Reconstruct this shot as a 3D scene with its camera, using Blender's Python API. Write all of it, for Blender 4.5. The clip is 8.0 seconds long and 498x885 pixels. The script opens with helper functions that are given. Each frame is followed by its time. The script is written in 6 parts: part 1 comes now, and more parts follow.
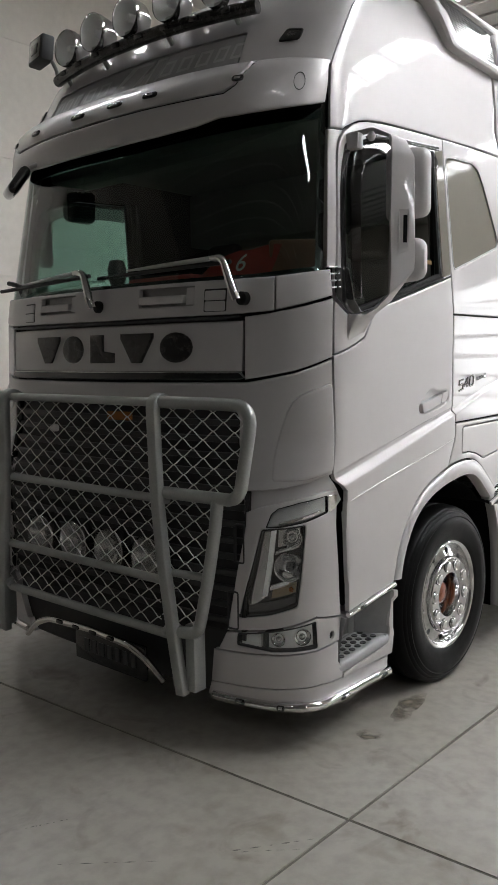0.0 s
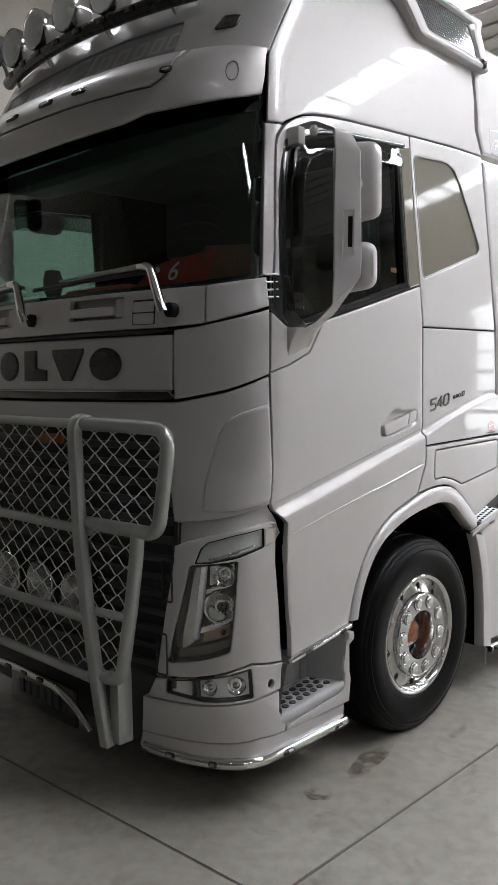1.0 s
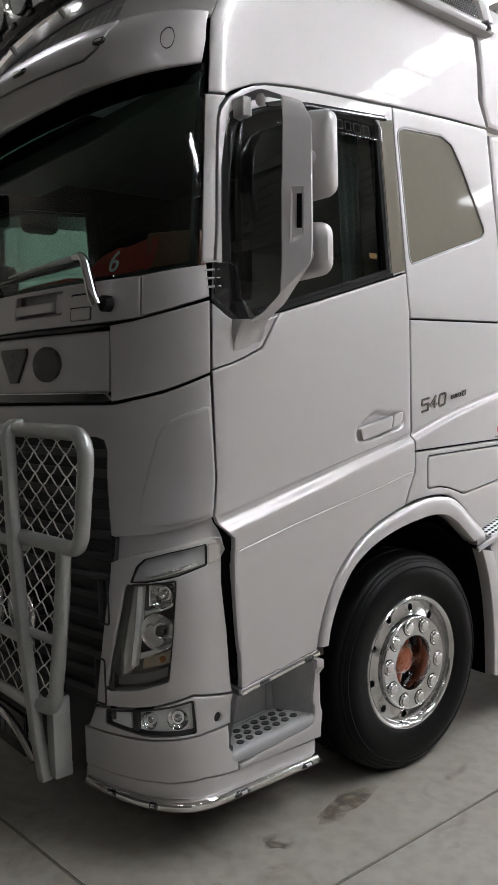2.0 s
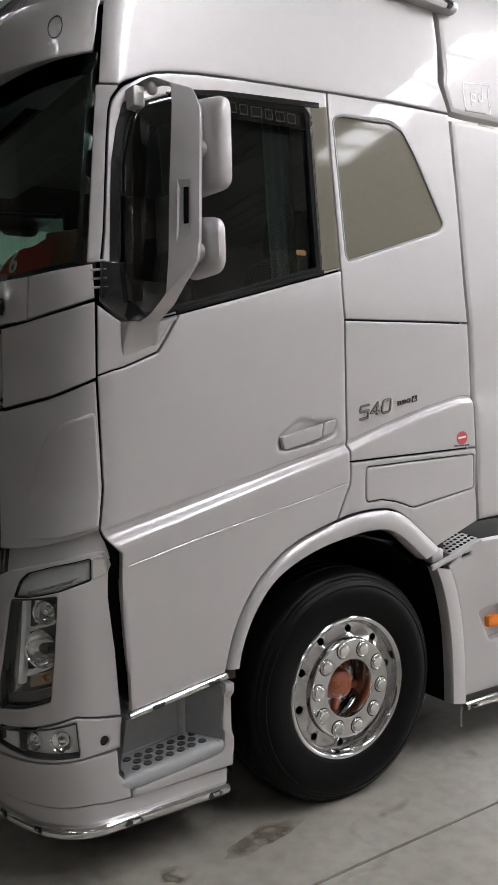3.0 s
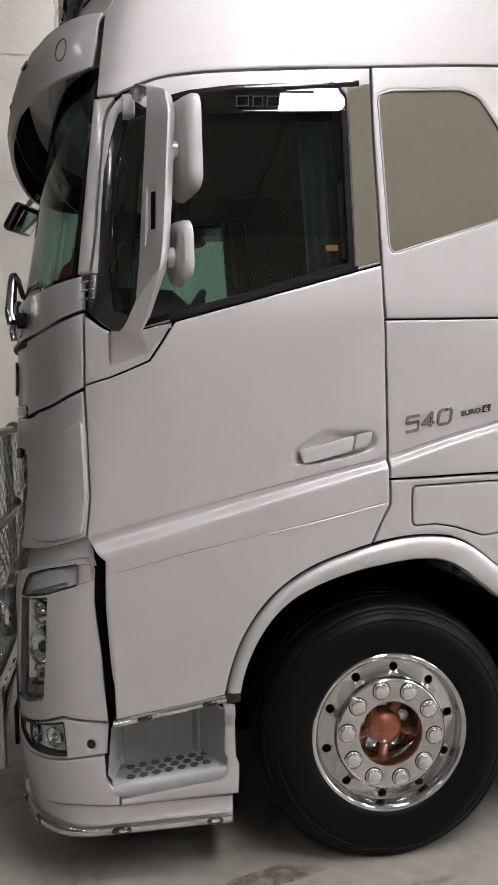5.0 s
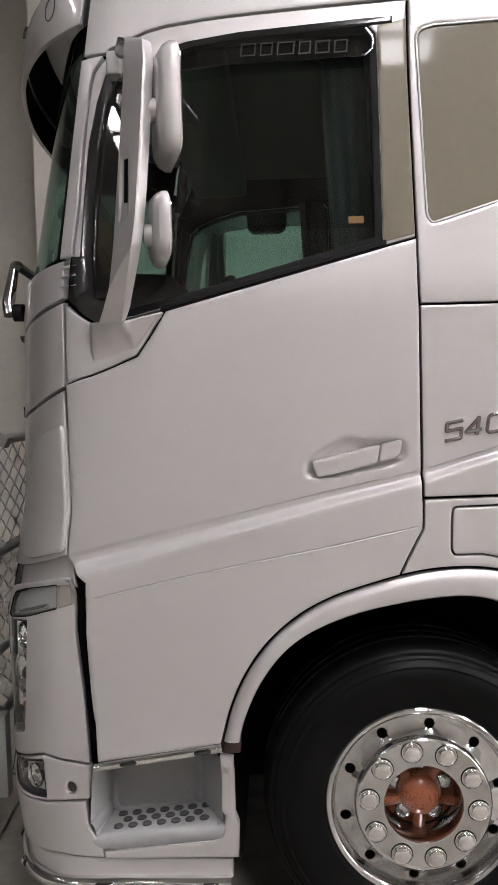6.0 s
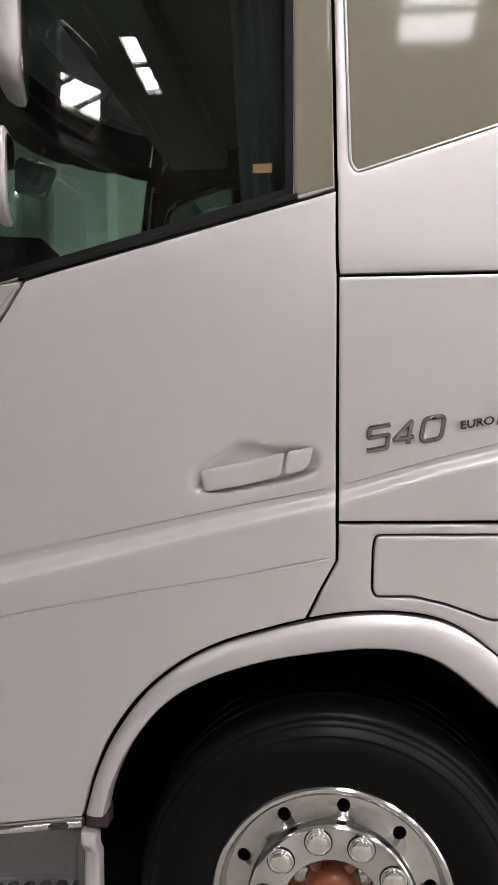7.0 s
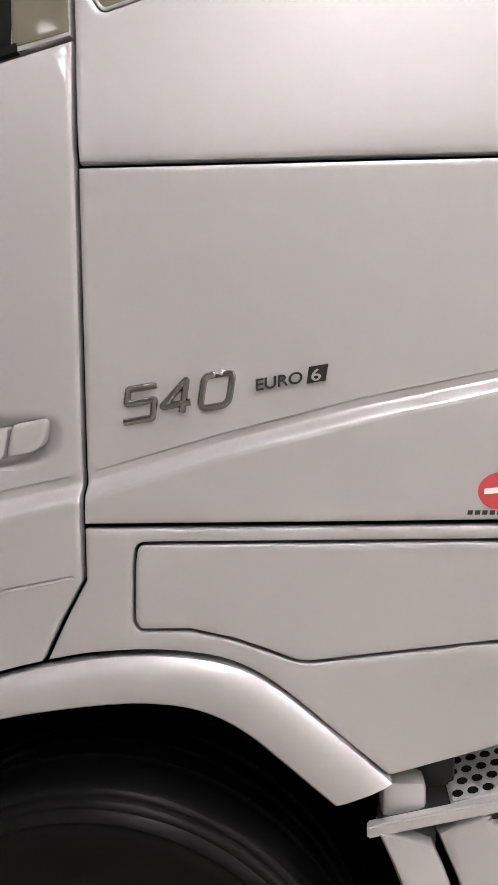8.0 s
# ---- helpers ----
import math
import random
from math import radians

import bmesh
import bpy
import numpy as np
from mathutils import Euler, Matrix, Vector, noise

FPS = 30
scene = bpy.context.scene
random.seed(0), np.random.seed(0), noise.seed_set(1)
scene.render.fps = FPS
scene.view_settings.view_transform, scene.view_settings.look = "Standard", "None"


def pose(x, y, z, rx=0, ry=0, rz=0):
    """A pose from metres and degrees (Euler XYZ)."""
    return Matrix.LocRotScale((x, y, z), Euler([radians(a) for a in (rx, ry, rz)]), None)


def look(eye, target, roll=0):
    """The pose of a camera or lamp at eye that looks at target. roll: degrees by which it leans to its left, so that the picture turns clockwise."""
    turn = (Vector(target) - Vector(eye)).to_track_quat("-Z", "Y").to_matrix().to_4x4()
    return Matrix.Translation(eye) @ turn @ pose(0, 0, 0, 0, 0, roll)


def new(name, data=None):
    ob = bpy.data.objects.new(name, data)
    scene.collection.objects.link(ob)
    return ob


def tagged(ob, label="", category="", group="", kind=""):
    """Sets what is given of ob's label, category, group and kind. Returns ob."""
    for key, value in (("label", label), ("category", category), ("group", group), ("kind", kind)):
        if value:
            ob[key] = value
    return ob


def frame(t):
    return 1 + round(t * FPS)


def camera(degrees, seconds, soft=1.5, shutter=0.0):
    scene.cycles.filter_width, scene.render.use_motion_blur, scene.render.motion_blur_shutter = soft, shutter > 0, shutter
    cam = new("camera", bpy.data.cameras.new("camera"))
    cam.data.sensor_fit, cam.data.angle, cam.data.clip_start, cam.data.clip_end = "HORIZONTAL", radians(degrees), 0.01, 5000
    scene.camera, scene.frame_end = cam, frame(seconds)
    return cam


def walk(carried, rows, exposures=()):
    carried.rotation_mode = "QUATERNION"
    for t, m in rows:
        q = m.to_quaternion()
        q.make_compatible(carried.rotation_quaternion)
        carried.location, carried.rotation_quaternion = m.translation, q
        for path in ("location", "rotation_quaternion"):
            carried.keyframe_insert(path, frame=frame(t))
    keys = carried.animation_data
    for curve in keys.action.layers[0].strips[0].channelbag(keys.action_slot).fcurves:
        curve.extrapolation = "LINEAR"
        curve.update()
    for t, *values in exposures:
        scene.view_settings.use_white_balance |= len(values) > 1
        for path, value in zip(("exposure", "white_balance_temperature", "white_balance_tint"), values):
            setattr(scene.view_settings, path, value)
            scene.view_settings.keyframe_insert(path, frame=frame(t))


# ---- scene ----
cam = camera(33.6, 8.0, soft=0.8)
PATH = [
    (0, (-2.707, -2.122, 1.809), (-1.212, -0.809, 1.601), -0.7),
    (0.5, (-2.452, -2.168, 1.802), (-0.991, -0.815, 1.61), -0.5),
    (1, (-2.124, -2.226, 1.811), (-0.698, -0.834, 1.641), -0.8),
    (1.2, (-2.011, -2.232, 1.807), (-0.603, -0.822, 1.64), -1.1),
    (2.3, (-1.282, -2.407, 1.761), (-0.05, -0.839, 1.611), -1.6),
    (2.5, (-1.142, -2.446, 1.771), (0.075, -0.866, 1.616), -1.6),
    (3, (-0.823, -2.61, 1.768), (0.275, -0.945, 1.626), -1.5),
    (3.5, (-0.587, -2.793, 1.774), (0.359, -1.037, 1.632), -1.1),
    (4, (-0.254, -2.887, 1.762), (0.569, -1.069, 1.629), -1.0),
    (4.5, (0.063, -2.922, 1.75), (0.642, -1.011, 1.629), -1.3),
    (5, (0.405, -2.899, 1.761), (0.718, -0.928, 1.645), -1.7),
    (5.2, (0.507, -2.833, 1.752), (0.771, -0.854, 1.637), -1.7),
    (6.5, (1.2, -2.263, 1.765), (0.985, -0.278, 1.649), -0.8),
    (7, (1.391, -1.966, 1.742), (1.165, 0.018, 1.624), -0.3),
    (7.5, (1.561, -1.639, 1.732), (1.367, 0.345, 1.568), -0.3),
    (8, (1.759, -1.333, 1.708), (1.599, 0.65, 1.507), -0.5),
]
# the clip's camera opens up and warms a little on its way round
EXPOSURES = [(0, 0.84, 6350, 6), (1, 0.82, 6250, 6), (2.5, 0.80, 6320, 8), (3.5, 0.74, 6400, 9), (4.5, 0.98, 6480, 10), (6.5, 1.19, 6620, 12), (8, 1.13, 6700, 12)]
walk(cam, [(t, look(eye, target, roll)) for t, eye, target, roll in PATH], EXPOSURES)

# ---- world and light ----
world = bpy.data.worlds.new("sky")
scene.world = world
world.use_nodes = True
wn = world.node_tree
sky = wn.nodes.new("ShaderNodeTexSky")
sky.sky_type, sky.sun_disc = "NISHITA", False
sky.sun_elevation, sky.sun_rotation = radians(40), radians(200)
wn.links.new(sky.outputs[0], wn.nodes["Background"].inputs[0])
wn.nodes["Background"].inputs[1].default_value = 0.1
SKYLIGHT, GATE = 20.5, 3.2


# ---- materials ----
def mat(name, color, rough=0.5, metal=0.0, coat=0.0, var=0.0, scale=8.0, bump=0.0, bscale=60.0, spec=0.5, detail=6.0, coat_rough=0.03):
    """A principled material whose colour and roughness vary at two scales, with a fine relief."""
    m = bpy.data.materials.new(name)
    m.use_nodes = True
    t = m.node_tree
    b = t.nodes["Principled BSDF"]
    b.inputs["Base Color"].default_value = (*color, 1)
    b.inputs["Roughness"].default_value, b.inputs["Metallic"].default_value = rough, metal
    b.inputs["Coat Weight"].default_value, b.inputs["Coat Roughness"].default_value = coat, coat_rough
    b.inputs["Specular IOR Level"].default_value = spec
    tc = t.nodes.new("ShaderNodeTexCoord")
    if var:
        n1, n2 = t.nodes.new("ShaderNodeTexNoise"), t.nodes.new("ShaderNodeTexNoise")
        n1.inputs["Scale"].default_value, n2.inputs["Scale"].default_value = scale, scale * 9
        n1.inputs["Detail"].default_value = n2.inputs["Detail"].default_value = detail
        for n in (n1, n2):
            t.links.new(tc.outputs["Object"], n.inputs["Vector"])
        add = t.nodes.new("ShaderNodeMath")
        add.operation = "ADD"
        t.links.new(n1.outputs[0], add.inputs[0]), t.links.new(n2.outputs[0], add.inputs[1])
        ramp = t.nodes.new("ShaderNodeMapRange")
        ramp.inputs["From Min"].default_value, ramp.inputs["From Max"].default_value = 0.7, 1.3
        ramp.inputs["To Min"].default_value, ramp.inputs["To Max"].default_value = 1 - var, 1 + var
        t.links.new(add.outputs[0], ramp.inputs[0])
        mul = t.nodes.new("ShaderNodeVectorMath")
        mul.operation = "SCALE"
        mul.inputs[0].default_value = color
        t.links.new(ramp.outputs[0], mul.inputs["Scale"])
        t.links.new(mul.outputs[0], b.inputs["Base Color"])
        r2 = t.nodes.new("ShaderNodeMath")
        r2.operation = "MULTIPLY"
        r2.inputs[1].default_value = rough
        t.links.new(ramp.outputs[0], r2.inputs[0]), t.links.new(r2.outputs[0], b.inputs["Roughness"])
    if bump:
        n3, bp = t.nodes.new("ShaderNodeTexNoise"), t.nodes.new("ShaderNodeBump")
        n3.inputs["Scale"].default_value, n3.inputs["Detail"].default_value = bscale, 4
        bp.inputs["Strength"].default_value, bp.inputs["Distance"].default_value = bump, 0.004
        t.links.new(tc.outputs["Object"], n3.inputs["Vector"])
        t.links.new(n3.outputs[0], bp.inputs["Height"]), t.links.new(bp.outputs[0], b.inputs["Normal"])
    return m


def glass(name, color, rough=0.0):
    m = bpy.data.materials.new(name)
    m.use_nodes = True
    b = m.node_tree.nodes["Principled BSDF"]
    b.inputs["Base Color"].default_value = (*color, 1)
    b.inputs["Roughness"].default_value, b.inputs["IOR"].default_value = rough, 1.5
    b.inputs["Transmission Weight"].default_value = 1
    return m


def pane_glass(name, color):
    """Thin glazing: a clear tinted sheet with a mirror-like skin."""
    m = bpy.data.materials.new(name)
    m.use_nodes = True
    t = m.node_tree
    t.nodes.remove(t.nodes["Principled BSDF"])
    tr, gl, mix, fr = (t.nodes.new("ShaderNode" + k) for k in ("BsdfTransparent", "BsdfGlossy", "MixShader", "LayerWeight"))
    tr.inputs[0].default_value = (*color, 1)
    gl.inputs["Roughness"].default_value = 0.01
    fr.inputs[0].default_value = 0.5
    power, mad = t.nodes.new("ShaderNodeMath"), t.nodes.new("ShaderNodeMath")
    power.operation, mad.operation = "POWER", "MULTIPLY_ADD"
    power.inputs[1].default_value, mad.inputs[1].default_value, mad.inputs[2].default_value = 5.0, 0.92, 0.08
    t.links.new(fr.outputs["Facing"], power.inputs[0]), t.links.new(power.outputs[0], mad.inputs[0])
    t.links.new(mad.outputs[0], mix.inputs[0]), t.links.new(tr.outputs[0], mix.inputs[1]), t.links.new(gl.outputs[0], mix.inputs[2])
    t.links.new(mix.outputs[0], t.nodes["Material Output"].inputs[0])
    return m


def glow(name, color, strength):
    m = bpy.data.materials.new(name)
    m.use_nodes = True
    b = m.node_tree.nodes["Principled BSDF"]
    b.inputs["Base Color"].default_value = (0.8, 0.8, 0.8, 1)
    b.inputs["Emission Color"].default_value, b.inputs["Emission Strength"].default_value = (*color, 1), strength
    return m


PAINT = mat("silver_paint", (0.485, 0.467, 0.463), 0.45, 0.45, 0.65, 0.015, 2.0)
GOLD = mat("olive_gloss", (0.155, 0.14, 0.105), 0.5, 0.0, 0.30, 0.04, 4.0, spec=0.15, coat_rough=0.05)
BLACK = mat("black_plastic", (0.012, 0.012, 0.012), 0.55, 0, 0, 0.15, 20, 0.1, 400)
GLOSSBLACK = mat("gloss_black", (0.01, 0.01, 0.01), 0.12, 0, 0.5, 0.1, 10)
RUBBER = mat("rubber_seal", (0.006, 0.006, 0.006), 0.65, spec=0.15)
TYRE = mat("tyre_rubber", (0.004, 0.004, 0.004), 0.40, 0, 0, 0.25, 14, 0.06, 180, spec=0.09)
CHROME = mat("chrome", (0.72, 0.71, 0.70), 0.09, 1.0, 0, 0.06, 14)
ALLOY = mat("polished_alloy", (0.52, 0.515, 0.51), 0.12, 1.0, 0, 0.10, 30)
DARKCHROME = mat("dark_chrome", (0.055, 0.052, 0.05), 0.25, 0.7, 0.2, 0.2, 30)
STEELTUBE = mat("brushed_tube", (0.34, 0.35, 0.335), 0.36, 0.6, 0.1, 0.08, 12, 0.03, 300)
WIRE = mat("galvanised_wire", (0.58, 0.58, 0.56), 0.38, 0.7, 0, 0.1, 40)
STEPGREY = mat("grey_step_plastic", (0.30, 0.30, 0.30), 0.5, 0, 0, 0.08, 20, 0.1, 300)
GREYPLASTIC = mat("dark_grey_plastic", (0.028, 0.028, 0.028), 0.5, 0, 0, 0.15, 20, 0.1, 300)
ORANGE = mat("orange_hub_paint", (0.24, 0.062, 0.022), 0.3, 0, 0.7, 0.25, 22)
AMBER = mat("amber_lens", (0.75, 0.2, 0.01), 0.15, 0, 0.5)
BROWNLENS = mat("dull_amber_lens", (0.30, 0.12, 0.03), 0.25, 0, 0.4)
AMBERCLEAR = mat("pale_amber_lens", (0.36, 0.29, 0.20), 0.2, 0.2, 0.5)
RED = mat("red_cloth", (0.40, 0.045, 0.028), 0.75, 0, 0, 0.2, 20, 0.2, 120)
WHITE = mat("white_print", (0.75, 0.75, 0.73), 0.5)
REDPRINT = mat("red_print", (0.52, 0.05, 0.055), 0.4, 0, 1.0)
INTERIOR = mat("interior_plastic", (0.06, 0.057, 0.052), 0.65, 0, 0, 0.2, 15, 0.1, 200)
WORKLENS = mat("brown_lamp_glass", (0.05, 0.036, 0.034), 0.12, 0, 0.5)
BROWN = mat("brown_leatherette", (0.20, 0.075, 0.035), 0.5, 0, 0, 0.2, 20)
RUST = mat("dark_brown_rubber", (0.028, 0.013, 0.009), 0.6, 0, 0, 0.3, 30)
BADGE = mat("badge_chrome", (0.30, 0.29, 0.28), 0.16, 1.0, 0, 0.1, 60)
# far below plastic black: deep shade of gaps and linings is in the colour
VOID = mat("deep_shade_lining", (0.003, 0.003, 0.003), 0.9, spec=0.1)
HEADLINER = mat("light_trim_fabric", (0.24, 0.23, 0.21), 0.85, 0, 0, 0.1, 10, 0.1, 200)
TREAD = mat("tread_plate_metal", (0.55, 0.545, 0.54), 0.35, 0.5, 0, 0.1, 20)
SLAT = mat("grille_slat", (0.030, 0.030, 0.029), 0.45, 0, 0, 0.15, 20, 0.1, 300)
STUD = mat("stud_rubber", (0.06, 0.06, 0.06), 0.6, 0, 0, 0.1, 20)
SEAT = mat("seat_fabric", (0.05, 0.05, 0.052), 0.85, 0, 0, 0.2, 30, 0.2, 300)
PRINT = mat("grey_print", (0.22, 0.22, 0.22), 0.8, spec=0.1)
LABEL = mat("amber_label", (0.15, 0.085, 0.018), 0.6)
CURTAIN = mat("curtain_fabric", (0.013, 0.016, 0.016), 0.9, 0, 0, 0.2, 30, 0.2, 200)
DAYLAMP = mat("day_lamp_lens", (0.46, 0.46, 0.455), 0.22, 0.25, 0.5, 0.08, 30, 0.25, 90)
LAMPBRIGHT = mat("lamp_silver", (0.88, 0.88, 0.87), 0.25, 0.1, 0.3, 0.04, 20)
LAMPGREY = mat("lamp_inner", (0.13, 0.125, 0.12), 0.25, 0.3, 0.3, 0.05, 20)
SATIN = mat("satin_chrome", (0.74, 0.73, 0.72), 0.2, 1.0, 0, 0.05, 20)
GRIP = mat("grey_grip", (0.27, 0.262, 0.255), 0.45, 0.2)
MIRROR = mat("mirror_glass", (0.85, 0.85, 0.85), 0.02, 1.0)
REFLECTOR = mat("lamp_reflector", (0.8, 0.8, 0.8), 0.08, 1.0)
WINDSCREEN = pane_glass("windscreen_glass", (0.44, 0.58, 0.53))
WINDOW = pane_glass("tinted_window", (0.40, 0.58, 0.52))
LENS = pane_glass("lamp_lens", (0.93, 0.94, 0.94))
SMOKE = pane_glass("smoked_acrylic", (0.28, 0.28, 0.28))
SIGN = mat("sign_face", (0.24, 0.237, 0.232), 0.5, 0.0, 0.1, 0.05, 6)
SIGNPRINT = mat("sign_print", (0.33, 0.325, 0.318), 0.5, 0.0, 0.1)
WALLPAINT = mat("precast_wall", (0.60, 0.57, 0.52), 0.8, 0, 0, 0.06, 1.2, 0.2, 40)
ROOFSHEET = mat("roof_sheet", (0.36, 0.35, 0.34), 0.6, 0, 0, 0.08, 1.0, 0.1, 30)
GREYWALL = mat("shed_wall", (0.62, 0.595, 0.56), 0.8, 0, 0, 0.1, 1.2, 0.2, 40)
# same precast as the other walls, darkened to cut bounce onto the front
DARKWALL = mat("dimmed_shed_wall", (0.13, 0.126, 0.12), 0.8, 0, 0, 0.1, 1.2, 0.2, 40)
STEEL = mat("painted_steel", (0.35, 0.34, 0.32), 0.5, 0, 0, 0.1, 6)
SKYPANE = glow("skylight_sheet", (0.985, 0.97, 1.0), SKYLIGHT)
GATEPANE = glow("gate_sheet", (0.985, 0.97, 1.0), GATE)


def concrete():
    m = mat("polished_concrete", (0.34, 0.325, 0.295), 0.36, 0, 0, 0, bump=0)
    t = m.node_tree
    b = t.nodes["Principled BSDF"]
    tc = t.nodes.new("ShaderNodeTexCoord")
    def noise_node(scale, detail, dist=0.0):
        n = t.nodes.new("ShaderNodeTexNoise")
        n.inputs["Scale"].default_value, n.inputs["Detail"].default_value, n.inputs["Distortion"].default_value = scale, detail, dist
        t.links.new(tc.outputs["Object"], n.inputs["Vector"])
        return n
    def ramp_of(n, stops):
        r = t.nodes.new("ShaderNodeValToRGB")
        while len(r.color_ramp.elements) < len(stops):
            r.color_ramp.elements.new(0.5)
        for e, (p, c) in zip(r.color_ramp.elements, stops):
            e.position, e.color = p, (*c, 1)
        t.links.new(n.outputs[0], r.inputs[0])
        return r
    big = ramp_of(noise_node(0.7, 8, 0.2), [(0.28, (0.215, 0.197, 0.170)), (0.5, (0.30, 0.279, 0.245)), (0.74, (0.355, 0.336, 0.307))])
    fine = ramp_of(noise_node(14, 8), [(0.3, (0.8, 0.8, 0.79)), (0.6, (1.0, 1.0, 1.0))])
    dirt = ramp_of(noise_node(3.2, 10, 1.2), [(0.27, (0.58, 0.555, 0.52)), (0.43, (1.0, 1.0, 1.0))])
    last = big
    for other in (fine, dirt):
        mix = t.nodes.new("ShaderNodeMix")
        mix.data_type, mix.blend_type = "RGBA", "MULTIPLY"
        mix.inputs[0].default_value = 1
        t.links.new(last.outputs[0] if last is big else last.outputs[2], mix.inputs[6])
        t.links.new(other.outputs[0], mix.inputs[7])
        last = mix
    t.links.new(last.outputs[2], b.inputs["Base Color"])
    rr = t.nodes.new("ShaderNodeMapRange")
    rr.inputs["To Min"].default_value, rr.inputs["To Max"].default_value = 0.28, 0.5
    t.links.new(noise_node(2.5, 6).outputs[0], rr.inputs[0])
    t.links.new(rr.outputs[0], b.inputs["Roughness"])
    bp = t.nodes.new("ShaderNodeBump")
    bp.inputs["Strength"].default_value, bp.inputs["Distance"].default_value = 0.06, 0.003
    t.links.new(noise_node(120, 4).outputs[0], bp.inputs["Height"])
    t.links.new(bp.outputs[0], b.inputs["Normal"])
    return m


CONCRETE = concrete()
def broken(m, scale, low, high):
    """Lets a flat mark break up into patches, with clear floor between them."""
    t = m.node_tree
    out, b = t.nodes["Material Output"], t.nodes["Principled BSDF"]
    tc, n, ramp, clear, mix = (t.nodes.new("ShaderNode" + k) for k in ("TexCoord", "TexNoise", "MapRange", "BsdfTransparent", "MixShader"))
    n.inputs["Scale"].default_value, n.inputs["Detail"].default_value = scale, 8
    ramp.inputs["From Min"].default_value, ramp.inputs["From Max"].default_value = low, high
    t.links.new(tc.outputs["Object"], n.inputs["Vector"]), t.links.new(n.outputs[0], ramp.inputs[0]), t.links.new(ramp.outputs[0], mix.inputs[0])
    t.links.new(clear.outputs[0], mix.inputs[1]), t.links.new(b.outputs[0], mix.inputs[2]), t.links.new(mix.outputs[0], out.inputs[0])


STAIN = mat("oil_stain", (0.155, 0.13, 0.098), 0.35, 0, 0, 0.3, 12)
broken(STAIN, 9.0, 0.34, 0.62)


def soft_rim(m):
    """Lets a flat mark fade out towards its rim."""
    t = m.node_tree
    mix, ramp = t.nodes["Mix Shader"], t.nodes["Map Range"] if len([n for n in t.nodes if n.type == "MAP_RANGE"]) == 1 else t.nodes["Map Range.001"]
    tc, off, ln, fade, mul = (t.nodes.new("ShaderNode" + k) for k in ("TexCoord", "VectorMath", "VectorMath", "MapRange", "Math"))
    off.operation, ln.operation, mul.operation = "SUBTRACT", "LENGTH", "MULTIPLY"
    off.inputs[1].default_value = (0.5, 0.5, 0.0)
    fade.inputs["From Min"].default_value, fade.inputs["From Max"].default_value = 0.48, 0.22
    flat = t.nodes.new("ShaderNodeVectorMath")
    flat.operation = "MULTIPLY"
    flat.inputs[1].default_value = (1, 1, 0)
    t.links.new(tc.outputs["Generated"], flat.inputs[0]), t.links.new(flat.outputs[0], off.inputs[0]), t.links.new(off.outputs[0], ln.inputs[0]), t.links.new(ln.outputs["Value"], fade.inputs[0])
    t.links.new(fade.outputs[0], mul.inputs[0]), t.links.new(ramp.outputs[0], mul.inputs[1]), t.links.new(mul.outputs[0], mix.inputs[0])


soft_rim(STAIN)
JOINT = mat("joint_filler", (0.12, 0.11, 0.10), 0.8, 0, 0, 0.3, 20)


# ---- helpers for meshes ----
def part(name, bm, material, parent=None, label="", smooth=True, sharp=40):
    """Links a bmesh as one mesh object under a thing or a part."""
    me = bpy.data.meshes.new(name)
    bmesh.ops.remove_doubles(bm, verts=bm.verts, dist=1e-5)
    for f in bm.faces:
        f.smooth = smooth
    if smooth:
        for e in bm.edges:
            if len(e.link_faces) == 2 and e.calc_face_angle(0) > radians(sharp):
                e.smooth = False
    bm.to_mesh(me)
    bm.free()
    ob = new(name, me)
    if material.name.startswith("lamp_lens"):
        ob.visible_shadow = False
    me.materials.append(material)
    ob.parent = parent
    if label:
        tagged(ob, label)
    return ob


def again(ob, m, parent=None):
    """Another part on the same mesh."""
    o = ob.copy()
    scene.collection.objects.link(o)
    o.parent = parent or ob.parent
    o.matrix_basis = m
    return o


def box(bm, x0, y0, z0, x1, y1, z1, bevel=0.0, m=None, segments=2):
    out = bmesh.ops.create_cube(bm, size=1.0)
    vs = out["verts"]
    bmesh.ops.transform(bm, matrix=Matrix.LocRotScale(((x0 + x1) / 2, (y0 + y1) / 2, (z0 + z1) / 2), None, (abs(x1 - x0), abs(y1 - y0), abs(z1 - z0))), verts=vs)
    if bevel:
        es = list({e for v in vs for e in v.link_edges})
        r = bmesh.ops.bevel(bm, geom=es, offset=bevel, segments=segments, affect="EDGES", profile=0.5)
        vs = list({v for f in r["faces"] for v in f.verts} | {v for v in vs if v.is_valid})
    if m:
        bmesh.ops.transform(bm, matrix=m, verts=[v for v in vs if v.is_valid])
    return bm


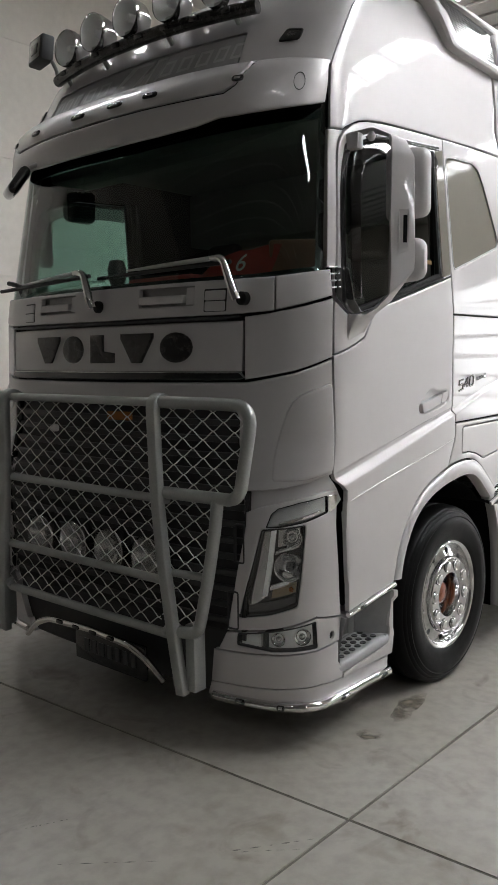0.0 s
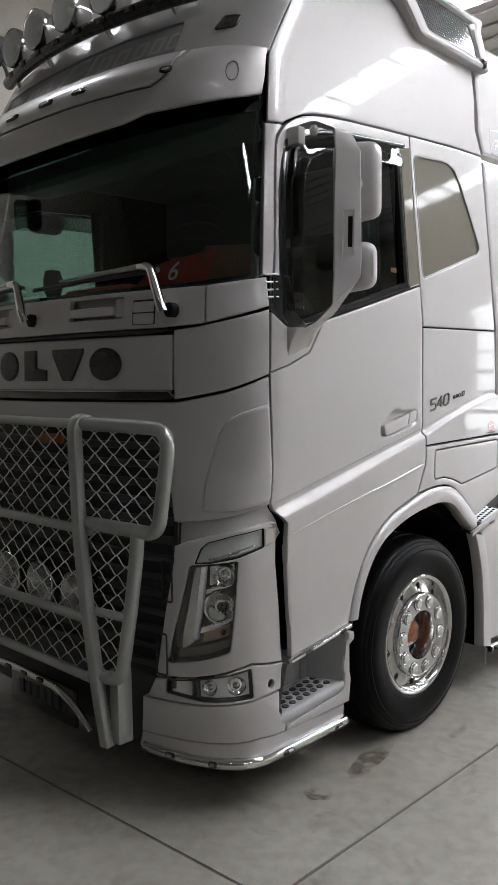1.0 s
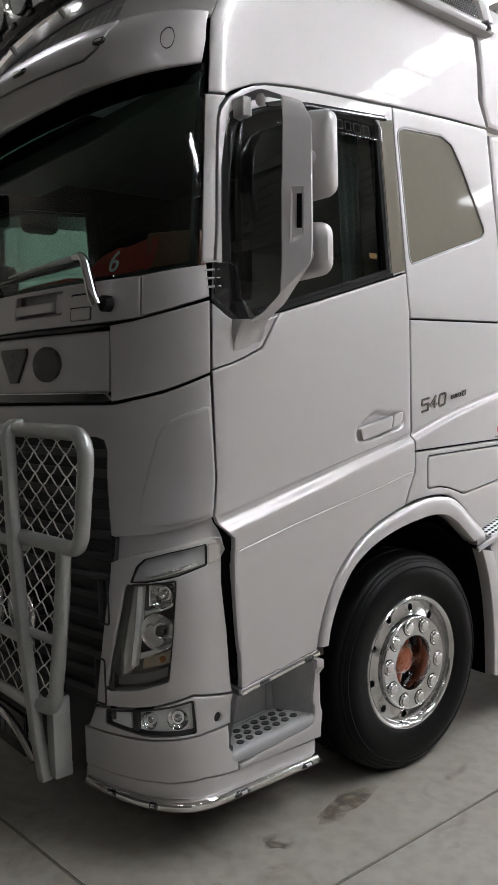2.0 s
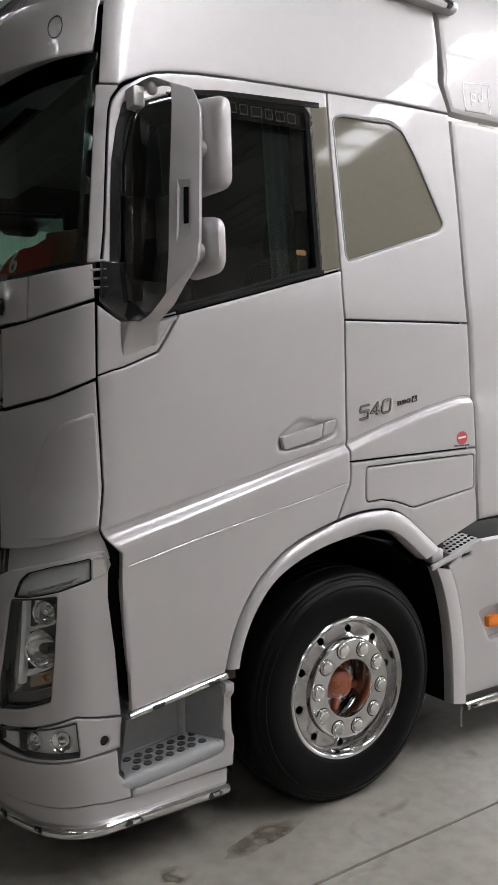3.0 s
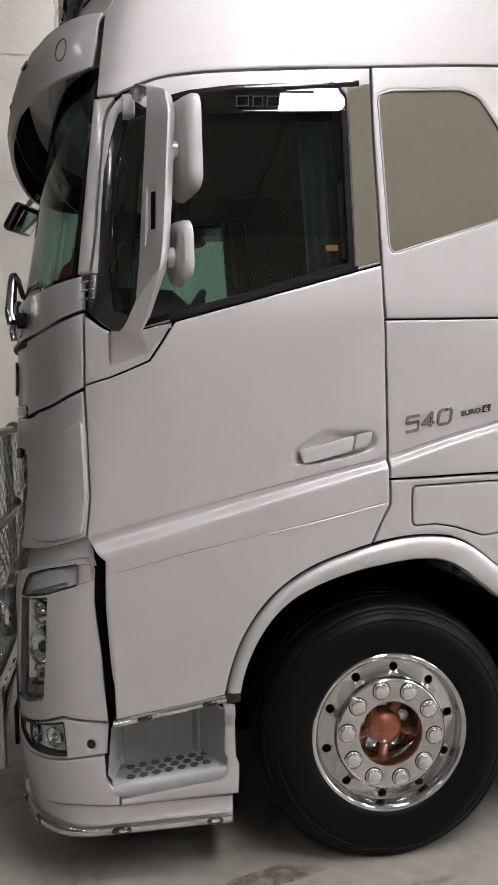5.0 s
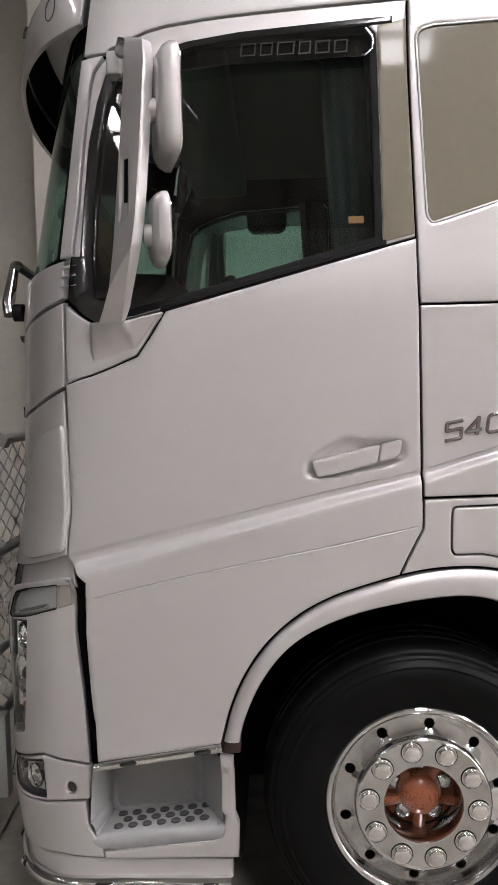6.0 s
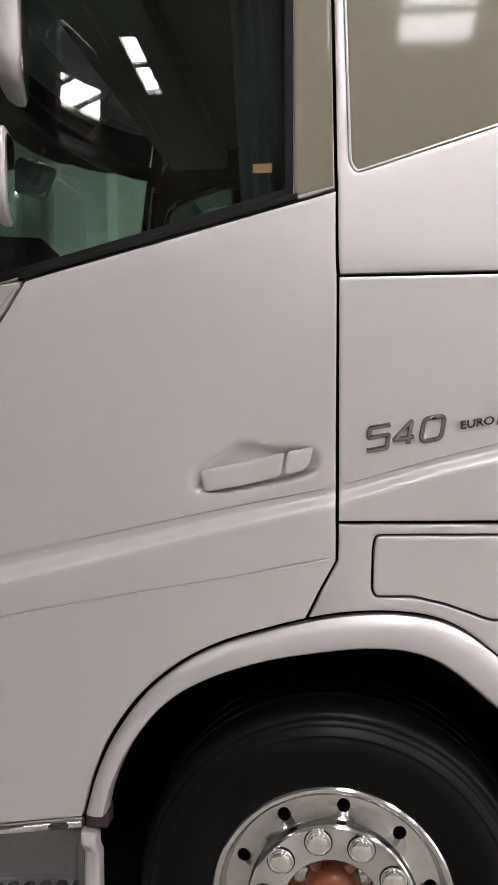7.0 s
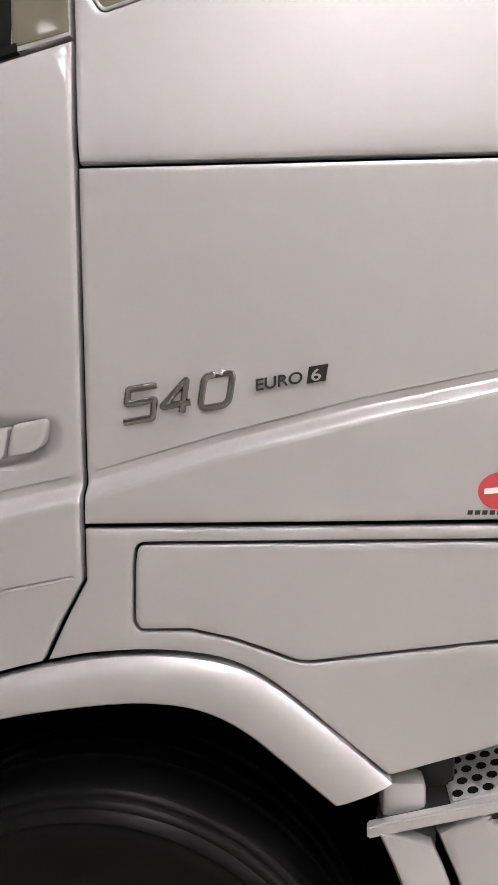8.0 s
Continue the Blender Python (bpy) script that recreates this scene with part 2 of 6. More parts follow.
def tube(bm, pts, r, n=12, flat=1.0, closed=False, caps=True):
    """A tube along points; flat squeezes it along x."""
    pts = [Vector(p) for p in pts]
    rings = []
    for i, p in enumerate(pts):
        a = pts[i - 1] if i or closed else p
        b = pts[(i + 1) % len(pts)] if i < len(pts) - 1 or closed else p
        d = (b - a).normalized()
        if i == 0:
            s = d.cross(Vector((0, 0, 1)) if abs(d.z) < 0.9 else Vector((1, 0, 0))).normalized()
        else:
            s = (s - d * s.dot(d)).normalized()
        w = s.cross(d)
        rr = r[i] if isinstance(r, (list, tuple)) else r
        ring = []
        for k in range(n):
            q = 2 * math.pi * k / n
            off = (s * math.cos(q) + w * math.sin(q)) * rr
            off.x *= flat
            ring.append(bm.verts.new(p + off))
        rings.append(ring)
    m = len(rings)
    for i in range(m if closed else m - 1):
        A, B = rings[i], rings[(i + 1) % m]
        for k in range(n):
            bm.faces.new((A[k], A[(k + 1) % n], B[(k + 1) % n], B[k]))
    if caps and not closed:
        bm.faces.new(rings[0][::-1]), bm.faces.new(rings[-1])
    return bm


def arc(points, r, n=5):
    """A polyline with its inner corners rounded by about r."""
    pts = [Vector(p) for p in points]
    out = [pts[0]]
    for a, b, c in zip(pts, pts[1:], pts[2:]):
        k = min(r, (a - b).length / 2, (c - b).length / 2)
        p, q = b + (a - b).normalized() * k, b + (c - b).normalized() * k
        for i in range(n + 1):
            s = i / n
            out.append(p * (1 - s) ** 2 + b * 2 * s * (1 - s) + q * s * s)
    return out + [pts[-1]]


def lathe(bm, profile, n=48, center=(0, 0, 0), axis="y", a0=0.0, a1=2 * math.pi):
    """Turns a profile of (radius, height) round an axis through the centre."""
    full = abs(a1 - a0 - 2 * math.pi) < 1e-6
    steps = n if full else n + 1
    c, rings = Vector(center), []
    for i in range(steps):
        a = a0 + (a1 - a0) * i / n
        ring = []
        for r, h in profile:
            p = (r * math.sin(a), h, r * math.cos(a)) if axis == "y" else ((h, r * math.sin(a), r * math.cos(a)) if axis == "x" else (r * math.cos(a), r * math.sin(a), h))
            ring.append(bm.verts.new(c + Vector(p)))
        rings.append(ring)
    for i in range(n if full else n):
        A, B = rings[i], rings[(i + 1) % steps]
        for k in range(len(profile) - 1):
            try:
                bm.faces.new((A[k], A[k + 1], B[k + 1], B[k]))
            except ValueError:
                pass
    return bm


# ---- the cab's outer form ----
CY, K = 1.25, 1.35
FORM = np.array([
    (0.15, -0.02, 0.34, 0.02, 3.2), (0.45, -0.06, 0.36, 0, 3.4), (1.05, -0.06, 0.36, 0, 3.4), (1.27, -0.05, 0.36, 0, 2.6),
    (1.42, -0.05, 0.37, 0, 2.25), (2.05, -0.03, 0.38, 0, 2.2), (2.17, -0.015, 0.39, 0.01, 2.2), (2.9, 0.13, 0.47, 0.07, 2.2),
    (3.1, 0.15, 0.50, 0.085, 2.2), (3.45, 0.34, 0.72, 0.11, 2.2), (3.62, 0.55, 0.95, 0.16, 2.2), (3.74, 0.8, 1.2, 0.32, 2.2)])
VISOR = np.array([
    (2.78, -0.02, 0.43, 0.095, 2.3), (2.90, -0.035, 0.44, 0.095, 2.3), (3.02, -0.01, 0.45, 0.095, 2.3), (3.08, 0.02, 0.46, 0.097, 2.3),
    (3.11, 0.06, 0.47, 0.10, 2.3), (3.125, 0.12, 0.49, 0.105, 2.3)])


def section(form, z):
    return [float(np.interp(z, form[:, 0], form[:, i])) for i in (1, 2, 3, 4)]


CREASE_X, CREASE_HI, CREASE_LO = (0.28, 0.54, 0.79, 1.08, 1.38, 1.61, 1.83, 2.05), (1.279, 1.34, 1.397, 1.462, 1.523, 1.59, 1.645, 1.69), (1.20, 1.26, 1.325, 1.402, 1.475, 1.546, 1.603, 1.65)

THIN_X, THIN_Z = (0.347, 0.638, 0.851, 1.119, 1.376), (1.147, 1.212, 1.253, 1.302, 1.355)


def crease(x, z):
    """How far the lower side stands proud below the swage line."""
    hi, lo = np.interp(x, CREASE_X, CREASE_HI), np.interp(x, CREASE_X, CREASE_LO)
    t = min(max((hi - z) / max(hi - lo, 1e-3), 0), 1)
    amp = float(np.interp(x, (0.3, 1.0, 1.4, 2.1), (0.031, 0.028, 0.022, 0.015)))
    s = min(max((t - 0.36) / 0.46, 0), 1)
    out = amp * (s - 0.06 * math.sin(2 * math.pi * s)) - 0.0042 * min(t / 0.07, 1) * min(max((1 - t) / 0.5, 0), 1)
    if x < 1.4:
        thin = float(np.interp(x, THIN_X, THIN_Z))
        out -= 0.003 * min(max((thin - z) / 0.006, 0), 1) + 0.0042 * max(0.0, 1 - abs(z - thin) / 0.0035)
    return out


def crease_lines(x0, x1):
    """Lines along the swage, close together where it bends."""
    return [[(x, float(np.interp(x, CREASE_X, CREASE_HI) * (1 - t) + np.interp(x, CREASE_X, CREASE_LO) * t)) for x in np.arange(x0, x1, 0.01)] for t in (0.0, 0.07, 0.2, 0.31, 0.36, 0.41, 0.47, 0.53, 0.59, 0.65, 0.71, 0.77, 0.83, 0.88, 0.94, 1.0, 1.06)] + [[(x, float(np.interp(x, CREASE_X, CREASE_HI)) + 0.006) for x in np.arange(x0, x1, 0.01)]]


def outer(a, z, form=FORM, depth=0.0):
    """A point of the skin: a runs from the middle of the front (0) round the corner (K) and on along the side, in metres."""
    F, xs, S, n = section(form, z)
    s, a = (1, a) if a >= 0 else (-1, -a)
    if a <= K:
        th = a / K * math.pi / 2
        c, si = max(math.cos(th), 0.0), math.sin(th)
        x, d = xs - (xs - F) * c ** (2 / n), (CY - S) * si ** (2 / n)
        nx, ny = -(c ** (2 - 2 / n)) / (xs - F), si ** (2 - 2 / n) / (CY - S)
        k = math.hypot(nx, ny)
        x, d = x - depth * nx / k, d - depth * ny / k
    else:
        x, d = xs + a - K, CY - S - depth + 0.006 * (a - K) * (1.6 - a + K) * 1.2
    wide, ease = float(np.interp(z, (1.1, 1.22), (0.010, 0.085))), float(np.interp(z, (1.1, 1.22), (0.006, 0.02)))
    if 0.6 < z < 1.8 and a > K - wide:
        d += crease(x, z) * min(1, (a - K + wide) / ease)
    return Vector((x, CY - s * d, z))


def visor_skin(a, z, depth=0.0):
    return outer(a, z, VISOR, depth)


def at_x(x, z):
    """The run a of the skin at a given x on the left side."""
    F, xs, S, n = section(FORM, z)
    if x >= xs:
        return K + x - xs
    c = ((xs - x) / (xs - F)) ** (n / 2)
    return K * math.acos(min(max(c, 0), 1)) / (math.pi / 2)


def side_loop(pts):
    return [(at_x(x, z), z) for x, z in pts]


def run(u, z):
    """The run a of a place given by its share u of the way round a slightly narrower front, 2.36 m wide."""
    if abs(u) < 0.3:
        return run(0.3, z) * u / 0.3
    F, xs, S, n = section(FORM, z)
    d = CY - 1.18 + (1.18 - S) * math.sin(min(abs(u), 1) * math.pi / 2) ** (2 / n)
    return math.copysign(K * math.asin(min((d / (CY - S)) ** (n / 2), 1)) / (math.pi / 2) + max(abs(u) - 1, 0), u)


def ux(x, z):
    """The share u of the way round at a given x of the left corner, the inverse of run()."""
    F, xs, S, n = section(FORM, z)
    a = at_x(x, z)
    d = (CY - S) * math.sin(min(a / K, 1) * math.pi / 2) ** (2 / n)
    q = min(max((d - CY + 1.18) / (1.18 - S), 0), 1)
    return math.asin(q ** (n / 2)) / (math.pi / 2)


def front_loop(pts):
    return [(run(u, z), z) for u, z in pts]


def both(pts):
    """A loop across the front from its left half, given from the bottom middle outwards and up to the top middle."""
    return front_loop(pts) + front_loop([(-u, z) for u, z in reversed(pts) if u > 1e-6])


def resample(loop, step):
    out = []
    for (x0, z0), (x1, z1) in zip(loop, loop[1:] + loop[:1]):
        n = max(1, int(math.hypot(x1 - x0, z1 - z0) / step))
        out += [(x0 + (x1 - x0) * i / n, z0 + (z1 - z0) * i / n) for i in range(n)]
    return out


def area(loop):
    return sum(x0 * z1 - x1 * z0 for (x0, z0), (x1, z1) in zip(loop, loop[1:] + loop[:1])) / 2


def inset(loop, d):
    """The loop moved inwards by d."""
    s, n, out = (1 if area(loop) > 0 else -1), len(loop), []
    for i in range(n):
        (xa, za), (x, z), (xb, zb) = loop[i - 1], loop[i], loop[(i + 1) % n]
        e1, e2 = Vector((x - xa, z - za)), Vector((xb - x, zb - z))
        if e1.length < 1e-9 or e2.length < 1e-9:
            out.append((x, z))
            continue
        n1, n2 = Vector((-e1.y, e1.x)).normalized() * s, Vector((-e2.y, e2.x)).normalized() * s
        m = n1 + n2
        m = m / max(m.length_squared / 2, 0.35)
        out.append((x + m.x * d, z + m.y * d))
    return out


def rounded(loop, r, n=4):
    """The closed loop with its corners rounded."""
    out, m = [], len(loop)
    for i in range(m):
        a, b, c = Vector(loop[i - 1]), Vector(loop[i]), Vector(loop[(i + 1) % m])
        if (b - a).length < 1e-6 or (c - b).length < 1e-6 or (b - a).angle(c - b) < 0.3:
            out.append(tuple(b))
            continue
        k = min(r, (a - b).length * 0.45, (c - b).length * 0.45)
        p, q = b + (a - b).normalized() * k, b + (c - b).normalized() * k
        out += [tuple(p * (1 - t) ** 2 + b * 2 * t * (1 - t) + q * t * t) for t in (i / n for i in range(n + 1))]
    return out


def inside(p, loop):
    hit, (x, z) = False, p
    for (x0, z0), (x1, z1) in zip(loop, loop[1:] + loop[:1]):
        if (z0 > z) != (z1 > z) and x < x0 + (z - z0) / (z1 - z0) * (x1 - x0):
            hit = not hit
    return hit


from mathutils.geometry import delaunay_2d_cdt


def sheet(loop, holes=(), skin=outer, depth=0.0, step=0.05, edge=0.005, thick=0.02, lines=(), bm=None, fine=0.03):
    """A piece of skin inside a loop: a curved sheet with rolled edges and returned sides."""
    bm = bm or bmesh.new()
    rings = [(resample(l, min(step, fine)), h) for l, h in [(loop, 1)] + [(x, -1) for x in holes]]
    verts, edges, drop = [], [], []
    for ring, way in rings:
        for d, low in ((0.0, 1.0), (0.3 * edge, 0.29), (edge, 0.0), (edge + 0.007, 0.0)) if edge else ((0.0, 0.0),):
            r = inset(ring, d * way) if d else ring
            k = len(verts)
            verts += r
            drop += [low * edge] * len(r)
            edges += [(k + i, k + (i + 1) % len(r)) for i in range(len(r))]
    guard = inset(rings[0][0], edge + 0.010)
    for line in lines:
        last = None
        for (x0, z0), (x1, z1) in zip(line, line[1:]):
            k = max(1, int(math.hypot(x1 - x0, z1 - z0) / 0.03))
            for i in range(k):
                p = (x0 + (x1 - x0) * i / k, z0 + (z1 - z0) * i / k)
                if inside(p, guard):
                    verts.append(p)
                    drop.append(0.0)
                    if last is not None:
                        edges.append((last, len(verts) - 1))
                    last = len(verts) - 1
                else:
                    last = None
    xs, zs = [p[0] for p in loop], [p[1] for p in loop]
    i0, i1, j0, j1 = int(min(xs) / step) - 1, int(max(xs) / step) + 1, int(min(zs) / step) - 1, int(max(zs) / step) + 1
    core, cores = inset(rings[0][0], edge + 0.007 + 0.25 * step), [inset(r, -(edge + 0.007 + 0.25 * step)) for r, _ in rings[1:]]
    for i in range(i0, i1 + 1):
        for j in range(j0, j1 + 1):
            p = (i * step, j * step)
            if inside(p, core) and not any(inside(p, c) for c in cores):
                verts.append(p)
                drop.append(0.0)
    vo, _, fo, orig, _, _ = delaunay_2d_cdt([Vector(v) for v in verts], edges, [], 0, 1e-6)
    made = []
    for v, o in zip(vo, orig):
        made.append(bm.verts.new(skin(v.x, v.y, depth=depth + (max(drop[i] for i in o) if o else 0.0))))
    for f in fo:
        c = sum((vo[i] for i in f), Vector((0, 0))) / len(f)
        if inside(c, rings[0][0]) and not any(inside(c, r) for r, _ in rings[1:]):
            idx = f
            if area([tuple(vo[i]) for i in idx]) > 0:
                idx = idx[::-1]
            try:
                bm.faces.new([made[i] for i in idx])
            except ValueError:
                pass
    bmesh.ops.delete(bm, geom=[v for v in made if not v.link_faces], context="VERTS")
    if thick:
        for ring, _ in rings:
            A = [bm.verts.new(skin(x, z, depth=depth + edge)) for x, z in ring]
            B = [bm.verts.new(skin(x, z, depth=depth + edge + thick)) for x, z in ring]
            for i in range(len(ring)):
                j = (i + 1) % len(ring)
                try:
                    bm.faces.new((A[i], A[j], B[j], B[i]))
                except ValueError:
                    pass
    bmesh.ops.recalc_face_normals(bm, faces=bm.faces)
    return bm


def swap_side(bm):
    """Mirrors a bmesh to the truck's other side."""
    for v in bm.verts:
        v.co.y = 2 * CY - v.co.y
    bmesh.ops.reverse_faces(bm, faces=bm.faces)
    return bm


def text_bm(body, size, depth, shear=0.0, weight=0.0):
    cu = bpy.data.curves.new("text", "FONT")
    cu.body, cu.size, cu.extrude, cu.shear, cu.offset = body, size, depth, shear, weight
    ob = bpy.data.objects.new("text", cu)
    scene.collection.objects.link(ob)
    me = bpy.data.meshes.new_from_object(ob.evaluated_get(bpy.context.evaluated_depsgraph_get()))
    bm = bmesh.new()
    bm.from_mesh(me)
    bpy.data.objects.remove(ob), bpy.data.meshes.remove(me), bpy.data.curves.remove(cu)
    return bm


# ---- the hall ----
def slab(name, x0, y0, z0, x1, y1, z1, material, label, category, bevel=0.0):
    bm = bmesh.new()
    box(bm, x0, y0, z0, x1, y1, z1, bevel)
    return tagged(part(name, bm, material, smooth=False), label, category, kind="structure")


HX0, HX1, HY0, HY1, HZ = -9.0, 20.0, -16.0, 7.0, 7.0
JX, JY, JSKEW = -0.165, -0.385, -0.05
floor = slab("floor", HX0, HY0, -0.2, HX1, HY1, -0.006, JOINT, "grey-beige polished concrete hall floor with saw-cut joints", "floor")


def floor_slab(x0, y0, x1, y1):
    bm = bmesh.new()
    vs = [(x0, y0), (x1, y0), (x1, y1), (x0, y1)]
    g = 0.0075
    def bend(x, y):
        return x + (JSKEW * (y - JY) if -3 < x < 5 else 0)
    loop = [(bend(x0 + g, y0 + g), y0 + g), (bend(x1 - g, y0 + g), y0 + g), (bend(x1 - g, y1 - g), y1 - g), (bend(x0 + g, y1 - g), y1 - g)]
    top = [bm.verts.new((x, y, 0.0)) for x, y in loop]
    low = [bm.verts.new((x, y, -0.02)) for x, y in loop]
    bm.faces.new(top)
    for i in range(4):
        bm.faces.new((low[i], low[(i + 1) % 4], top[(i + 1) % 4], top[i]))
    return part("concrete_slab", bm, CONCRETE, floor, smooth=False)


XS = [HX0, JX - 5.0, JX, JX + 5.2, JX + 10.4, HX1]
YS = [HY0, JY - 10, JY - 5, JY, JY + 5, HY1]
for xa, xb in zip(XS, XS[1:]):
    for ya, yb in zip(YS, YS[1:]):
        floor_slab(xa, ya, xb, yb)


def stain(x, y, rx, ry, turn, seed, label):
    rnd = random.Random(seed)
    bm = bmesh.new()
    ph = [rnd.uniform(0, 6.28) for _ in range(4)]
    ring = []
    for i in range(40):
        a = 2 * math.pi * i / 40
        r = 1 + 0.22 * math.sin(2 * a + ph[0]) + 0.16 * math.sin(3 * a + ph[1]) + 0.12 * math.sin(5 * a + ph[2]) + 0.06 * math.sin(9 * a + ph[3])
        px, py = 1.2 * rx * r * math.cos(a), 1.2 * ry * r * math.sin(a)
        c, s = math.cos(turn), math.sin(turn)
        ring.append(bm.verts.new((x + px * c - py * s, y + px * s + py * c, 0.0015)))
    bm.faces.new(ring)
    return tagged(part("floor_stain", bm, STAIN, smooth=False), label, "stain", kind="stuff")


stain(0.89, -0.03, 0.15, 0.058, 0.2, 3, "brown oil stain on the concrete beside the truck")
stain(0.50, -0.05, 0.05, 0.05, 0.1, 5, "small round brown stain on the concrete")

slab("wall_north", HX0, HY1 + 0.012, 0, HX1, HY1 + 0.25, HZ, JOINT, "dark joints behind the precast wall panels", "wall")
wall_n = bpy.data.objects["wall_north"]
tagged(wall_n, "beige precast concrete hall wall made of long panels", "wall")
z = 0.0
for k in range(5):
    for i in range(5):
        bm = bmesh.new()
        x0 = HX0 + i * 5.8
        box(bm, x0 + 0.0015, HY1 - 0.05, z + 0.0015, x0 + 5.7985, HY1 + 0.02, min(z + 1.42, HZ) - 0.0015, 0.002, segments=1)
        part("wall_panel", bm, WALLPAINT, wall_n, smooth=False)
    z += 1.42
slab("wall_south", HX0, HY0 - 0.25, 0, HX1, HY0, HZ, GREYWALL, "grey precast concrete wall of the hall", "wall")
# west wall is out of view; its dark colour holds light off the front
slab("wall_west", HX0 - 0.25, HY0, 0, HX0, HY1, HZ, DARKWALL, "unseen precast concrete end wall, darkened to dim the light on the truck's front", "wall")
GY0, GY1, GZ = -9.6, -4.6, 5.2
wall_e = slab("wall_east", HX1, HY0, 0, HX1 + 0.25, GY0, HZ, WALLPAINT, "pale precast concrete end wall beside the glazed gate", "wall")
slab("wall_east_inner", HX1, GY1, 0, HX1 + 0.25, HY1, HZ, WALLPAINT, "pale precast concrete end wall of the hall", "wall")
slab("wall_east_lintel", HX1, GY0, GZ, HX1 + 0.25, GY1, HZ, WALLPAINT, "pale concrete lintel over the glazed gate", "wall")
for cx in (-1.35, 10.5):
    slab("column", cx - 0.3, HY1 - 0.45, 0, cx + 0.3, HY1 - 0.052, HZ, WALLPAINT, "light square concrete column against the hall wall", "column", 0.02)

def scuff(x0, y0, x1, y1, w, seed):
    """A thin broken black rubbing mark on the concrete."""
    rnd, bm = random.Random(seed), bmesh.new()
    d, t = Vector((x1 - x0, y1 - y0, 0)), 0.0
    s = Vector((-d.y, d.x, 0)).normalized() * w
    while t < 1:
        e = min(1.0, t + rnd.uniform(0.04, 0.16))
        a, b = Vector((x0, y0, 0.0015)) + d * t, Vector((x0, y0, 0.0015)) + d * e
        k = rnd.uniform(0.3, 1.0)
        m = (a + b) / 2
        bm.faces.new([bm.verts.new(p) for p in (a, m - s * k, b, m + s * k)])
        t = e + rnd.uniform(0.01, 0.10)
    return tagged(part("floor_scuff", bm, JOINT, smooth=False), "thin broken black rubber scuff on the concrete floor", "scuff", kind="stuff")


scuff(-1.02, 0.537, -0.875, 0.462, 0.004, 3), scuff(-1.079, 0.253, -0.829, -0.012, 0.004, 4), scuff(-0.613, -0.173, -0.35, -0.364, 0.005, 5), scuff(-0.60, -0.20, -0.40, -0.40, 0.003, 6)

# translucent gate with cross bars
gate = tagged(new("gate_1"), "large translucent panelled hall gate, closed, letting daylight in", "gate", kind="structure")
n = 9
for k in range(n):
    z0, z1 = GZ * k / n, GZ * (k + 1) / n
    bm = bmesh.new()
    box(bm, HX1 + 0.08, GY0 + 0.05, z0 + 0.05, HX1 + 0.10, GY1 - 0.05, z1 - 0.05)
    part("pane", bm, GATEPANE, gate, smooth=False)
    bm = bmesh.new()
    box(bm, HX1 + 0.04, GY0, z1 - 0.05, HX1 + 0.13, GY1, z1 + 0.05, 0.006)
    part("rail", bm, STEEL, gate, smooth=False)
for yy in (GY0 + 0.05, (GY0 + GY1) / 2, GY1 - 0.05):
    bm = bmesh.new()
    box(bm, HX1 + 0.03, yy - 0.05, 0, HX1 + 0.135, yy + 0.05, GZ, 0.006)
    part("stile", bm, STEEL, gate, smooth=False)

# roof with long skylights
# the strip at x -5.4 and those past y 3 are unseen, added as fill
STRIPS = [  # middle, half width, ends
    (2.5, 0.42, -7.3, -1.6), (8.6, 0.42, -8.2, 0.8), (14.7, 0.5, -8.2, 0.8), (-1.4, 0.11, -9.5, -7.9), (-5.5, 0.14, -4.9, -2.8), (-5.4, 0.2, -13.5, -9.6), (0.6, 0.22, 4.6, 6.4), (8.6, 0.42, 3.2, 6.3), (14.7, 0.5, 3.2, 6.3)]
ceil_bm = bmesh.new()
xs_cut = sorted({HX0, HX1} | {c + s * w for c, w, _, _ in STRIPS for s in (-1, 1)})
for xa, xb in zip(xs_cut, xs_cut[1:]):
    holes = sorted((y0, y1) for c, w, y0, y1 in STRIPS if c - w - 1e-6 <= (xa + xb) / 2 <= c + w)
    y = HY0
    for y0, y1 in holes + [(HY1, HY1)]:
        box(ceil_bm, xa, y, HZ, xb, y0, HZ + 0.3)
        y = y1
for i in range(int((HX1 - HX0) / 0.5)):
    x = HX0 + 0.25 + 0.5 * i
    if not any(abs(x - c) < w + 0.1 for c, w, _, _ in STRIPS):
        box(ceil_bm, x - 0.04, HY0, HZ - 0.04, x + 0.04, HY1, HZ + 0.01)
tagged(part("ceiling", ceil_bm, ROOFSHEET, smooth=False), "grey ribbed metal sheet roof of the hall", "ceiling", kind="structure")
for c, w, ya, yb in STRIPS:
    light = tagged(new("skylight"), "translucent roof light with cross bars, in a set partly added as fill light", "skylight", group="roof lights", kind="structure")
    m = max(2, round((yb - ya) / 0.65))
    for k in range(m):
        y0 = ya + (yb - ya) * k / m
        y1 = ya + (yb - ya) * (k + 1) / m
        bm = bmesh.new()
        box(bm, c - w, y0 + 0.03, HZ + 0.06, c + w, y1 - 0.03, HZ + 0.08)
        part("pane", bm, SKYPANE, light, smooth=False)
        bm = bmesh.new()
        box(bm, c - w, y1 - 0.05, HZ + 0.02, c + w, y1 + 0.05, HZ + 0.085)
        part("bar", bm, STEEL, light, smooth=False)

# ---- the truck ----
def on_front(y, z, depth):
    F, xs, S, n = section(FORM, z)
    d = abs(CY - y) / (CY - S)
    a = K * math.asin(min(d ** (n / 2), 1)) / (math.pi / 2)
    return math.copysign(a, CY - y)


GRIPS = ((0.60, 0.94), (1.43, 1.77))


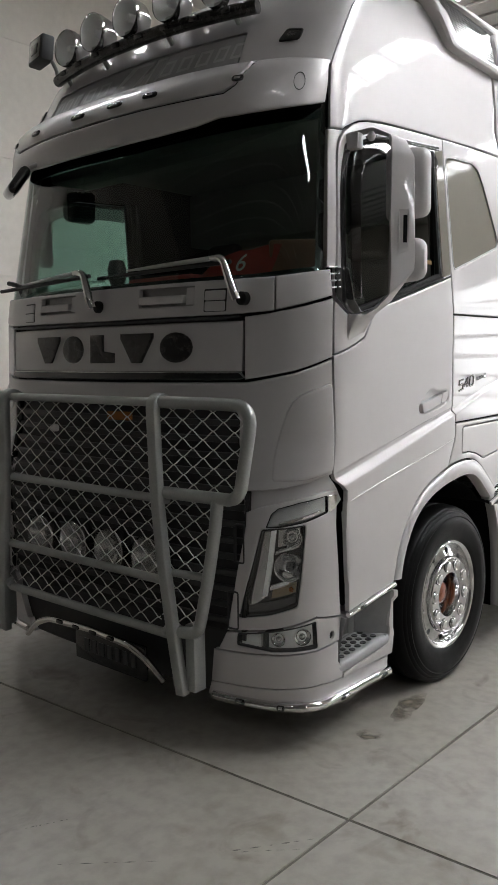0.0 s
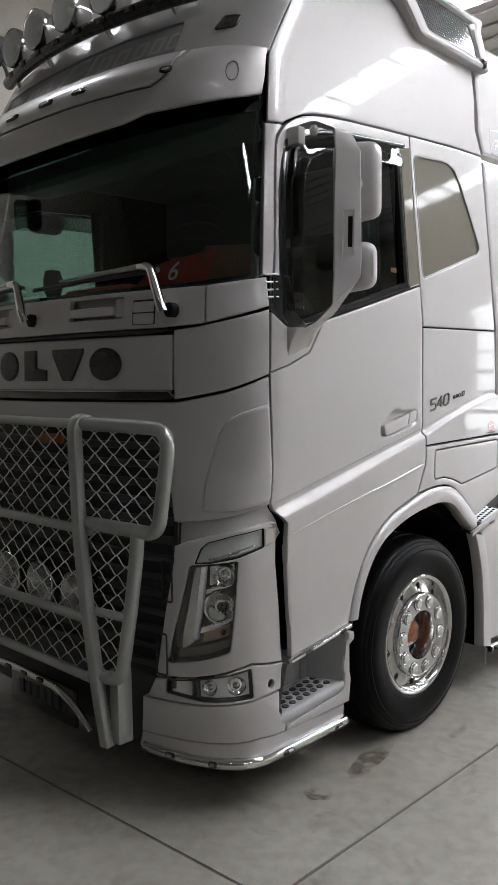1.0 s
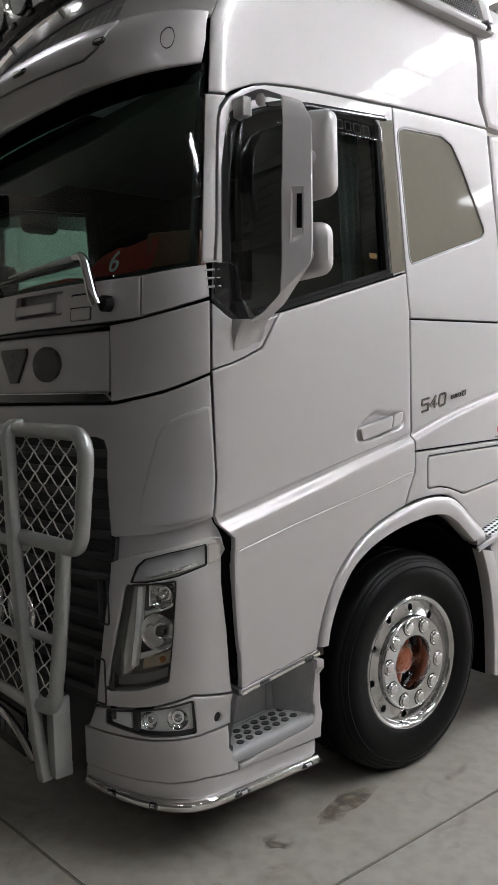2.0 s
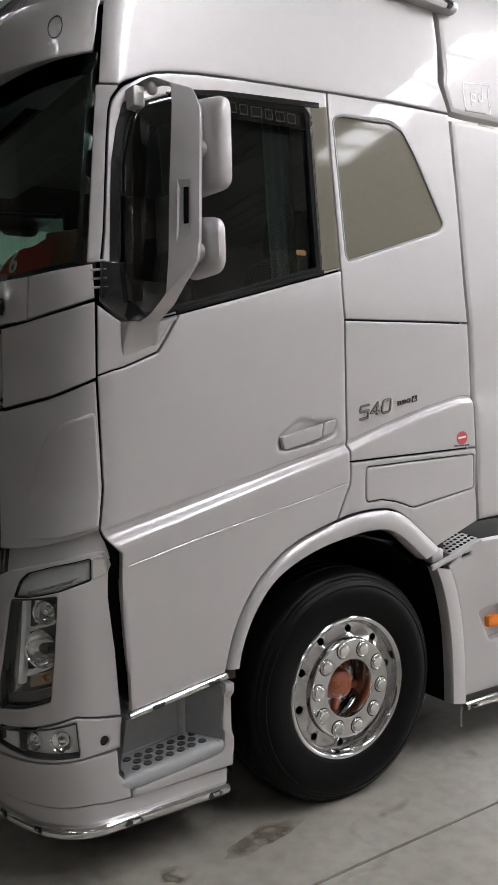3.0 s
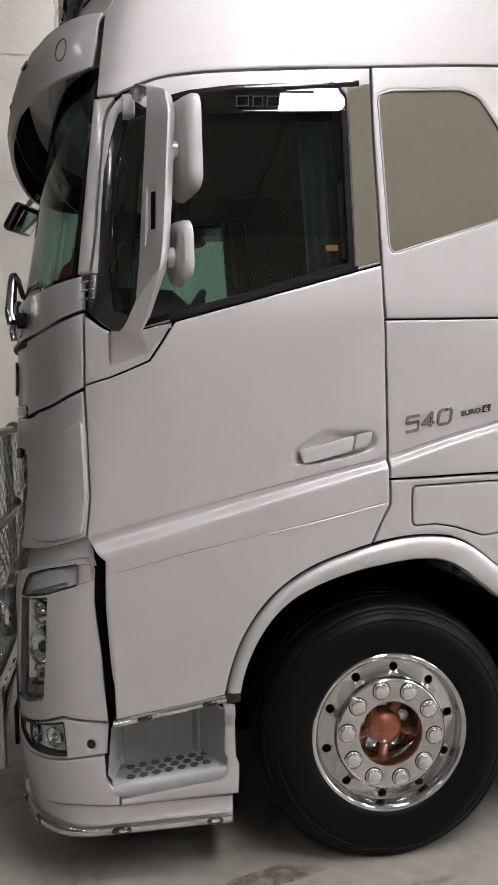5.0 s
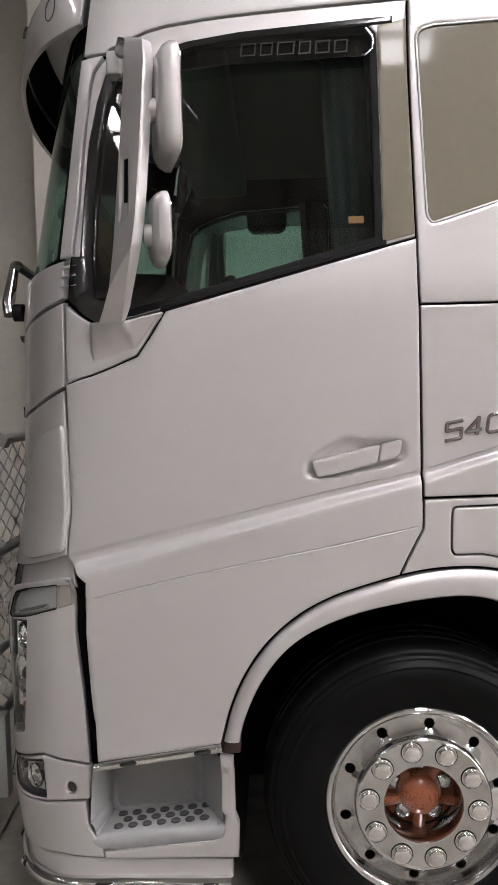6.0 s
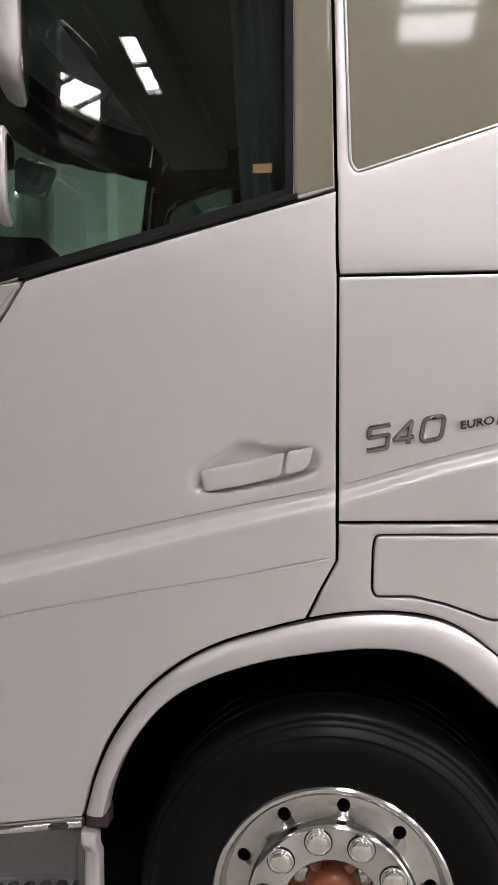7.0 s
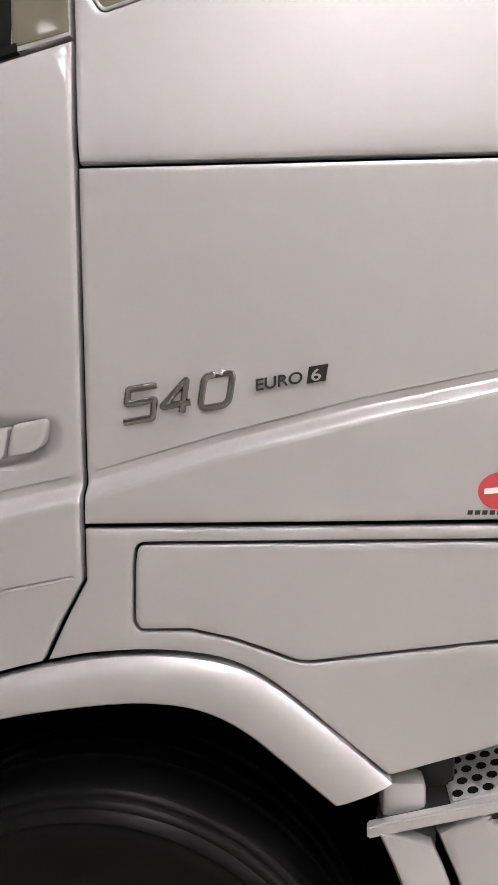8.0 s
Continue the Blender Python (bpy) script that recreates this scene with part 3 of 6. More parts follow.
def cowl_loop(y0, y1, z0, z1, r=0.008):
    return rounded([(on_front(y, z, 0), z) for y, z in ((y1, z0), (y0, z0), (y0, z1), (y1, z1))], r)


truck = tagged(new("truck"), "silver heavy truck with bull bar and chrome trim, parked on concrete", "truck")
truck.empty_display_size = 0.3


def near_far(name, make, material, parent, label="", **kw):
    """The same part on both sides of the truck."""
    a = part(name, make(), material, parent, label, **kw)
    b = part(name, swap_side(make()), material, parent, label, **kw)
    return a, b


ARCH_OUT = [(0.757, 0.70), (0.78, 0.79), (0.825, 0.894), (0.90, 1.0), (1.0, 1.085), (1.11, 1.14), (1.22, 1.172), (1.30, 1.195), (1.41, 1.216), (1.52, 1.221),
            (1.625, 1.208), (1.70, 1.168), (1.80, 1.083), (1.885, 1.012)]
ARCH_IN = [(0.805, 0.70), (0.823, 0.78), (0.88, 0.897), (0.967, 1.0), (1.08, 1.062), (1.22, 1.106), (1.365, 1.13), (1.465, 1.141), (1.56, 1.135), (1.637, 1.102),
           (1.722, 1.03), (1.787, 0.975)]


def smooth_line(pts, n):
    """n points along a line through pts, evenly spaced and softened."""
    p = np.array(pts)
    for _ in range(3):
        q = [p[0]]
        for a, b in zip(p, p[1:]):
            q += [a * 0.75 + b * 0.25, a * 0.25 + b * 0.75]
        p = np.array(q + [p[-1]])
    s = np.r_[0, np.cumsum(np.hypot(*np.diff(p, axis=0).T))]
    t = np.linspace(0, s[-1], n)
    return [(float(np.interp(v, s, p[:, 0])), float(np.interp(v, s, p[:, 1]))) for v in t]


OUT = smooth_line(ARCH_OUT, 60)
IN = smooth_line(ARCH_IN, 60)
arch_up = [(x - 0.006, z + 0.010) for x, z in OUT]          # edge of the panels above the arch
front_arch = [p for p in arch_up if p[0] < 1.285] + [(1.302, float(np.interp(1.302, *zip(*arch_up))))]
rear_arch = [(1.312, float(np.interp(1.312, *zip(*arch_up))))] + [p for p in arch_up if p[0] > 1.325]

DOOR_TOP = [(0.403, 2.72), (0.414, 2.755), (0.444, 2.792), (0.526, 2.849), (0.577, 2.87), (0.639, 2.885), (0.764, 2.901), (0.913, 2.912), (1.1, 2.923), (1.363, 2.936)]
GLASS = [(0.412, 2.028), (0.386, 2.09), (0.380, 2.185), (0.395, 2.36), (0.414, 2.542), (0.461, 2.714), (0.502, 2.757), (0.614, 2.80), (0.75, 2.838), (1.25, 2.862), (1.270, 2.84), (1.272, 2.765), (1.274, 2.209), (0.898, 2.107), (0.52, 2.010), (0.45, 1.998)]

# inner skin, near-black for the shade that shows in the joints
def inner_side():
    loop = side_loop([(0.29, 1.0), (0.36, 0.66), (0.74, 0.70)] + [(x - 0.02, z + 0.02) for x, z in OUT[3:-3:4]] + [(1.90, 1.03), (2.13, 1.12), (2.10, 2.0), (2.07, 2.95), (2.0, 3.45), (0.9, 3.45), (0.47, 2.95), (0.37, 2.80), (0.32, 2.2), (0.26, 2.0), (0.25, 1.4)])
    return sheet(loop, [side_loop(inset(GLASS, 0.0)), ], depth=0.035, step=0.12, edge=0, thick=0.03)


near_far("inner_side", inner_side, VOID, truck, "black inner skin behind the panel gaps")
part("inner_front", sheet(both([(0, 1.6), (0.5, 1.55), (0.52, 1.1), (0.5, 0.5), (0.95, 0.5), (0.97, 1.2), (0.885, 1.3), (0.885, 2.15), (0, 2.15)]), depth=0.105, step=0.1, edge=0, thick=0.02), BLACK, truck)


# doors
def scooped(a, z, depth=0.0):
    """The door's skin with the hollow behind the handle pressed into it."""
    p = outer(a, z, depth=depth)
    if 1.0 < p.x < 1.36 and 1.47 < z < 1.67:
        u, w = p.x - 1.18, z - 1.565 - 0.17 * (p.x - 1.18)
        up = 0.036 + 0.030 * math.exp(-((u + 0.035) / 0.065) ** 2)
        r = (abs(u) / 0.152) ** 4 + ((-w / 0.047) ** 4 if w < 0 else (w / up) ** 2.4)
        t = min(max((1.25 - r) / (0.8 if w < 0 else 1.0), 0), 1)
        p.y += 0.021 * t * t * (3 - 2 * t)
    return p


def door_skin():
    loop = [(0.299, 1.806), (0.38, 1.829), (0.455, 1.857), (0.526, 1.886), (0.568, 1.945), (0.617, 2.020), (0.976, 2.112), (1.374, 2.215), (1.376, 2.02), (1.374, 1.44), (1.374, 1.345)]
    loop += front_arch[::-1] + [(0.745, 0.692), (0.362, 0.637), (0.346, 1.20), (0.285, 1.283)]
    lines = [side_loop(l) for l in crease_lines(0.30, 1.37)]
    lines += [side_loop([(x, np.interp(x, THIN_X, THIN_Z) + o) for x in np.arange(0.36, 1.373, 0.012)]) for o in (0.009, 0.0036, 0.0018, 0.0, -0.0018, -0.0036, -0.0075)]
    lines += [side_loop([(x, zz) for x in np.arange(0.99, 1.362, 0.008)]) for zz in np.arange(1.478, 1.668, 0.008)]
    return sheet(side_loop(loop), skin=scooped, step=0.04, edge=0.0045, lines=lines, fine=0.009)


def door_frame():
    outer_loop = [(0.317, 2.065), (0.354, 2.304), (0.389, 2.62)] + DOOR_TOP + [(1.361, 2.70), (1.371, 2.223), (0.976, 2.118), (0.61, 2.026), (0.42, 1.985)]
    return sheet(side_loop(outer_loop), [side_loop(GLASS)], step=0.06, edge=0.005, thick=0.03)


doors = near_far("door", door_skin, PAINT, truck, "silver painted cab door with a swage line")
frames = near_far("window_frame", door_frame, PAINT, truck)
for d, f in zip(doors, frames):
    f.parent = d


def seal():
    return sheet(side_loop(inset(GLASS, -0.002)), [side_loop(inset(GLASS, 0.022))], depth=0.006, step=0.06, edge=0.003, thick=0.02)


def front_seal():
    left = [(0.380, 2.185), (0.395, 2.36), (0.414, 2.542), (0.440, 2.66), (0.470, 2.735), (0.53, 2.785)]
    return sheet(side_loop([(x - 0.022, z + (0.01 if z > 2.7 else 0)) for x, z in left] + [(x + 0.014, z - (0.014 if z > 2.7 else 0)) for x, z in left[::-1]]), depth=-0.003, step=0.05, edge=0.003, thick=0.008)


def belt_seal():
    return sheet(side_loop([(0.60, 2.022), (0.976, 2.118), (1.285, 2.199), (1.285, 2.215), (0.976, 2.134), (0.60, 2.038)]), depth=-0.004, step=0.06, edge=0.004, thick=0.012)


def door_glass():
    def skin(a, z, depth=0.0):
        return outer(a, z, depth=depth + 0.010 + 0.030 * (2.86 - z) / 0.85)
    return sheet(side_loop(inset(GLASS, 0.01)), skin=skin, step=0.035, edge=0, thick=0)


def pillar_trim():
    return sheet(side_loop([(1.274, 2.862), (1.276, 2.206), (1.369, 2.228), (1.360, 2.70), (1.360, 2.880)]), depth=-0.002, step=0.06, edge=0.003, thick=0.006)


def sill_trim():
    """The dark slot above the window."""
    return sheet(side_loop([(0.62, 2.815), (0.698, 2.838), (0.857, 2.860), (1.1, 2.876), (1.321, 2.890), (1.32, 2.866), (1.1, 2.852), (0.855, 2.838), (0.72, 2.82), (0.64, 2.802)]), depth=-0.003, step=0.06, edge=0.003, thick=0.006)


def deflector_skin(a, z, depth=0.0):
    lift = min(max((2.85 - z) / 0.10, 0), 1) if z > 2.6 else 1
    return outer(a, z, depth=depth - 0.010 - 0.018 * lift)


def deflector():
    pts = [(0.462, 2.06), (0.488, 2.30), (0.512, 2.52), (0.535, 2.62), (0.58, 2.69), (0.677, 2.735), (0.80, 2.748), (0.9, 2.752), (1.241, 2.758), (1.265, 2.780), (1.270, 2.82), (1.245, 2.858), (0.9, 2.845), (0.7, 2.815), (0.60, 2.785), (0.505, 2.745), (0.474, 2.70), (0.432, 2.542), (0.412, 2.36), (0.400, 2.185), (0.405, 2.06)]
    return sheet(rounded(side_loop(pts), 0.012), skin=deflector_skin, depth=0.0, step=0.05, edge=0.0045, thick=0)


for name, make, m, label in (("window_seal", seal, RUBBER, ""), ("front_seal", front_seal, GLOSSBLACK, ""), ("belt_seal", belt_seal, RUBBER, ""), ("window_pane", door_glass, WINDOW, "green tinted door window"), ("pillar_trim", pillar_trim, GOLD, "olive glossy pillar cover"),
                             ("gutter", sill_trim, GLOSSBLACK, ""), ("wind_deflector", deflector, SMOKE, "smoked acrylic wind deflector")):
    for ob, d in zip(near_far(name, make, m, truck, label), doors):
        ob.parent = d
        if m in (WINDOW, SMOKE):
            ob.visible_shadow = False


def handle_bar():
    return sheet(side_loop(rounded([(1.045, 1.556), (1.15, 1.578), (1.254, 1.602), (1.243, 1.546), (1.15, 1.522), (1.060, 1.504)], 0.012)), depth=-0.006, step=0.03, edge=0.0045, thick=0.02)


def handle_lock():
    return sheet(side_loop(rounded([(1.258, 1.603), (1.322, 1.616), (1.312, 1.572), (1.294, 1.558), (1.247, 1.548)], 0.012)), depth=-0.006, step=0.03, edge=0.0045, thick=0.02)


bars = near_far("door_handle", handle_bar, PAINT, truck)
locks = near_far("lock_cover", handle_lock, PAINT, truck)
for objs in (bars, locks):
    for o, d in zip(objs, doors):
        o.parent = d


# front corner pieces of the doors, below the mirrors
def mirror_foot():
    return sheet(side_loop([(0.307, 2.048), (0.30, 1.812), (0.38, 1.835), (0.455, 1.863), (0.522, 1.892), (0.563, 1.951), (0.607, 2.018), (0.42, 1.979)]), step=0.04, edge=0.005)


def mirror_blister():
    """The bracket cover that the mirror arm grows from: flush below, proud at the top."""
    bm, rows = bmesh.new(), []
    seam = ((0.38, 0.455, 0.522, 0.563, 0.607), (1.841, 1.869, 1.898, 1.957, 2.018))
    for x in (0.386, 0.392, 0.398, 0.41, 0.43, 0.45, 0.47, 0.49, 0.502, 0.508, 0.514, 0.522, 0.54, 0.56, 0.575, 0.59, 0.604):
        top, low = float(np.interp(x, (0.386, 0.50, 0.604), (1.984, 1.986, 2.014))), float(np.interp(x, *seam)) + 0.014
        low = min(low, top - 0.012)
        proud = float(np.interp(x, (0.386, 0.392, 0.398, 0.45, 0.502, 0.514, 0.56, 0.59, 0.604), (0.004, 0.040, 0.048, 0.070, 0.072, 0.054, 0.044, 0.020, 0.003)))
        hollow = float(np.interp(x, (0.386, 0.50, 0.514, 0.604), (1.5, 1.5, 0.8, 0.8)))
        row = [outer(at_x(x, top), top + 0.006, depth=0.004), outer(at_x(x, top), top + 0.005, depth=-proud + 0.010), outer(at_x(x, top), top + 0.002, depth=-proud + 0.002)]
        row += [outer(at_x(x, top), top + (low - top) * t, depth=0.002 - (proud + 0.002) * (1 - t) ** hollow) for t in (0.03, 0.07, 0.16, 0.3, 0.5, 0.75, 0.92, 1.0)]
        rows.append([bm.verts.new(p) for p in row])
    for A, B in zip(rows, rows[1:]):
        for k in range(len(A) - 1):
            bm.faces.new((A[k], A[k + 1], B[k + 1], B[k]))
    bm.faces.new(rows[0])
    bmesh.ops.recalc_face_normals(bm, faces=bm.faces)
    return bm


near_far("mirror_panel", mirror_foot, PAINT, truck)
near_far("bracket_cover", mirror_blister, PAINT, truck)


# rear-view mirrors
def arm_bm():
    """A flat bowed arm: its front edge and rear edge, top to bottom."""
    fr = [(0.47, 0.06, 2.80), (0.505, -0.05, 2.815), (0.538, -0.125, 2.775), (0.535, -0.132, 2.70), (0.512, -0.14, 2.44), (0.492, -0.155, 2.20), (0.476, -0.16, 2.07), (0.440, -0.105, 2.005), (0.418, -0.06, 1.982)]
    re = [(0.52, 0.055, 2.80), (0.565, -0.06, 2.80), (0.60, -0.17, 2.755), (0.606, -0.208, 2.68), (0.588, -0.222, 2.44), (0.572, -0.235, 2.25), (0.560, -0.238, 2.18), (0.520, -0.14, 2.04), (0.497, -0.07, 1.985)]
    bm = bmesh.new()
    F = arc(fr, 0.012, 3)
    R = arc(re, 0.012, 3)
    rows = []
    for f, r in zip(F, R):
        d = (r - f).normalized()
        nrm = Vector((d.y, -d.x, 0)).normalized() if abs(d.z) < 0.98 else Vector((0, -1, 0))
        if nrm.x > 0:
            nrm = -nrm
        back = -nrm * 0.034
        b = 0.0045
        rows.append([f + d * 0.0 + back * 0.5, f + d * b * 0.3 + back * 0.15, f + d * b, f.lerp(r, 0.5) + nrm * 0.002, r - d * b, r - d * b * 0.3 + back * 0.15, r + back * 0.5, r - d * b + back, f + d * b + back])
    vs = [[bm.verts.new(p) for p in row] for row in rows]
    for A, B in zip(vs, vs[1:]):
        for k in range(len(A)):
            j = (k + 1) % len(A)
            bm.faces.new((A[k], A[j], B[j], B[k]))
    bm.faces.new(vs[0]), bm.faces.new(vs[-1][::-1])
    bmesh.ops.recalc_face_normals(bm, faces=bm.faces)
    return bm


def housing(x0, x1, y0, y1, z0, z1, r, taper):
    """A mirror shell, domed at the front and open to the rear."""
    bm = bmesh.new()
    cy, cz = (y0 + y1) / 2, (z0 + z1) / 2
    rows = []
    base = rounded([(y0, z0 + 0.02), (y1, z0), (y1, z1), (y0, z1 - 0.02)], r, 6)
    ring = resample(base, 0.025)
    for x, s in ((x1, 0.95), (x1 - 0.004, 1.0), (x1 - (x1 - x0) * 0.35, 1.0), (x1 - (x1 - x0) * 0.7, 0.93), (x1 - (x1 - x0) * 0.92, 0.80), (x0, 0.6)):
        rows.append([bm.verts.new((x, cy + (y - cy) * s * (1 if s > 0.9 else taper), cz + (z - cz) * s)) for y, z in ring])
    for A, B in zip(rows, rows[1:]):
        for i in range(len(ring)):
            j = (i + 1) % len(ring)
            bm.faces.new((A[i], A[j], B[j], B[i]))
    bm.faces.new(rows[-1]), bm.faces.new(rows[0][::-1])
    bmesh.ops.recalc_face_normals(bm, faces=bm.faces)
    return bm


def mirror_glass_bm(x, y0, y1, z0, z1):
    bm = bmesh.new()
    ring = rounded([(y0 + 0.012, z0 + 0.034), (y1 - 0.012, z0 + 0.014), (y1 - 0.012, z1 - 0.014), (y0 + 0.012, z1 - 0.034)], 0.04, 6)
    A, B = ([bm.verts.new((xx, y, z)) for y, z in ring] for xx in (x, x + 0.003))
    bm.faces.new(A), bm.faces.new(B[::-1])
    for i in range(len(ring)):
        bm.faces.new((A[i], A[(i + 1) % len(ring)], B[(i + 1) % len(ring)], B[i]))
    bmesh.ops.recalc_face_normals(bm, faces=bm.faces)
    return bm


def pivot(z):
    bm = bmesh.new()
    lathe(bm, [(0.0, 0.0), (0.032, 0.0), (0.034, 0.02), (0.030, 0.05)], 20, (0.588, -0.165, z), "x")
    return bm


arms = near_far("mirror_arm", arm_bm, PAINT, truck, "silver upright mirror arm", sharp=24)


def turned(bm, x, y, angle=17):
    """Turns a mirror about its upright axis towards the driver."""
    bmesh.ops.rotate(bm, cent=(x, y, 0), matrix=Matrix.Rotation(radians(angle), 3, "Z"), verts=bm.verts)
    return bm


for group in (near_far("housing", lambda: turned(housing(0.618, 0.678, -0.247, -0.045, 2.408, 2.748, 0.045, 0.95), 0.65, -0.14), PAINT, truck),
              near_far("housing", lambda: turned(housing(0.600, 0.645, -0.250, -0.075, 2.125, 2.345, 0.05, 0.9), 0.62, -0.155, 16), PAINT, truck),
              near_far("mirror_glass", lambda: turned(mirror_glass_bm(0.679, -0.247, -0.045, 2.408, 2.748), 0.65, -0.14), MIRROR, truck),
              near_far("mirror_glass", lambda: turned(mirror_glass_bm(0.646, -0.250, -0.075, 2.125, 2.345), 0.62, -0.155, 16), MIRROR, truck),
              near_far("pivot", lambda: pivot(2.56), PAINT, truck), near_far("pivot", lambda: pivot(2.215), PAINT, truck)):
    for o, a in zip(group, arms):
        o.parent = a


def hinge_bm():
    bm = bmesh.new()
    box(bm, 0.462, -0.004, 2.725, 0.505, 0.07, 2.795, 0.006, segments=3)
    lathe(bm, [(0, -0.020), (0.010, -0.018), (0.017, -0.010), (0.019, 0.0), (0.018, 0.008), (0.014, 0.014), (0.012, 0.020), (0, 0.020)], 18, (0.515, -0.04, 2.776), "z")
    return bm


for o, a in zip(near_far("hinge", hinge_bm, PAINT, truck), arms):
    o.parent = a


def slot_bm():
    bm = bmesh.new()
    A = [(0.533, -0.170, 2.445), (0.563, -0.203, 2.445), (0.556, -0.207, 2.265), (0.521, -0.172, 2.245)]
    nrm = Vector((-0.70, -0.71, 0))
    o = [bm.verts.new(Vector(p) + nrm * 0.010) for p in A]
    c = sum((Vector(p) for p in A), Vector()) / 4
    q = [bm.verts.new(c + (Vector(p) - c) * 0.72 + nrm * 0.004) for p in A]
    for i in range(4):
        bm.faces.new((o[i], o[(i + 1) % 4], q[(i + 1) % 4], q[i]))
    bm.faces.new(q)
    bmesh.ops.recalc_face_normals(bm, faces=bm.faces)
    return bm


def opening_bm():
    bm = bmesh.new()
    n = Vector((-0.70, -0.71, 0)) * 0.0075
    vs = [bm.verts.new(Vector(p) + n) for p in ((0.545, -0.186, 2.420), (0.558, -0.199, 2.420), (0.553, -0.200, 2.300), (0.540, -0.188, 2.300))]
    bm.faces.new(vs)
    bmesh.ops.solidify(bm, geom=bm.faces[:], thickness=0.002)
    return bm


# flat near-black plate stands in for the shade inside the slot
for o, a in zip(near_far("slot_opening", opening_bm, VOID, truck), arms):
    o.parent = a
for o, a in zip(near_far("arm_slot", slot_bm, PAINT, truck, "slot pressed into the mirror arm"), arms):
    o.parent = a


# rear side panels
QWIN = rounded([(1.404, 2.282), (1.386, 2.826), (1.401, 2.849), (1.442, 2.861), (1.71, 2.873), (1.784, 2.845), (1.843, 2.759), (1.997, 2.471), (1.995, 2.448), (1.965, 2.419), (1.421, 2.255)], 0.02)
REAR_X = [(2.080, 2.965), (2.098, 2.48), (2.110, 2.03), (2.128, 1.73), (2.145, 1.44), (2.15, 1.105)]


def rear_x(z):
    zz = [p[1] for p in REAR_X][::-1]
    return float(np.interp(z, zz, [p[0] for p in REAR_X][::-1]))


def upper_rear():
    loop = [(1.384, 2.022), (1.379, 2.206), (1.369, 2.70), (1.371, 2.938), (1.727, 2.954), (2.078, 2.962), (rear_x(2.48), 2.48), (rear_x(2.03), 2.022)]
    return sheet(side_loop(loop), [side_loop(QWIN)], step=0.05, edge=0.0045)


def quarter_panel():
    return sheet(side_loop(inset(QWIN, 0.004)), depth=0.006, step=0.06, edge=0.0045, thick=0.01)


def mid_rear():
    loop = [(1.382, 2.014), (rear_x(2.014), 2.014), (rear_x(1.73), 1.73), (rear_x(1.45), 1.452), (1.75, 1.446), (1.382, 1.441)]
    lines = [side_loop(l) for l in crease_lines(1.40, 2.12)]
    return sheet(side_loop(loop), step=0.05, edge=0.0045, lines=lines, fine=0.009)


CAP = rounded([(1.464, 1.411), (1.459, 1.37), (1.457, 1.276), (1.468, 1.259), (1.553, 1.261), (1.629, 1.245), (1.685, 1.226), (1.735, 1.207), (2.132, 1.258), (2.135, 1.421)], 0.02)


def low_rear():
    loop = [(1.382, 1.432), (1.75, 1.437), (rear_x(1.43), 1.443), (2.15, 1.105), (1.888, 1.022)] + rear_arch[::-1] + [(1.381, 1.345)]
    return sheet(side_loop(loop), [side_loop(CAP)], step=0.05, edge=0.005)


def cap_flap():
    return sheet(side_loop(inset(CAP, 0.0052)), step=0.05, edge=0.005)


near_far("side_panel", upper_rear, PAINT, truck)
near_far("quarter_window", quarter_panel, GOLD, truck, "olive glossy quarter window panel")
# added bright ring stands in for the highlight along the panel's cut edge
near_far("lip_highlight", lambda: sheet(side_loop(inset(QWIN, 0.0005)), [side_loop(inset(QWIN, 0.007))], depth=-0.0005, step=0.05, edge=0.0015, thick=0.006), STEELTUBE, truck)
near_far("locker_door", mid_rear, PAINT, truck, "silver luggage locker door with chrome number badge")
near_far("side_panel", low_rear, PAINT, truck)
near_far("service_flap", cap_flap, PAINT, truck)


# roof side
def roof_side():
    seam = [(at_x(x, z + 0.008), z + 0.008) for x, z in DOOR_TOP]
    loop = [(0.865 * K, 2.815), (at_x(0.445, 2.815), 2.815)] + seam[3:] + side_loop([(1.727, 2.963), (2.078, 2.971), (2.033, 3.261), (2.015, 3.458), (2.0, 3.60)]) + [(at_x(1.0, 3.60), 3.60), (0.93 * K, 3.56), (0.875 * K, 3.40), (0.865 * K, 3.15)]
    return sheet(loop, step=0.06, edge=0.0045)


near_far("roof_side", roof_side, PAINT, truck)


def pillar():
    return sheet([(at_x(0.366, 2.807), 2.807), (at_x(0.288, 2.195), 2.195), (at_x(0.328, 2.20), 2.20), (at_x(0.346, 2.304), 2.304), (at_x(0.381, 2.62), 2.62), (at_x(0.395, 2.72), 2.72), (at_x(0.408, 2.765), 2.765), (at_x(0.437, 2.800), 2.800), (at_x(0.437, 2.807), 2.807)], step=0.04, edge=0.005, thick=0.04)


near_far("windscreen_pillar", pillar, PAINT, truck)


def roof_cap():
    bm = bmesh.new()
    rows = []
    for z in (3.595, 3.62, 3.66, 3.70, 3.74):
        amax = at_x(2.0, z)
        rows.append([bm.verts.new(outer(amax * t, z)) for t in np.linspace(-1, 1, 61)])
    for A, B in zip(rows, rows[1:]):
        for i in range(60):
            bm.faces.new((A[i], A[i + 1], B[i + 1], B[i]))
    bm.faces.new(rows[-1])
    bmesh.ops.recalc_face_normals(bm, faces=bm.faces)
    return bm


part("roof", roof_cap(), PAINT, truck)

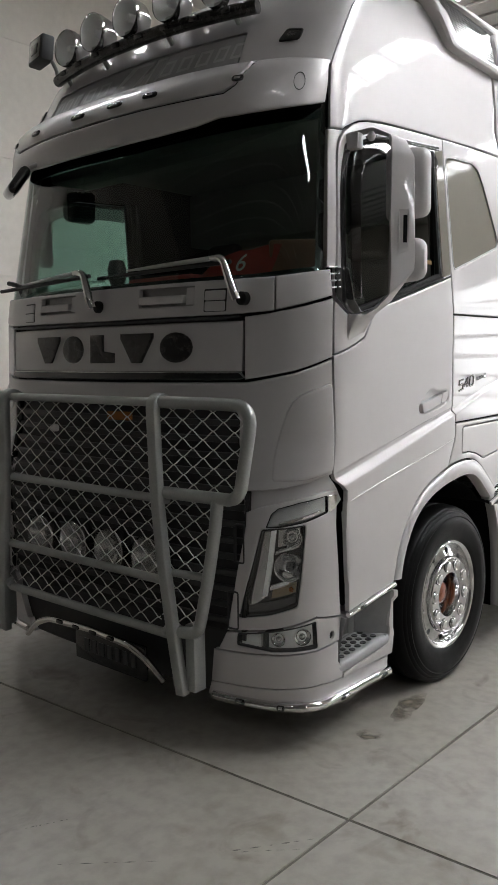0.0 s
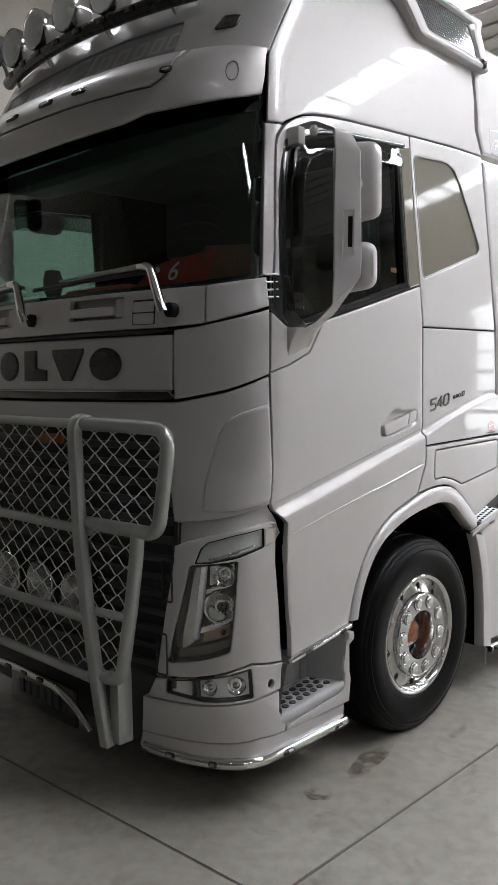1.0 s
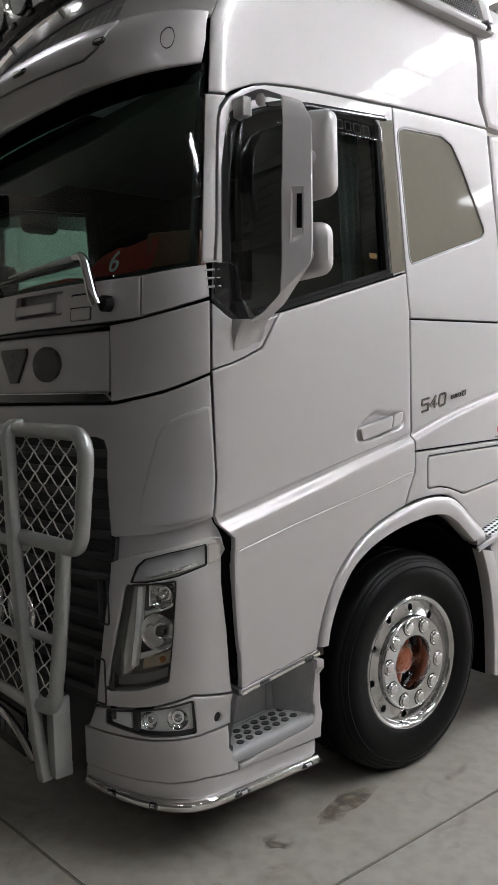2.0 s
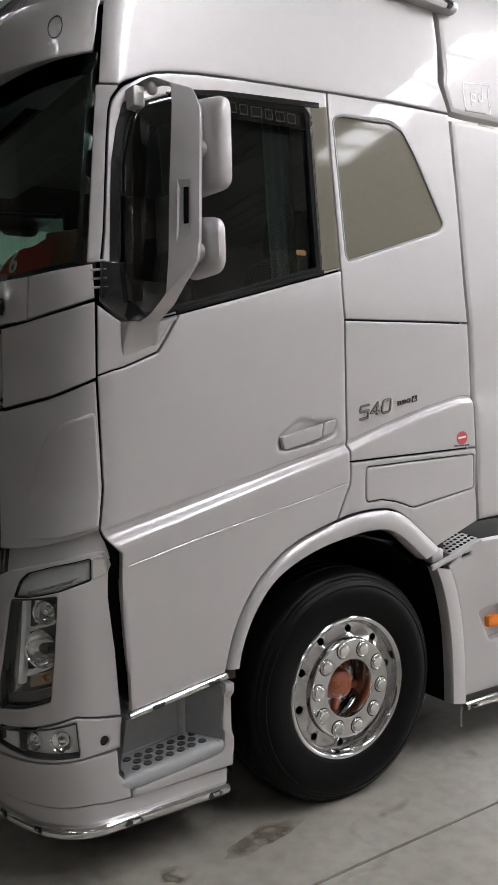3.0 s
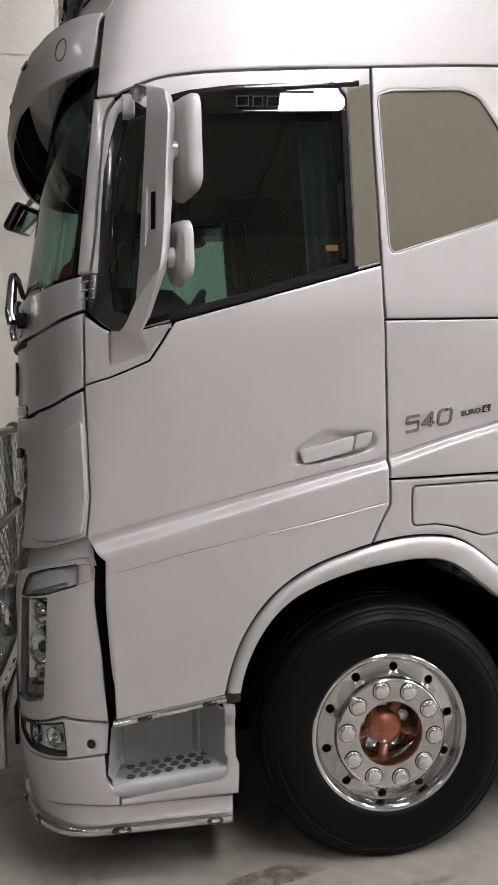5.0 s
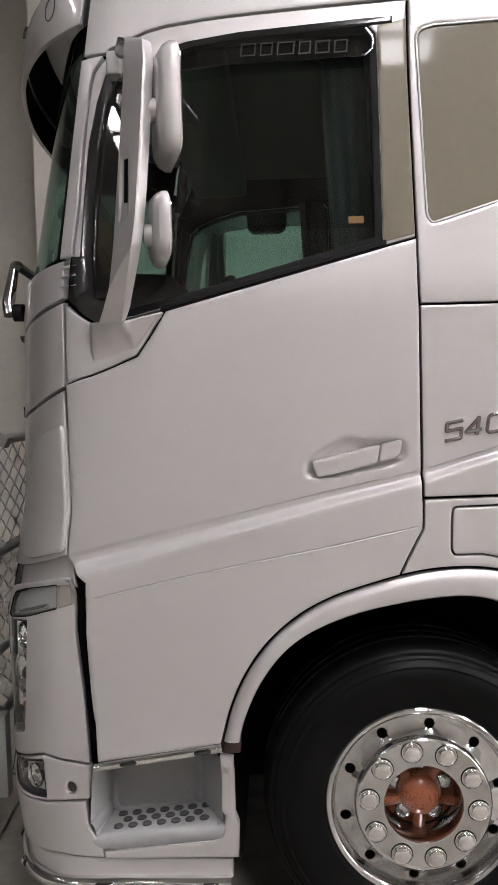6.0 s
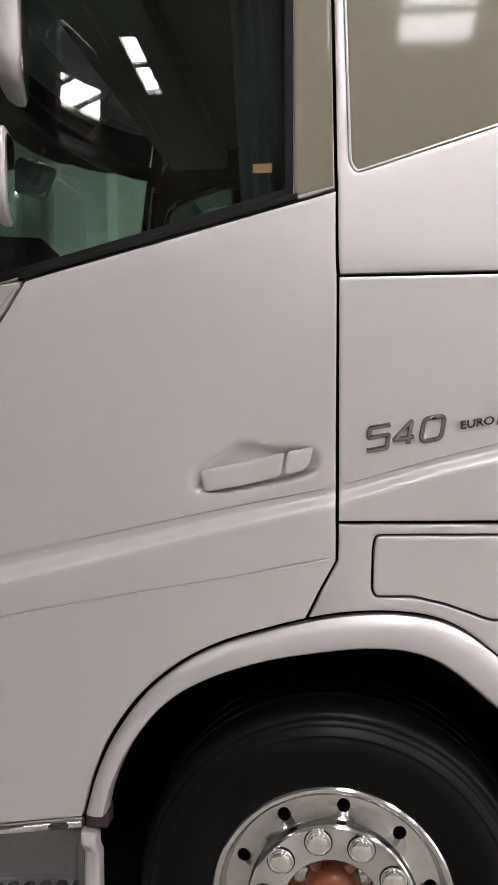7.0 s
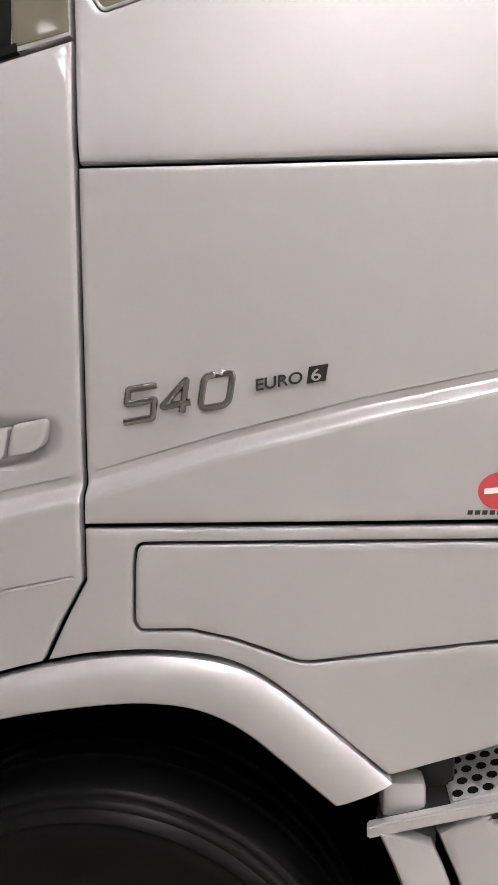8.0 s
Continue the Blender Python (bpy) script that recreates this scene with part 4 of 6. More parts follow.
# roof front, sign and visor
part("roof_front", sheet(both([(0, 3.10), (0.3, 3.10), (0.5, 3.10), (0.86, 3.10), (0.858, 3.2), (0.868, 3.40), (0.92, 3.56), (0.93, 3.595), (0.6, 3.595), (0.3, 3.595), (0, 3.595)]),
                         [rounded(both([(0, 3.125), (0.40, 3.125), (0.39, 3.315), (0, 3.315)]), 0.01)], step=0.06, edge=0.005), PAINT, truck)
sign = part("roof_sign", sheet(rounded(both([(0, 3.131), (0.394, 3.131), (0.384, 3.309), (0, 3.309)]), 0.01), depth=0.006, step=0.06, edge=0.004, thick=0.01), SIGN, truck, "dull grey roof sign panel with faint lettering")


def sign_letter(u0, u1, z0, z1, lean, stroke):
    loop = [(u0, z0), (u1, z0), (u1 + lean, z1), (u0 + lean, z1)]
    hole = [(u0 + stroke, z0 + 0.014), (u1 - stroke, z0 + 0.014), (u1 - stroke + lean, z1 - 0.014), (u0 + stroke + lean, z1 - 0.014)]
    return sheet(front_loop(loop), [front_loop(hole)], depth=0.0052, step=0.05, edge=0, thick=0.0005)


part("sign_letter", sign_letter(-0.05, 0.03, 3.145, 3.30, 0.05, 0.016), SIGNPRINT, sign)
part("sign_letter", sign_letter(0.06, 0.10, 3.145, 3.30, 0.02, 0.008), SIGNPRINT, sign)
for k in range(12):
    if 5 <= k <= 6:
        continue
    u = -0.35 + k * 0.062 + (0.02 if k > 6 else -0.01)
    part("sign_letter", sign_letter(u, u + 0.043, 3.185, 3.265, 0.006, 0.009), SIGNPRINT, sign)


def roof_marker():
    return sheet(rounded(front_loop([(0.535, 3.225), (0.635, 3.225), (0.64, 3.285), (0.56, 3.295)]), 0.02), depth=-0.012, step=0.04, edge=0.008, thick=0.015)


def roof_marker_lens():
    return sheet(rounded(front_loop([(0.575, 3.245), (0.61, 3.245), (0.61, 3.268), (0.575, 3.270)]), 0.006), depth=-0.016, step=0.04, edge=0.002, thick=0.004)


for o, l in zip(near_far("roof_marker", roof_marker, GLOSSBLACK, truck), near_far("lens", roof_marker_lens, LENS, truck)):
    l.parent = o
part("sun_visor", sheet(both([(0, 2.825), (0.2, 2.83), (0.33, 2.842), (0.42, 2.865), (0.50, 2.868), (0.62, 2.878), (0.75, 2.893), (0.85, 2.907), (0.918, 2.922), (0.930, 3.0), (0.924, 3.112), (0.531, 3.118), (0.516, 3.07), (0.48, 2.998), (0.435, 2.966), (0.30, 2.962), (0, 2.962)]), skin=visor_skin, step=0.05, edge=0.0045, thick=0.012), PAINT, truck, "silver sun visor over the windscreen")
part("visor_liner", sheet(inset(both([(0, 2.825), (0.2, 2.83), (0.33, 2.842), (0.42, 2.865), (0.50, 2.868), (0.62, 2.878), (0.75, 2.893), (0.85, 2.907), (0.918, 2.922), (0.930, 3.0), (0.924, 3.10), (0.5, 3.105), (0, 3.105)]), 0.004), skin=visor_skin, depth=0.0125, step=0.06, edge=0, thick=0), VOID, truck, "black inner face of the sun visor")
part("visor_top", sheet(both([(0, 2.970), (0.30, 2.970), (0.43, 2.974), (0.473, 3.004), (0.508, 3.07), (0.524, 3.122), (0, 3.122)]), skin=visor_skin, step=0.05, edge=0.005, thick=0.012), PAINT, truck)


def visor_lip():
    bm = bmesh.new()
    rows = [[bm.verts.new(outer(a, zz, VISOR, d)) for a in np.linspace(-0.85 * K, 0.85 * K, 60)] for zz, d in ((3.11, 0.004), (3.12, 0.05), (3.12, 0.12))]
    for A, B in zip(rows, rows[1:]):
        for i in range(59):
            bm.faces.new((A[i], A[i + 1], B[i + 1], B[i]))
    return bm


part("visor_ledge", visor_lip(), PAINT, truck)
for u in (-0.485, -0.26, -0.05, 0.06, 0.175, 0.485):
    bm = sheet(rounded(front_loop([(u - 0.022, 3.015), (u + 0.022, 3.015), (u + 0.022, 3.042), (u - 0.022, 3.042)]), 0.012), skin=visor_skin, depth=-0.010, step=0.05, edge=0.004, thick=0.012)
    m = part("marker_lamp", bm, GLOSSBLACK, truck, "small black-rimmed marker lamp")
    part("lens", sheet(front_loop([(u - 0.012, 3.023), (u + 0.012, 3.023), (u + 0.012, 3.034), (u - 0.012, 3.034)]), skin=visor_skin, depth=-0.012, step=0.05, edge=0.001, thick=0.003), REFLECTOR, m)


def visor_plug():
    c = (0.765 * K, 3.0)
    ring = [(c[0] + 0.036 * math.cos(a), c[1] + 0.036 * math.sin(a)) for a in np.linspace(0, 2 * math.pi, 25)[:-1]]
    ringo = [(c[0] + 0.040 * math.cos(a), c[1] + 0.040 * math.sin(a)) for a in np.linspace(0, 2 * math.pi, 25)[:-1]]
    return sheet(ringo, [ring], skin=visor_skin, depth=-0.0015, step=0.02, edge=0, thick=0.004)


# added near-black sheet stands in for the shade in the gap behind the visor
near_far("visor_gap_shade", lambda: sheet(front_loop([(0.80, 2.83), (0.93, 2.83), (0.93, 3.2), (0.80, 3.2)]), depth=0.045, step=0.08, edge=0, thick=0.01), VOID, truck)
near_far("visor_plug", visor_plug, GREYPLASTIC, truck)

# windscreen
part("windscreen", sheet(both([(0, 2.15), (0.5, 2.155), (0.815, 2.185), (0.822, 2.90), (0, 2.90)]), depth=0.02, step=0.08, edge=0, thick=0), WINDSCREEN, truck, "wide tinted windscreen").visible_shadow = False
part("windscreen_frit", sheet(both([(0, 2.14), (0.5, 2.145), (0.835, 2.17), (0.838, 2.93), (0, 2.93)]), [both([(0, 2.172), (0.5, 2.175), (0.785, 2.20), (0.79, 2.86), (0, 2.83)])], depth=0.024, step=0.08, edge=0, thick=0.012), GLOSSBLACK, truck)

# cowl, name plate and front panels
part("cowl", sheet(both([(0, 1.992), (0.43, 1.997), (0.57, 2.007), (0.595, 2.011), (0.595, 2.158), (0.45, 2.155), (0, 2.152)]), [cowl_loop(y0, y1, 2.045, 2.135) for y0, y1 in GRIPS], step=0.05, edge=0.0045), PAINT, truck)
near_far("cowl_corner", lambda: sheet(front_loop([(0.60, 2.012), (0.73, 2.038), (ux(0.301, 2.072), 2.072), (ux(0.302, 2.186), 2.186), (0.73, 2.172), (0.60, 2.159)]), step=0.05, edge=0.0045), PAINT, truck)
near_far("corner_panel", lambda: sheet(front_loop([(0.482, 1.705), (0.68, 1.742), (ux(0.293, 1.803), 1.803), (ux(0.300, 2.058), 2.058), (0.73, 2.026), (0.57, 1.996), (0.482, 1.985)]), step=0.05, edge=0.0045), PAINT, truck)
plate = part("name_plate", sheet(both([(0, 1.742), (0.472, 1.742), (0.476, 1.968), (0, 1.968)]), depth=0.004, step=0.05, edge=0.005), PAINT, truck, "silver front plate with five dark raised emblem shapes")
part("plate_trim", sheet(both([(0, 1.700), (0.46, 1.702), (0.478, 1.71), (0.474, 1.735), (0, 1.735)]), depth=-0.004, step=0.05, edge=0.005), GLOSSBLACK, truck, "gloss black trim strip")
part("cowl_lip", sheet(both([(0, 1.973), (0.40, 1.974), (0.47, 1.985), (0.45, 1.990), (0, 1.986)]), depth=-0.014, step=0.05, edge=0.004, thick=0.03), GREYPLASTIC, truck)
part("trim_edge", sheet(both([(0, 1.7345), (0.462, 1.7345), (0.482, 1.712), (0.486, 1.716), (0.468, 1.741), (0, 1.741)]), depth=-0.005, step=0.05, edge=0.0015, thick=0.01), CHROME, truck)
near_far("cowl_hinge_fill", lambda: sheet(front_loop([(0.478, 1.70), (0.486, 1.70), (0.486, 1.99), (0.478, 1.99)]), depth=0.012, step=0.05, edge=0, thick=0.01), BLACK, truck)
part("front_panel", sheet(both([(0, 1.575), (0.42, 1.572), (0.452, 1.56), (0.463, 1.52), (0.455, 1.21), (0.47, 1.207), (0.64, 1.226), (0.765, 1.247), (ux(0.279, 1.281), 1.281), (ux(0.292, 1.792), 1.792), (0.68, 1.732), (0.49, 1.693), (0, 1.688)]), step=0.05, edge=0.007), PAINT, truck)


def blister():
    loop = rounded(front_loop([(ux(0.287, 1.688), 1.688), (0.75, 1.652), (0.69, 1.625), (0.655, 1.58), (0.622, 1.48), (0.59, 1.36), (0.572, 1.25), (0.75, 1.262), (ux(0.277, 1.292), 1.292)]), 0.03)
    def skin(a, z, depth=0.0):
        rise = min(max((a / K - 0.56) / 0.22, 0.0), 1)
        return outer(a, z, depth=depth - 0.002 - 0.013 * rise * rise * (3 - 2 * rise))
    return sheet(loop, skin=skin, step=0.035, edge=0.010, thick=0.016)


near_far("corner_blister", blister, PAINT, truck)
near_far("ledge", lambda: sheet(front_loop([(0.42, 1.10), (0.54, 1.13), (0.75, 1.158), (ux(0.312, 1.18), 1.18), (ux(0.300, 1.235), 1.235), (ux(0.283, 1.285), 1.285), (0.765, 1.265), (0.64, 1.245), (0.44, 1.225)]), depth=0.028, step=0.05, edge=0.004, thick=0.01), PAINT, truck)

# headlights
HL = rounded(front_loop([(0.505, 1.045), (0.77, 1.068), (0.742, 0.86), (0.712, 0.698), (0.55, 0.655), (0.39, 0.625), (0.44, 0.82)]), 0.02)
DRL = rounded(front_loop([(0.530, 1.052), (0.562, 1.112), (0.600, 1.138), (0.72, 1.164), (0.90, 1.188), (0.915, 1.112), (0.77, 1.080), (0.60, 1.056)]), 0.010)
DRL_END = rounded(front_loop([(0.905, 1.186), (0.955, 1.190), (0.968, 1.128), (0.92, 1.113)]), 0.006)
near_far("headlight_panel", lambda: sheet(front_loop([(0.444, 1.115), (0.50, 1.137), (0.60, 1.160), (0.75, 1.185), (0.90, 1.206)]) + side_loop([(0.292, 1.208), (0.307, 1.165), (0.319, 0.86), (0.332, 0.625)]) + front_loop([(0.84, 0.648), (0.6, 0.60), (0.342, 0.562), (0.39, 0.85)]), [HL, DRL], step=0.05, edge=0.0045, thick=0.025), PAINT, truck)


def bowl(d, parts=3):
    bm = bmesh.new()
    ring = resample(inset(HL, -0.004), 0.03)
    cx, cz = sum(p[0] for p in ring) / len(ring), sum(p[1] for p in ring) / len(ring)
    rows = [[bm.verts.new(outer(cx + (x - cx) * s, cz + (z - cz) * s, depth=dd)) for x, z in ring] for s, dd in ((1.0, 0.012), (0.97, 0.03), (0.93, d), (0.5, d + 0.01))]
    for A, B in zip(rows, rows[1:]):
        for i in range(len(ring)):
            j = (i + 1) % len(ring)
            bm.faces.new((A[i], A[j], B[j], B[i]))
    bm.faces.new(rows[-1])
    bmesh.ops.recalc_face_normals(bm, faces=bm.faces)
    return bm


def lamp_can(u, z, r, deep=0.045):
    """A round reflector set into the front at (u, z)."""
    c, c2 = outer(u * K, z, depth=0.02), outer(u * K, z, depth=0.05)
    ax = (c - c2).normalized()
    bm = bmesh.new()
    lathe(bm, [(r, 0.0), (r * 1.08, 0.004), (r * 1.08, -0.01), (r, -0.008), (r * 0.85, -deep * 0.6), (r * 0.45, -deep), (r * 0.42, -deep * 0.35), (r * 0.25, -deep * 0.1), (0, 0)], 28, (0, 0, 0), "z")
    bmesh.ops.transform(bm, matrix=Matrix.Translation(c) @ Vector((0, 0, 1)).rotation_difference(ax).to_matrix().to_4x4(), verts=bm.verts)
    return bm


def projector(u, z, r):
    """The dark glass ball in the middle of a lamp."""
    c, c2 = outer(u * K, z, depth=0.014), outer(u * K, z, depth=0.05)
    bm = bmesh.new()
    lathe(bm, [(0, 0.0), (r * 0.5, -0.004), (r * 0.85, -0.012), (r, -0.024), (r, -0.04)], 24, (0, 0, 0), "z")
    bmesh.ops.transform(bm, matrix=Matrix.Translation(c) @ Vector((0, 0, 1)).rotation_difference((c - c2).normalized()).to_matrix().to_4x4(), verts=bm.verts)
    return bm


def strip(pts, depth, thick, edge=0.003):
    return sheet(front_loop(pts), depth=depth, step=0.04, edge=edge, thick=thick)


bowls = near_far("headlight", lambda: bowl(0.06), LAMPGREY, truck, "clear headlight with chrome reflectors")
for group in (near_far("lens", lambda: sheet(HL, depth=0.006, step=0.06, edge=0.003, thick=0.0), LENS, truck),
              near_far("bezel", lambda: sheet(inset(HL, 0.001), [inset(HL, 0.008)], depth=0.008, step=0.06, edge=0.003, thick=0.02), BLACK, truck),
              near_far("inner_panel", lambda: strip([(0.505, 1.035), (0.57, 1.04), (0.545, 0.90), (0.515, 0.73), (0.42, 0.665), (0.47, 0.86)], 0.035, 0.03), SATIN, truck),
              near_far("reflector_strip", lambda: strip([(0.552, 1.035), (0.578, 1.037), (0.560, 0.92), (0.556, 0.885), (0.522, 0.735), (0.50, 0.735), (0.526, 0.87)], 0.022, 0.02), LAMPBRIGHT, truck),
              near_far("reflector", lambda: lamp_can(0.665, 0.875, 0.062), REFLECTOR, truck),
              near_far("projector", lambda: projector(0.672, 0.875, 0.024), GLOSSBLACK, truck),
              near_far("reflector", lambda: lamp_can(0.69, 1.005, 0.040), REFLECTOR, truck),
              near_far("inner_panel", lambda: strip([(0.585, 1.04), (0.76, 1.055), (0.75, 0.985), (0.58, 0.955)], 0.055, 0.02), SATIN, truck),
              near_far("reflector_strip", lambda: strip([(0.575, 0.945), (0.745, 0.985), (0.742, 0.965), (0.57, 0.925)], 0.032, 0.02), REFLECTOR, truck),
              near_far("reflector_strip", lambda: strip([(0.545, 0.79), (0.725, 0.835), (0.72, 0.815), (0.535, 0.76)], 0.03, 0.025), REFLECTOR, truck),
              near_far("turn_lamp", lambda: strip([(0.55, 0.765), (0.715, 0.80), (0.705, 0.755), (0.54, 0.72)], 0.045, 0.02), AMBERCLEAR, truck, "pale amber turn lamp"),
              near_far("turn_bulb", lambda: lamp_can(0.68, 0.775, 0.010, 0.012), BROWNLENS, truck),
              near_far("inner_panel", lambda: strip([(0.43, 0.685), (0.70, 0.745), (0.695, 0.71), (0.41, 0.645)], 0.03, 0.03), LAMPGREY, truck)):
    for o, b in zip(group, bowls):
        o.parent = b
drl = near_far("day_lamp", lambda: sheet(inset(DRL, 0.003), depth=0.014, step=0.05, edge=0.004, thick=0.01), DAYLAMP, truck, "clear daytime running lamp strip")
for group in (near_far("bezel", lambda: sheet(inset(DRL, -0.001), [inset(DRL, 0.0025)], depth=0.001, step=0.05, edge=0.001, thick=0.02), RUBBER, truck),
              near_far("lens", lambda: sheet(inset(DRL, 0.001), depth=0.003, step=0.05, edge=0.003, thick=0), LENS, truck),
              near_far("light_guide", lambda: sheet(front_loop([(0.60, 1.076), (0.87, 1.127), (0.868, 1.109), (0.60, 1.063)]), depth=0.006, step=0.05, edge=0.003, thick=0.012), REFLECTOR, truck)):
    for o, b in zip(group, drl):
        o.parent = b
for o, b in zip(near_far("end_lens", lambda: sheet(DRL_END, depth=-0.0015, step=0.04, edge=0.002, thick=0.002), SATIN, truck), drl):
    o.parent = b

# fog lamp strip and bumper
FOG = rounded(front_loop([(0.387, 0.556), (0.60, 0.592), (0.838, 0.627), (0.85, 0.502), (0.56, 0.488), (0.383, 0.500)]), 0.012)
HOLE = [(0.952 * K + 0.019 * math.cos(a), 0.543 + 0.019 * math.sin(a)) for a in np.linspace(0, 2 * math.pi, 21)[:-1]]
near_far("lamp_strip", lambda: sheet(front_loop([(0.338, 0.551), (0.6, 0.592), (0.84, 0.640)]) + side_loop([(0.334, 0.617), (0.326, 0.508)]) + front_loop([(0.85, 0.494), (0.62, 0.479), (0.302, 0.464)]), [FOG, HOLE], step=0.05, edge=0.005, thick=0.03), PAINT, truck)
near_far("tow_hole", lambda: sheet(inset(HOLE, -0.002), depth=0.014, step=0.02, edge=0, thick=0), BLACK, truck)
fogs = near_far("fog_lamp", lambda: sheet(inset(FOG, -0.003), depth=0.035, step=0.05, edge=0.0, thick=0), LAMPBRIGHT, truck, "clear fog lamp unit with black surround")
for group in (near_far("bezel", lambda: sheet(inset(FOG, -0.001), [inset(FOG, 0.008)], depth=0.002, step=0.05, edge=0.003, thick=0.03), BLACK, truck),
              near_far("lens", lambda: sheet(inset(FOG, 0.01), depth=0.008, step=0.05, edge=0.0, thick=0), LENS, truck),
              near_far("reflector", lambda: lamp_can(0.755, 0.555, 0.036, 0.02), REFLECTOR, truck),
              near_far("reflector", lambda: lamp_can(0.60, 0.542, 0.03, 0.02), REFLECTOR, truck),
              near_far("divider", lambda: sheet(front_loop([(0.505, 0.575), (0.53, 0.579), (0.53, 0.49), (0.505, 0.492)]), depth=0.015, step=0.05, edge=0.002, thick=0.02), GREYPLASTIC, truck),
              near_far("corner_lamp", lambda: sheet(front_loop([(0.40, 0.548), (0.495, 0.566), (0.495, 0.50), (0.40, 0.505)]), depth=0.018, step=0.05, edge=0.002, thick=0.01), WHITE, truck)):
    for o, b in zip(group, fogs):
        o.parent = b
near_far("bumper", lambda: sheet([(0.302 * K, 0.458), (0.62 * K, 0.473), (0.85 * K, 0.488), (0.985 * K, 0.50), (at_x(0.318, 0.41), 0.41), (at_x(0.362, 0.352), 0.352), (at_x(0.362, 0.312), 0.312), (0.9 * K, 0.325), (0.6 * K, 0.312), (0.29 * K, 0.292)], step=0.05, edge=0.0045, thick=0.03), PAINT, truck)
near_far("bumper_spoiler", lambda: sheet([(0.285 * K, 0.287), (0.6 * K, 0.307), (0.9 * K, 0.320), (at_x(0.36, 0.307), 0.307), (at_x(0.77, 0.305), 0.303), (at_x(0.77, 0.24), 0.238), (at_x(0.36, 0.235), 0.235), (0.75 * K, 0.245), (0.44 * K, 0.235), (0.27 * K, 0.21)], depth=0.008, step=0.05, edge=0.008, thick=0.04), PAINT, truck)


def skirt_tube():
    pts = [outer(a, 0.222, depth=0.0) for a in np.linspace(0.30 * K, K, 24)] + [outer(at_x(x, 0.222), 0.222, depth=0.0) for x in np.linspace(0.36, 0.765, 8)]
    return tube(bmesh.new(), [p + Vector((0, 0, 0.006 * i / 31)) for i, p in enumerate(pts)], 0.022, 14)


tubes = near_far("skirt_tube", skirt_tube, CHROME, truck, "chrome tube round the bumper with small lamps")


def tube_lamp(a):
    p, q = outer(a - 0.03, 0.225, depth=-0.014), outer(a + 0.03, 0.225, depth=-0.014)
    bm = bmesh.new()
    tube(bm, [p, p.lerp(q, 0.15), p.lerp(q, 0.85), q], [0.008, 0.014, 0.014, 0.008], 10)
    return bm


def tube_lens(a):
    p, q = outer(a - 0.014, 0.227, depth=-0.024), outer(a + 0.014, 0.227, depth=-0.024)
    return tube(bmesh.new(), [p, q], 0.007, 8)


for a in (0.42 * K, 0.62 * K, at_x(0.37, 0.222), at_x(0.70, 0.222)):
    for o, l, t in zip(near_far("tube_lamp", lambda: tube_lamp(a), GLOSSBLACK, truck), near_far("lens", lambda: tube_lens(a), REFLECTOR, truck), tubes):
        o.parent, l.parent = t, t


# entry step
def step_frame():
    loop = [(0.366, 0.331), (0.366, 0.309), (0.79, 0.312), (0.795, 0.42), (0.783, 0.455), (0.783, 0.645), (0.742, 0.652), (0.74, 0.468), (0.75, 0.452), (0.747, 0.400), (0.738, 0.380), (0.715, 0.371), (0.375, 0.334)]
    return sheet(side_loop(loop), depth=-0.004, step=0.04, edge=0.008, thick=0.03)


def step_box():
    bm = bmesh.new()
    F = [(0.322, 0.405), (0.372, 0.366), (0.745, 0.404), (0.745, 0.66), (0.345, 0.625)]
    out = [bm.verts.new(outer(at_x(x, z), z, depth=0.006)) for x, z in F]
    back = [bm.verts.new((x, 0.175, z)) for x, z in [(0.36, 0.405), (0.38, 0.376), (0.66, 0.398), (0.665, 0.66), (0.37, 0.63)]]
    for i in range(5):
        bm.faces.new((out[i], out[(i + 1) % 5], back[(i + 1) % 5], back[i]))
    bm.faces.new(back)
    bmesh.ops.recalc_face_normals(bm, faces=bm.faces)
    bmesh.ops.reverse_faces(bm, faces=bm.faces)
    bmesh.ops.bevel(bm, geom=[e for e in bm.edges if all(v in back for v in e.verts) or sum(v in back for v in e.verts) == 1], offset=0.02, segments=3, affect="EDGES")
    return bm


def tread_z(x):
    return 0.389 + 0.095 * (x - 0.372)


def tread_bm():
    """The step's floor, running out over a rounded lip that hangs down in front."""
    bm, rows, n = bmesh.new(), [], 22
    for y in (0.172, 0.13, 0.09):
        rows.append([bm.verts.new((x, y, tread_z(x))) for x in np.linspace(0.352 - 0.2 * (0.172 - y), 0.668 + 0.6 * (0.172 - y), n + 1)])
    for depth, drop in ((0.040, 0.0), (0.020, 0.001), (0.010, 0.004), (0.003, 0.010), (-0.001, 0.019), (-0.002, 0.032), (-0.001, 0.046), (0.003, 0.054), (0.014, 0.057)):
        left, right = float(np.interp(drop, (0, 0.02, 0.035, 0.046, 0.057), (0.322, 0.330, 0.340, 0.356, 0.378))), float(np.interp(drop, (0, 0.02, 0.04, 0.057), (0.748, 0.748, 0.744, 0.730)))
        rows.append([bm.verts.new(outer(at_x(x, 0.40), tread_z(x) - drop * (0.9 if x < 0.4 else 1), depth=depth)) for x in np.linspace(left, right, n + 1)])
    for A, B in zip(rows, rows[1:]):
        for i in range(n):
            bm.faces.new((A[i], A[i + 1], B[i + 1], B[i]))
    bmesh.ops.recalc_face_normals(bm, faces=bm.faces)
    return bm


near_far("step_frame", step_frame, PAINT, truck)
steps = near_far("entry_step", step_box, STEPGREY, truck, "grey moulded entry step with anti-slip studs")


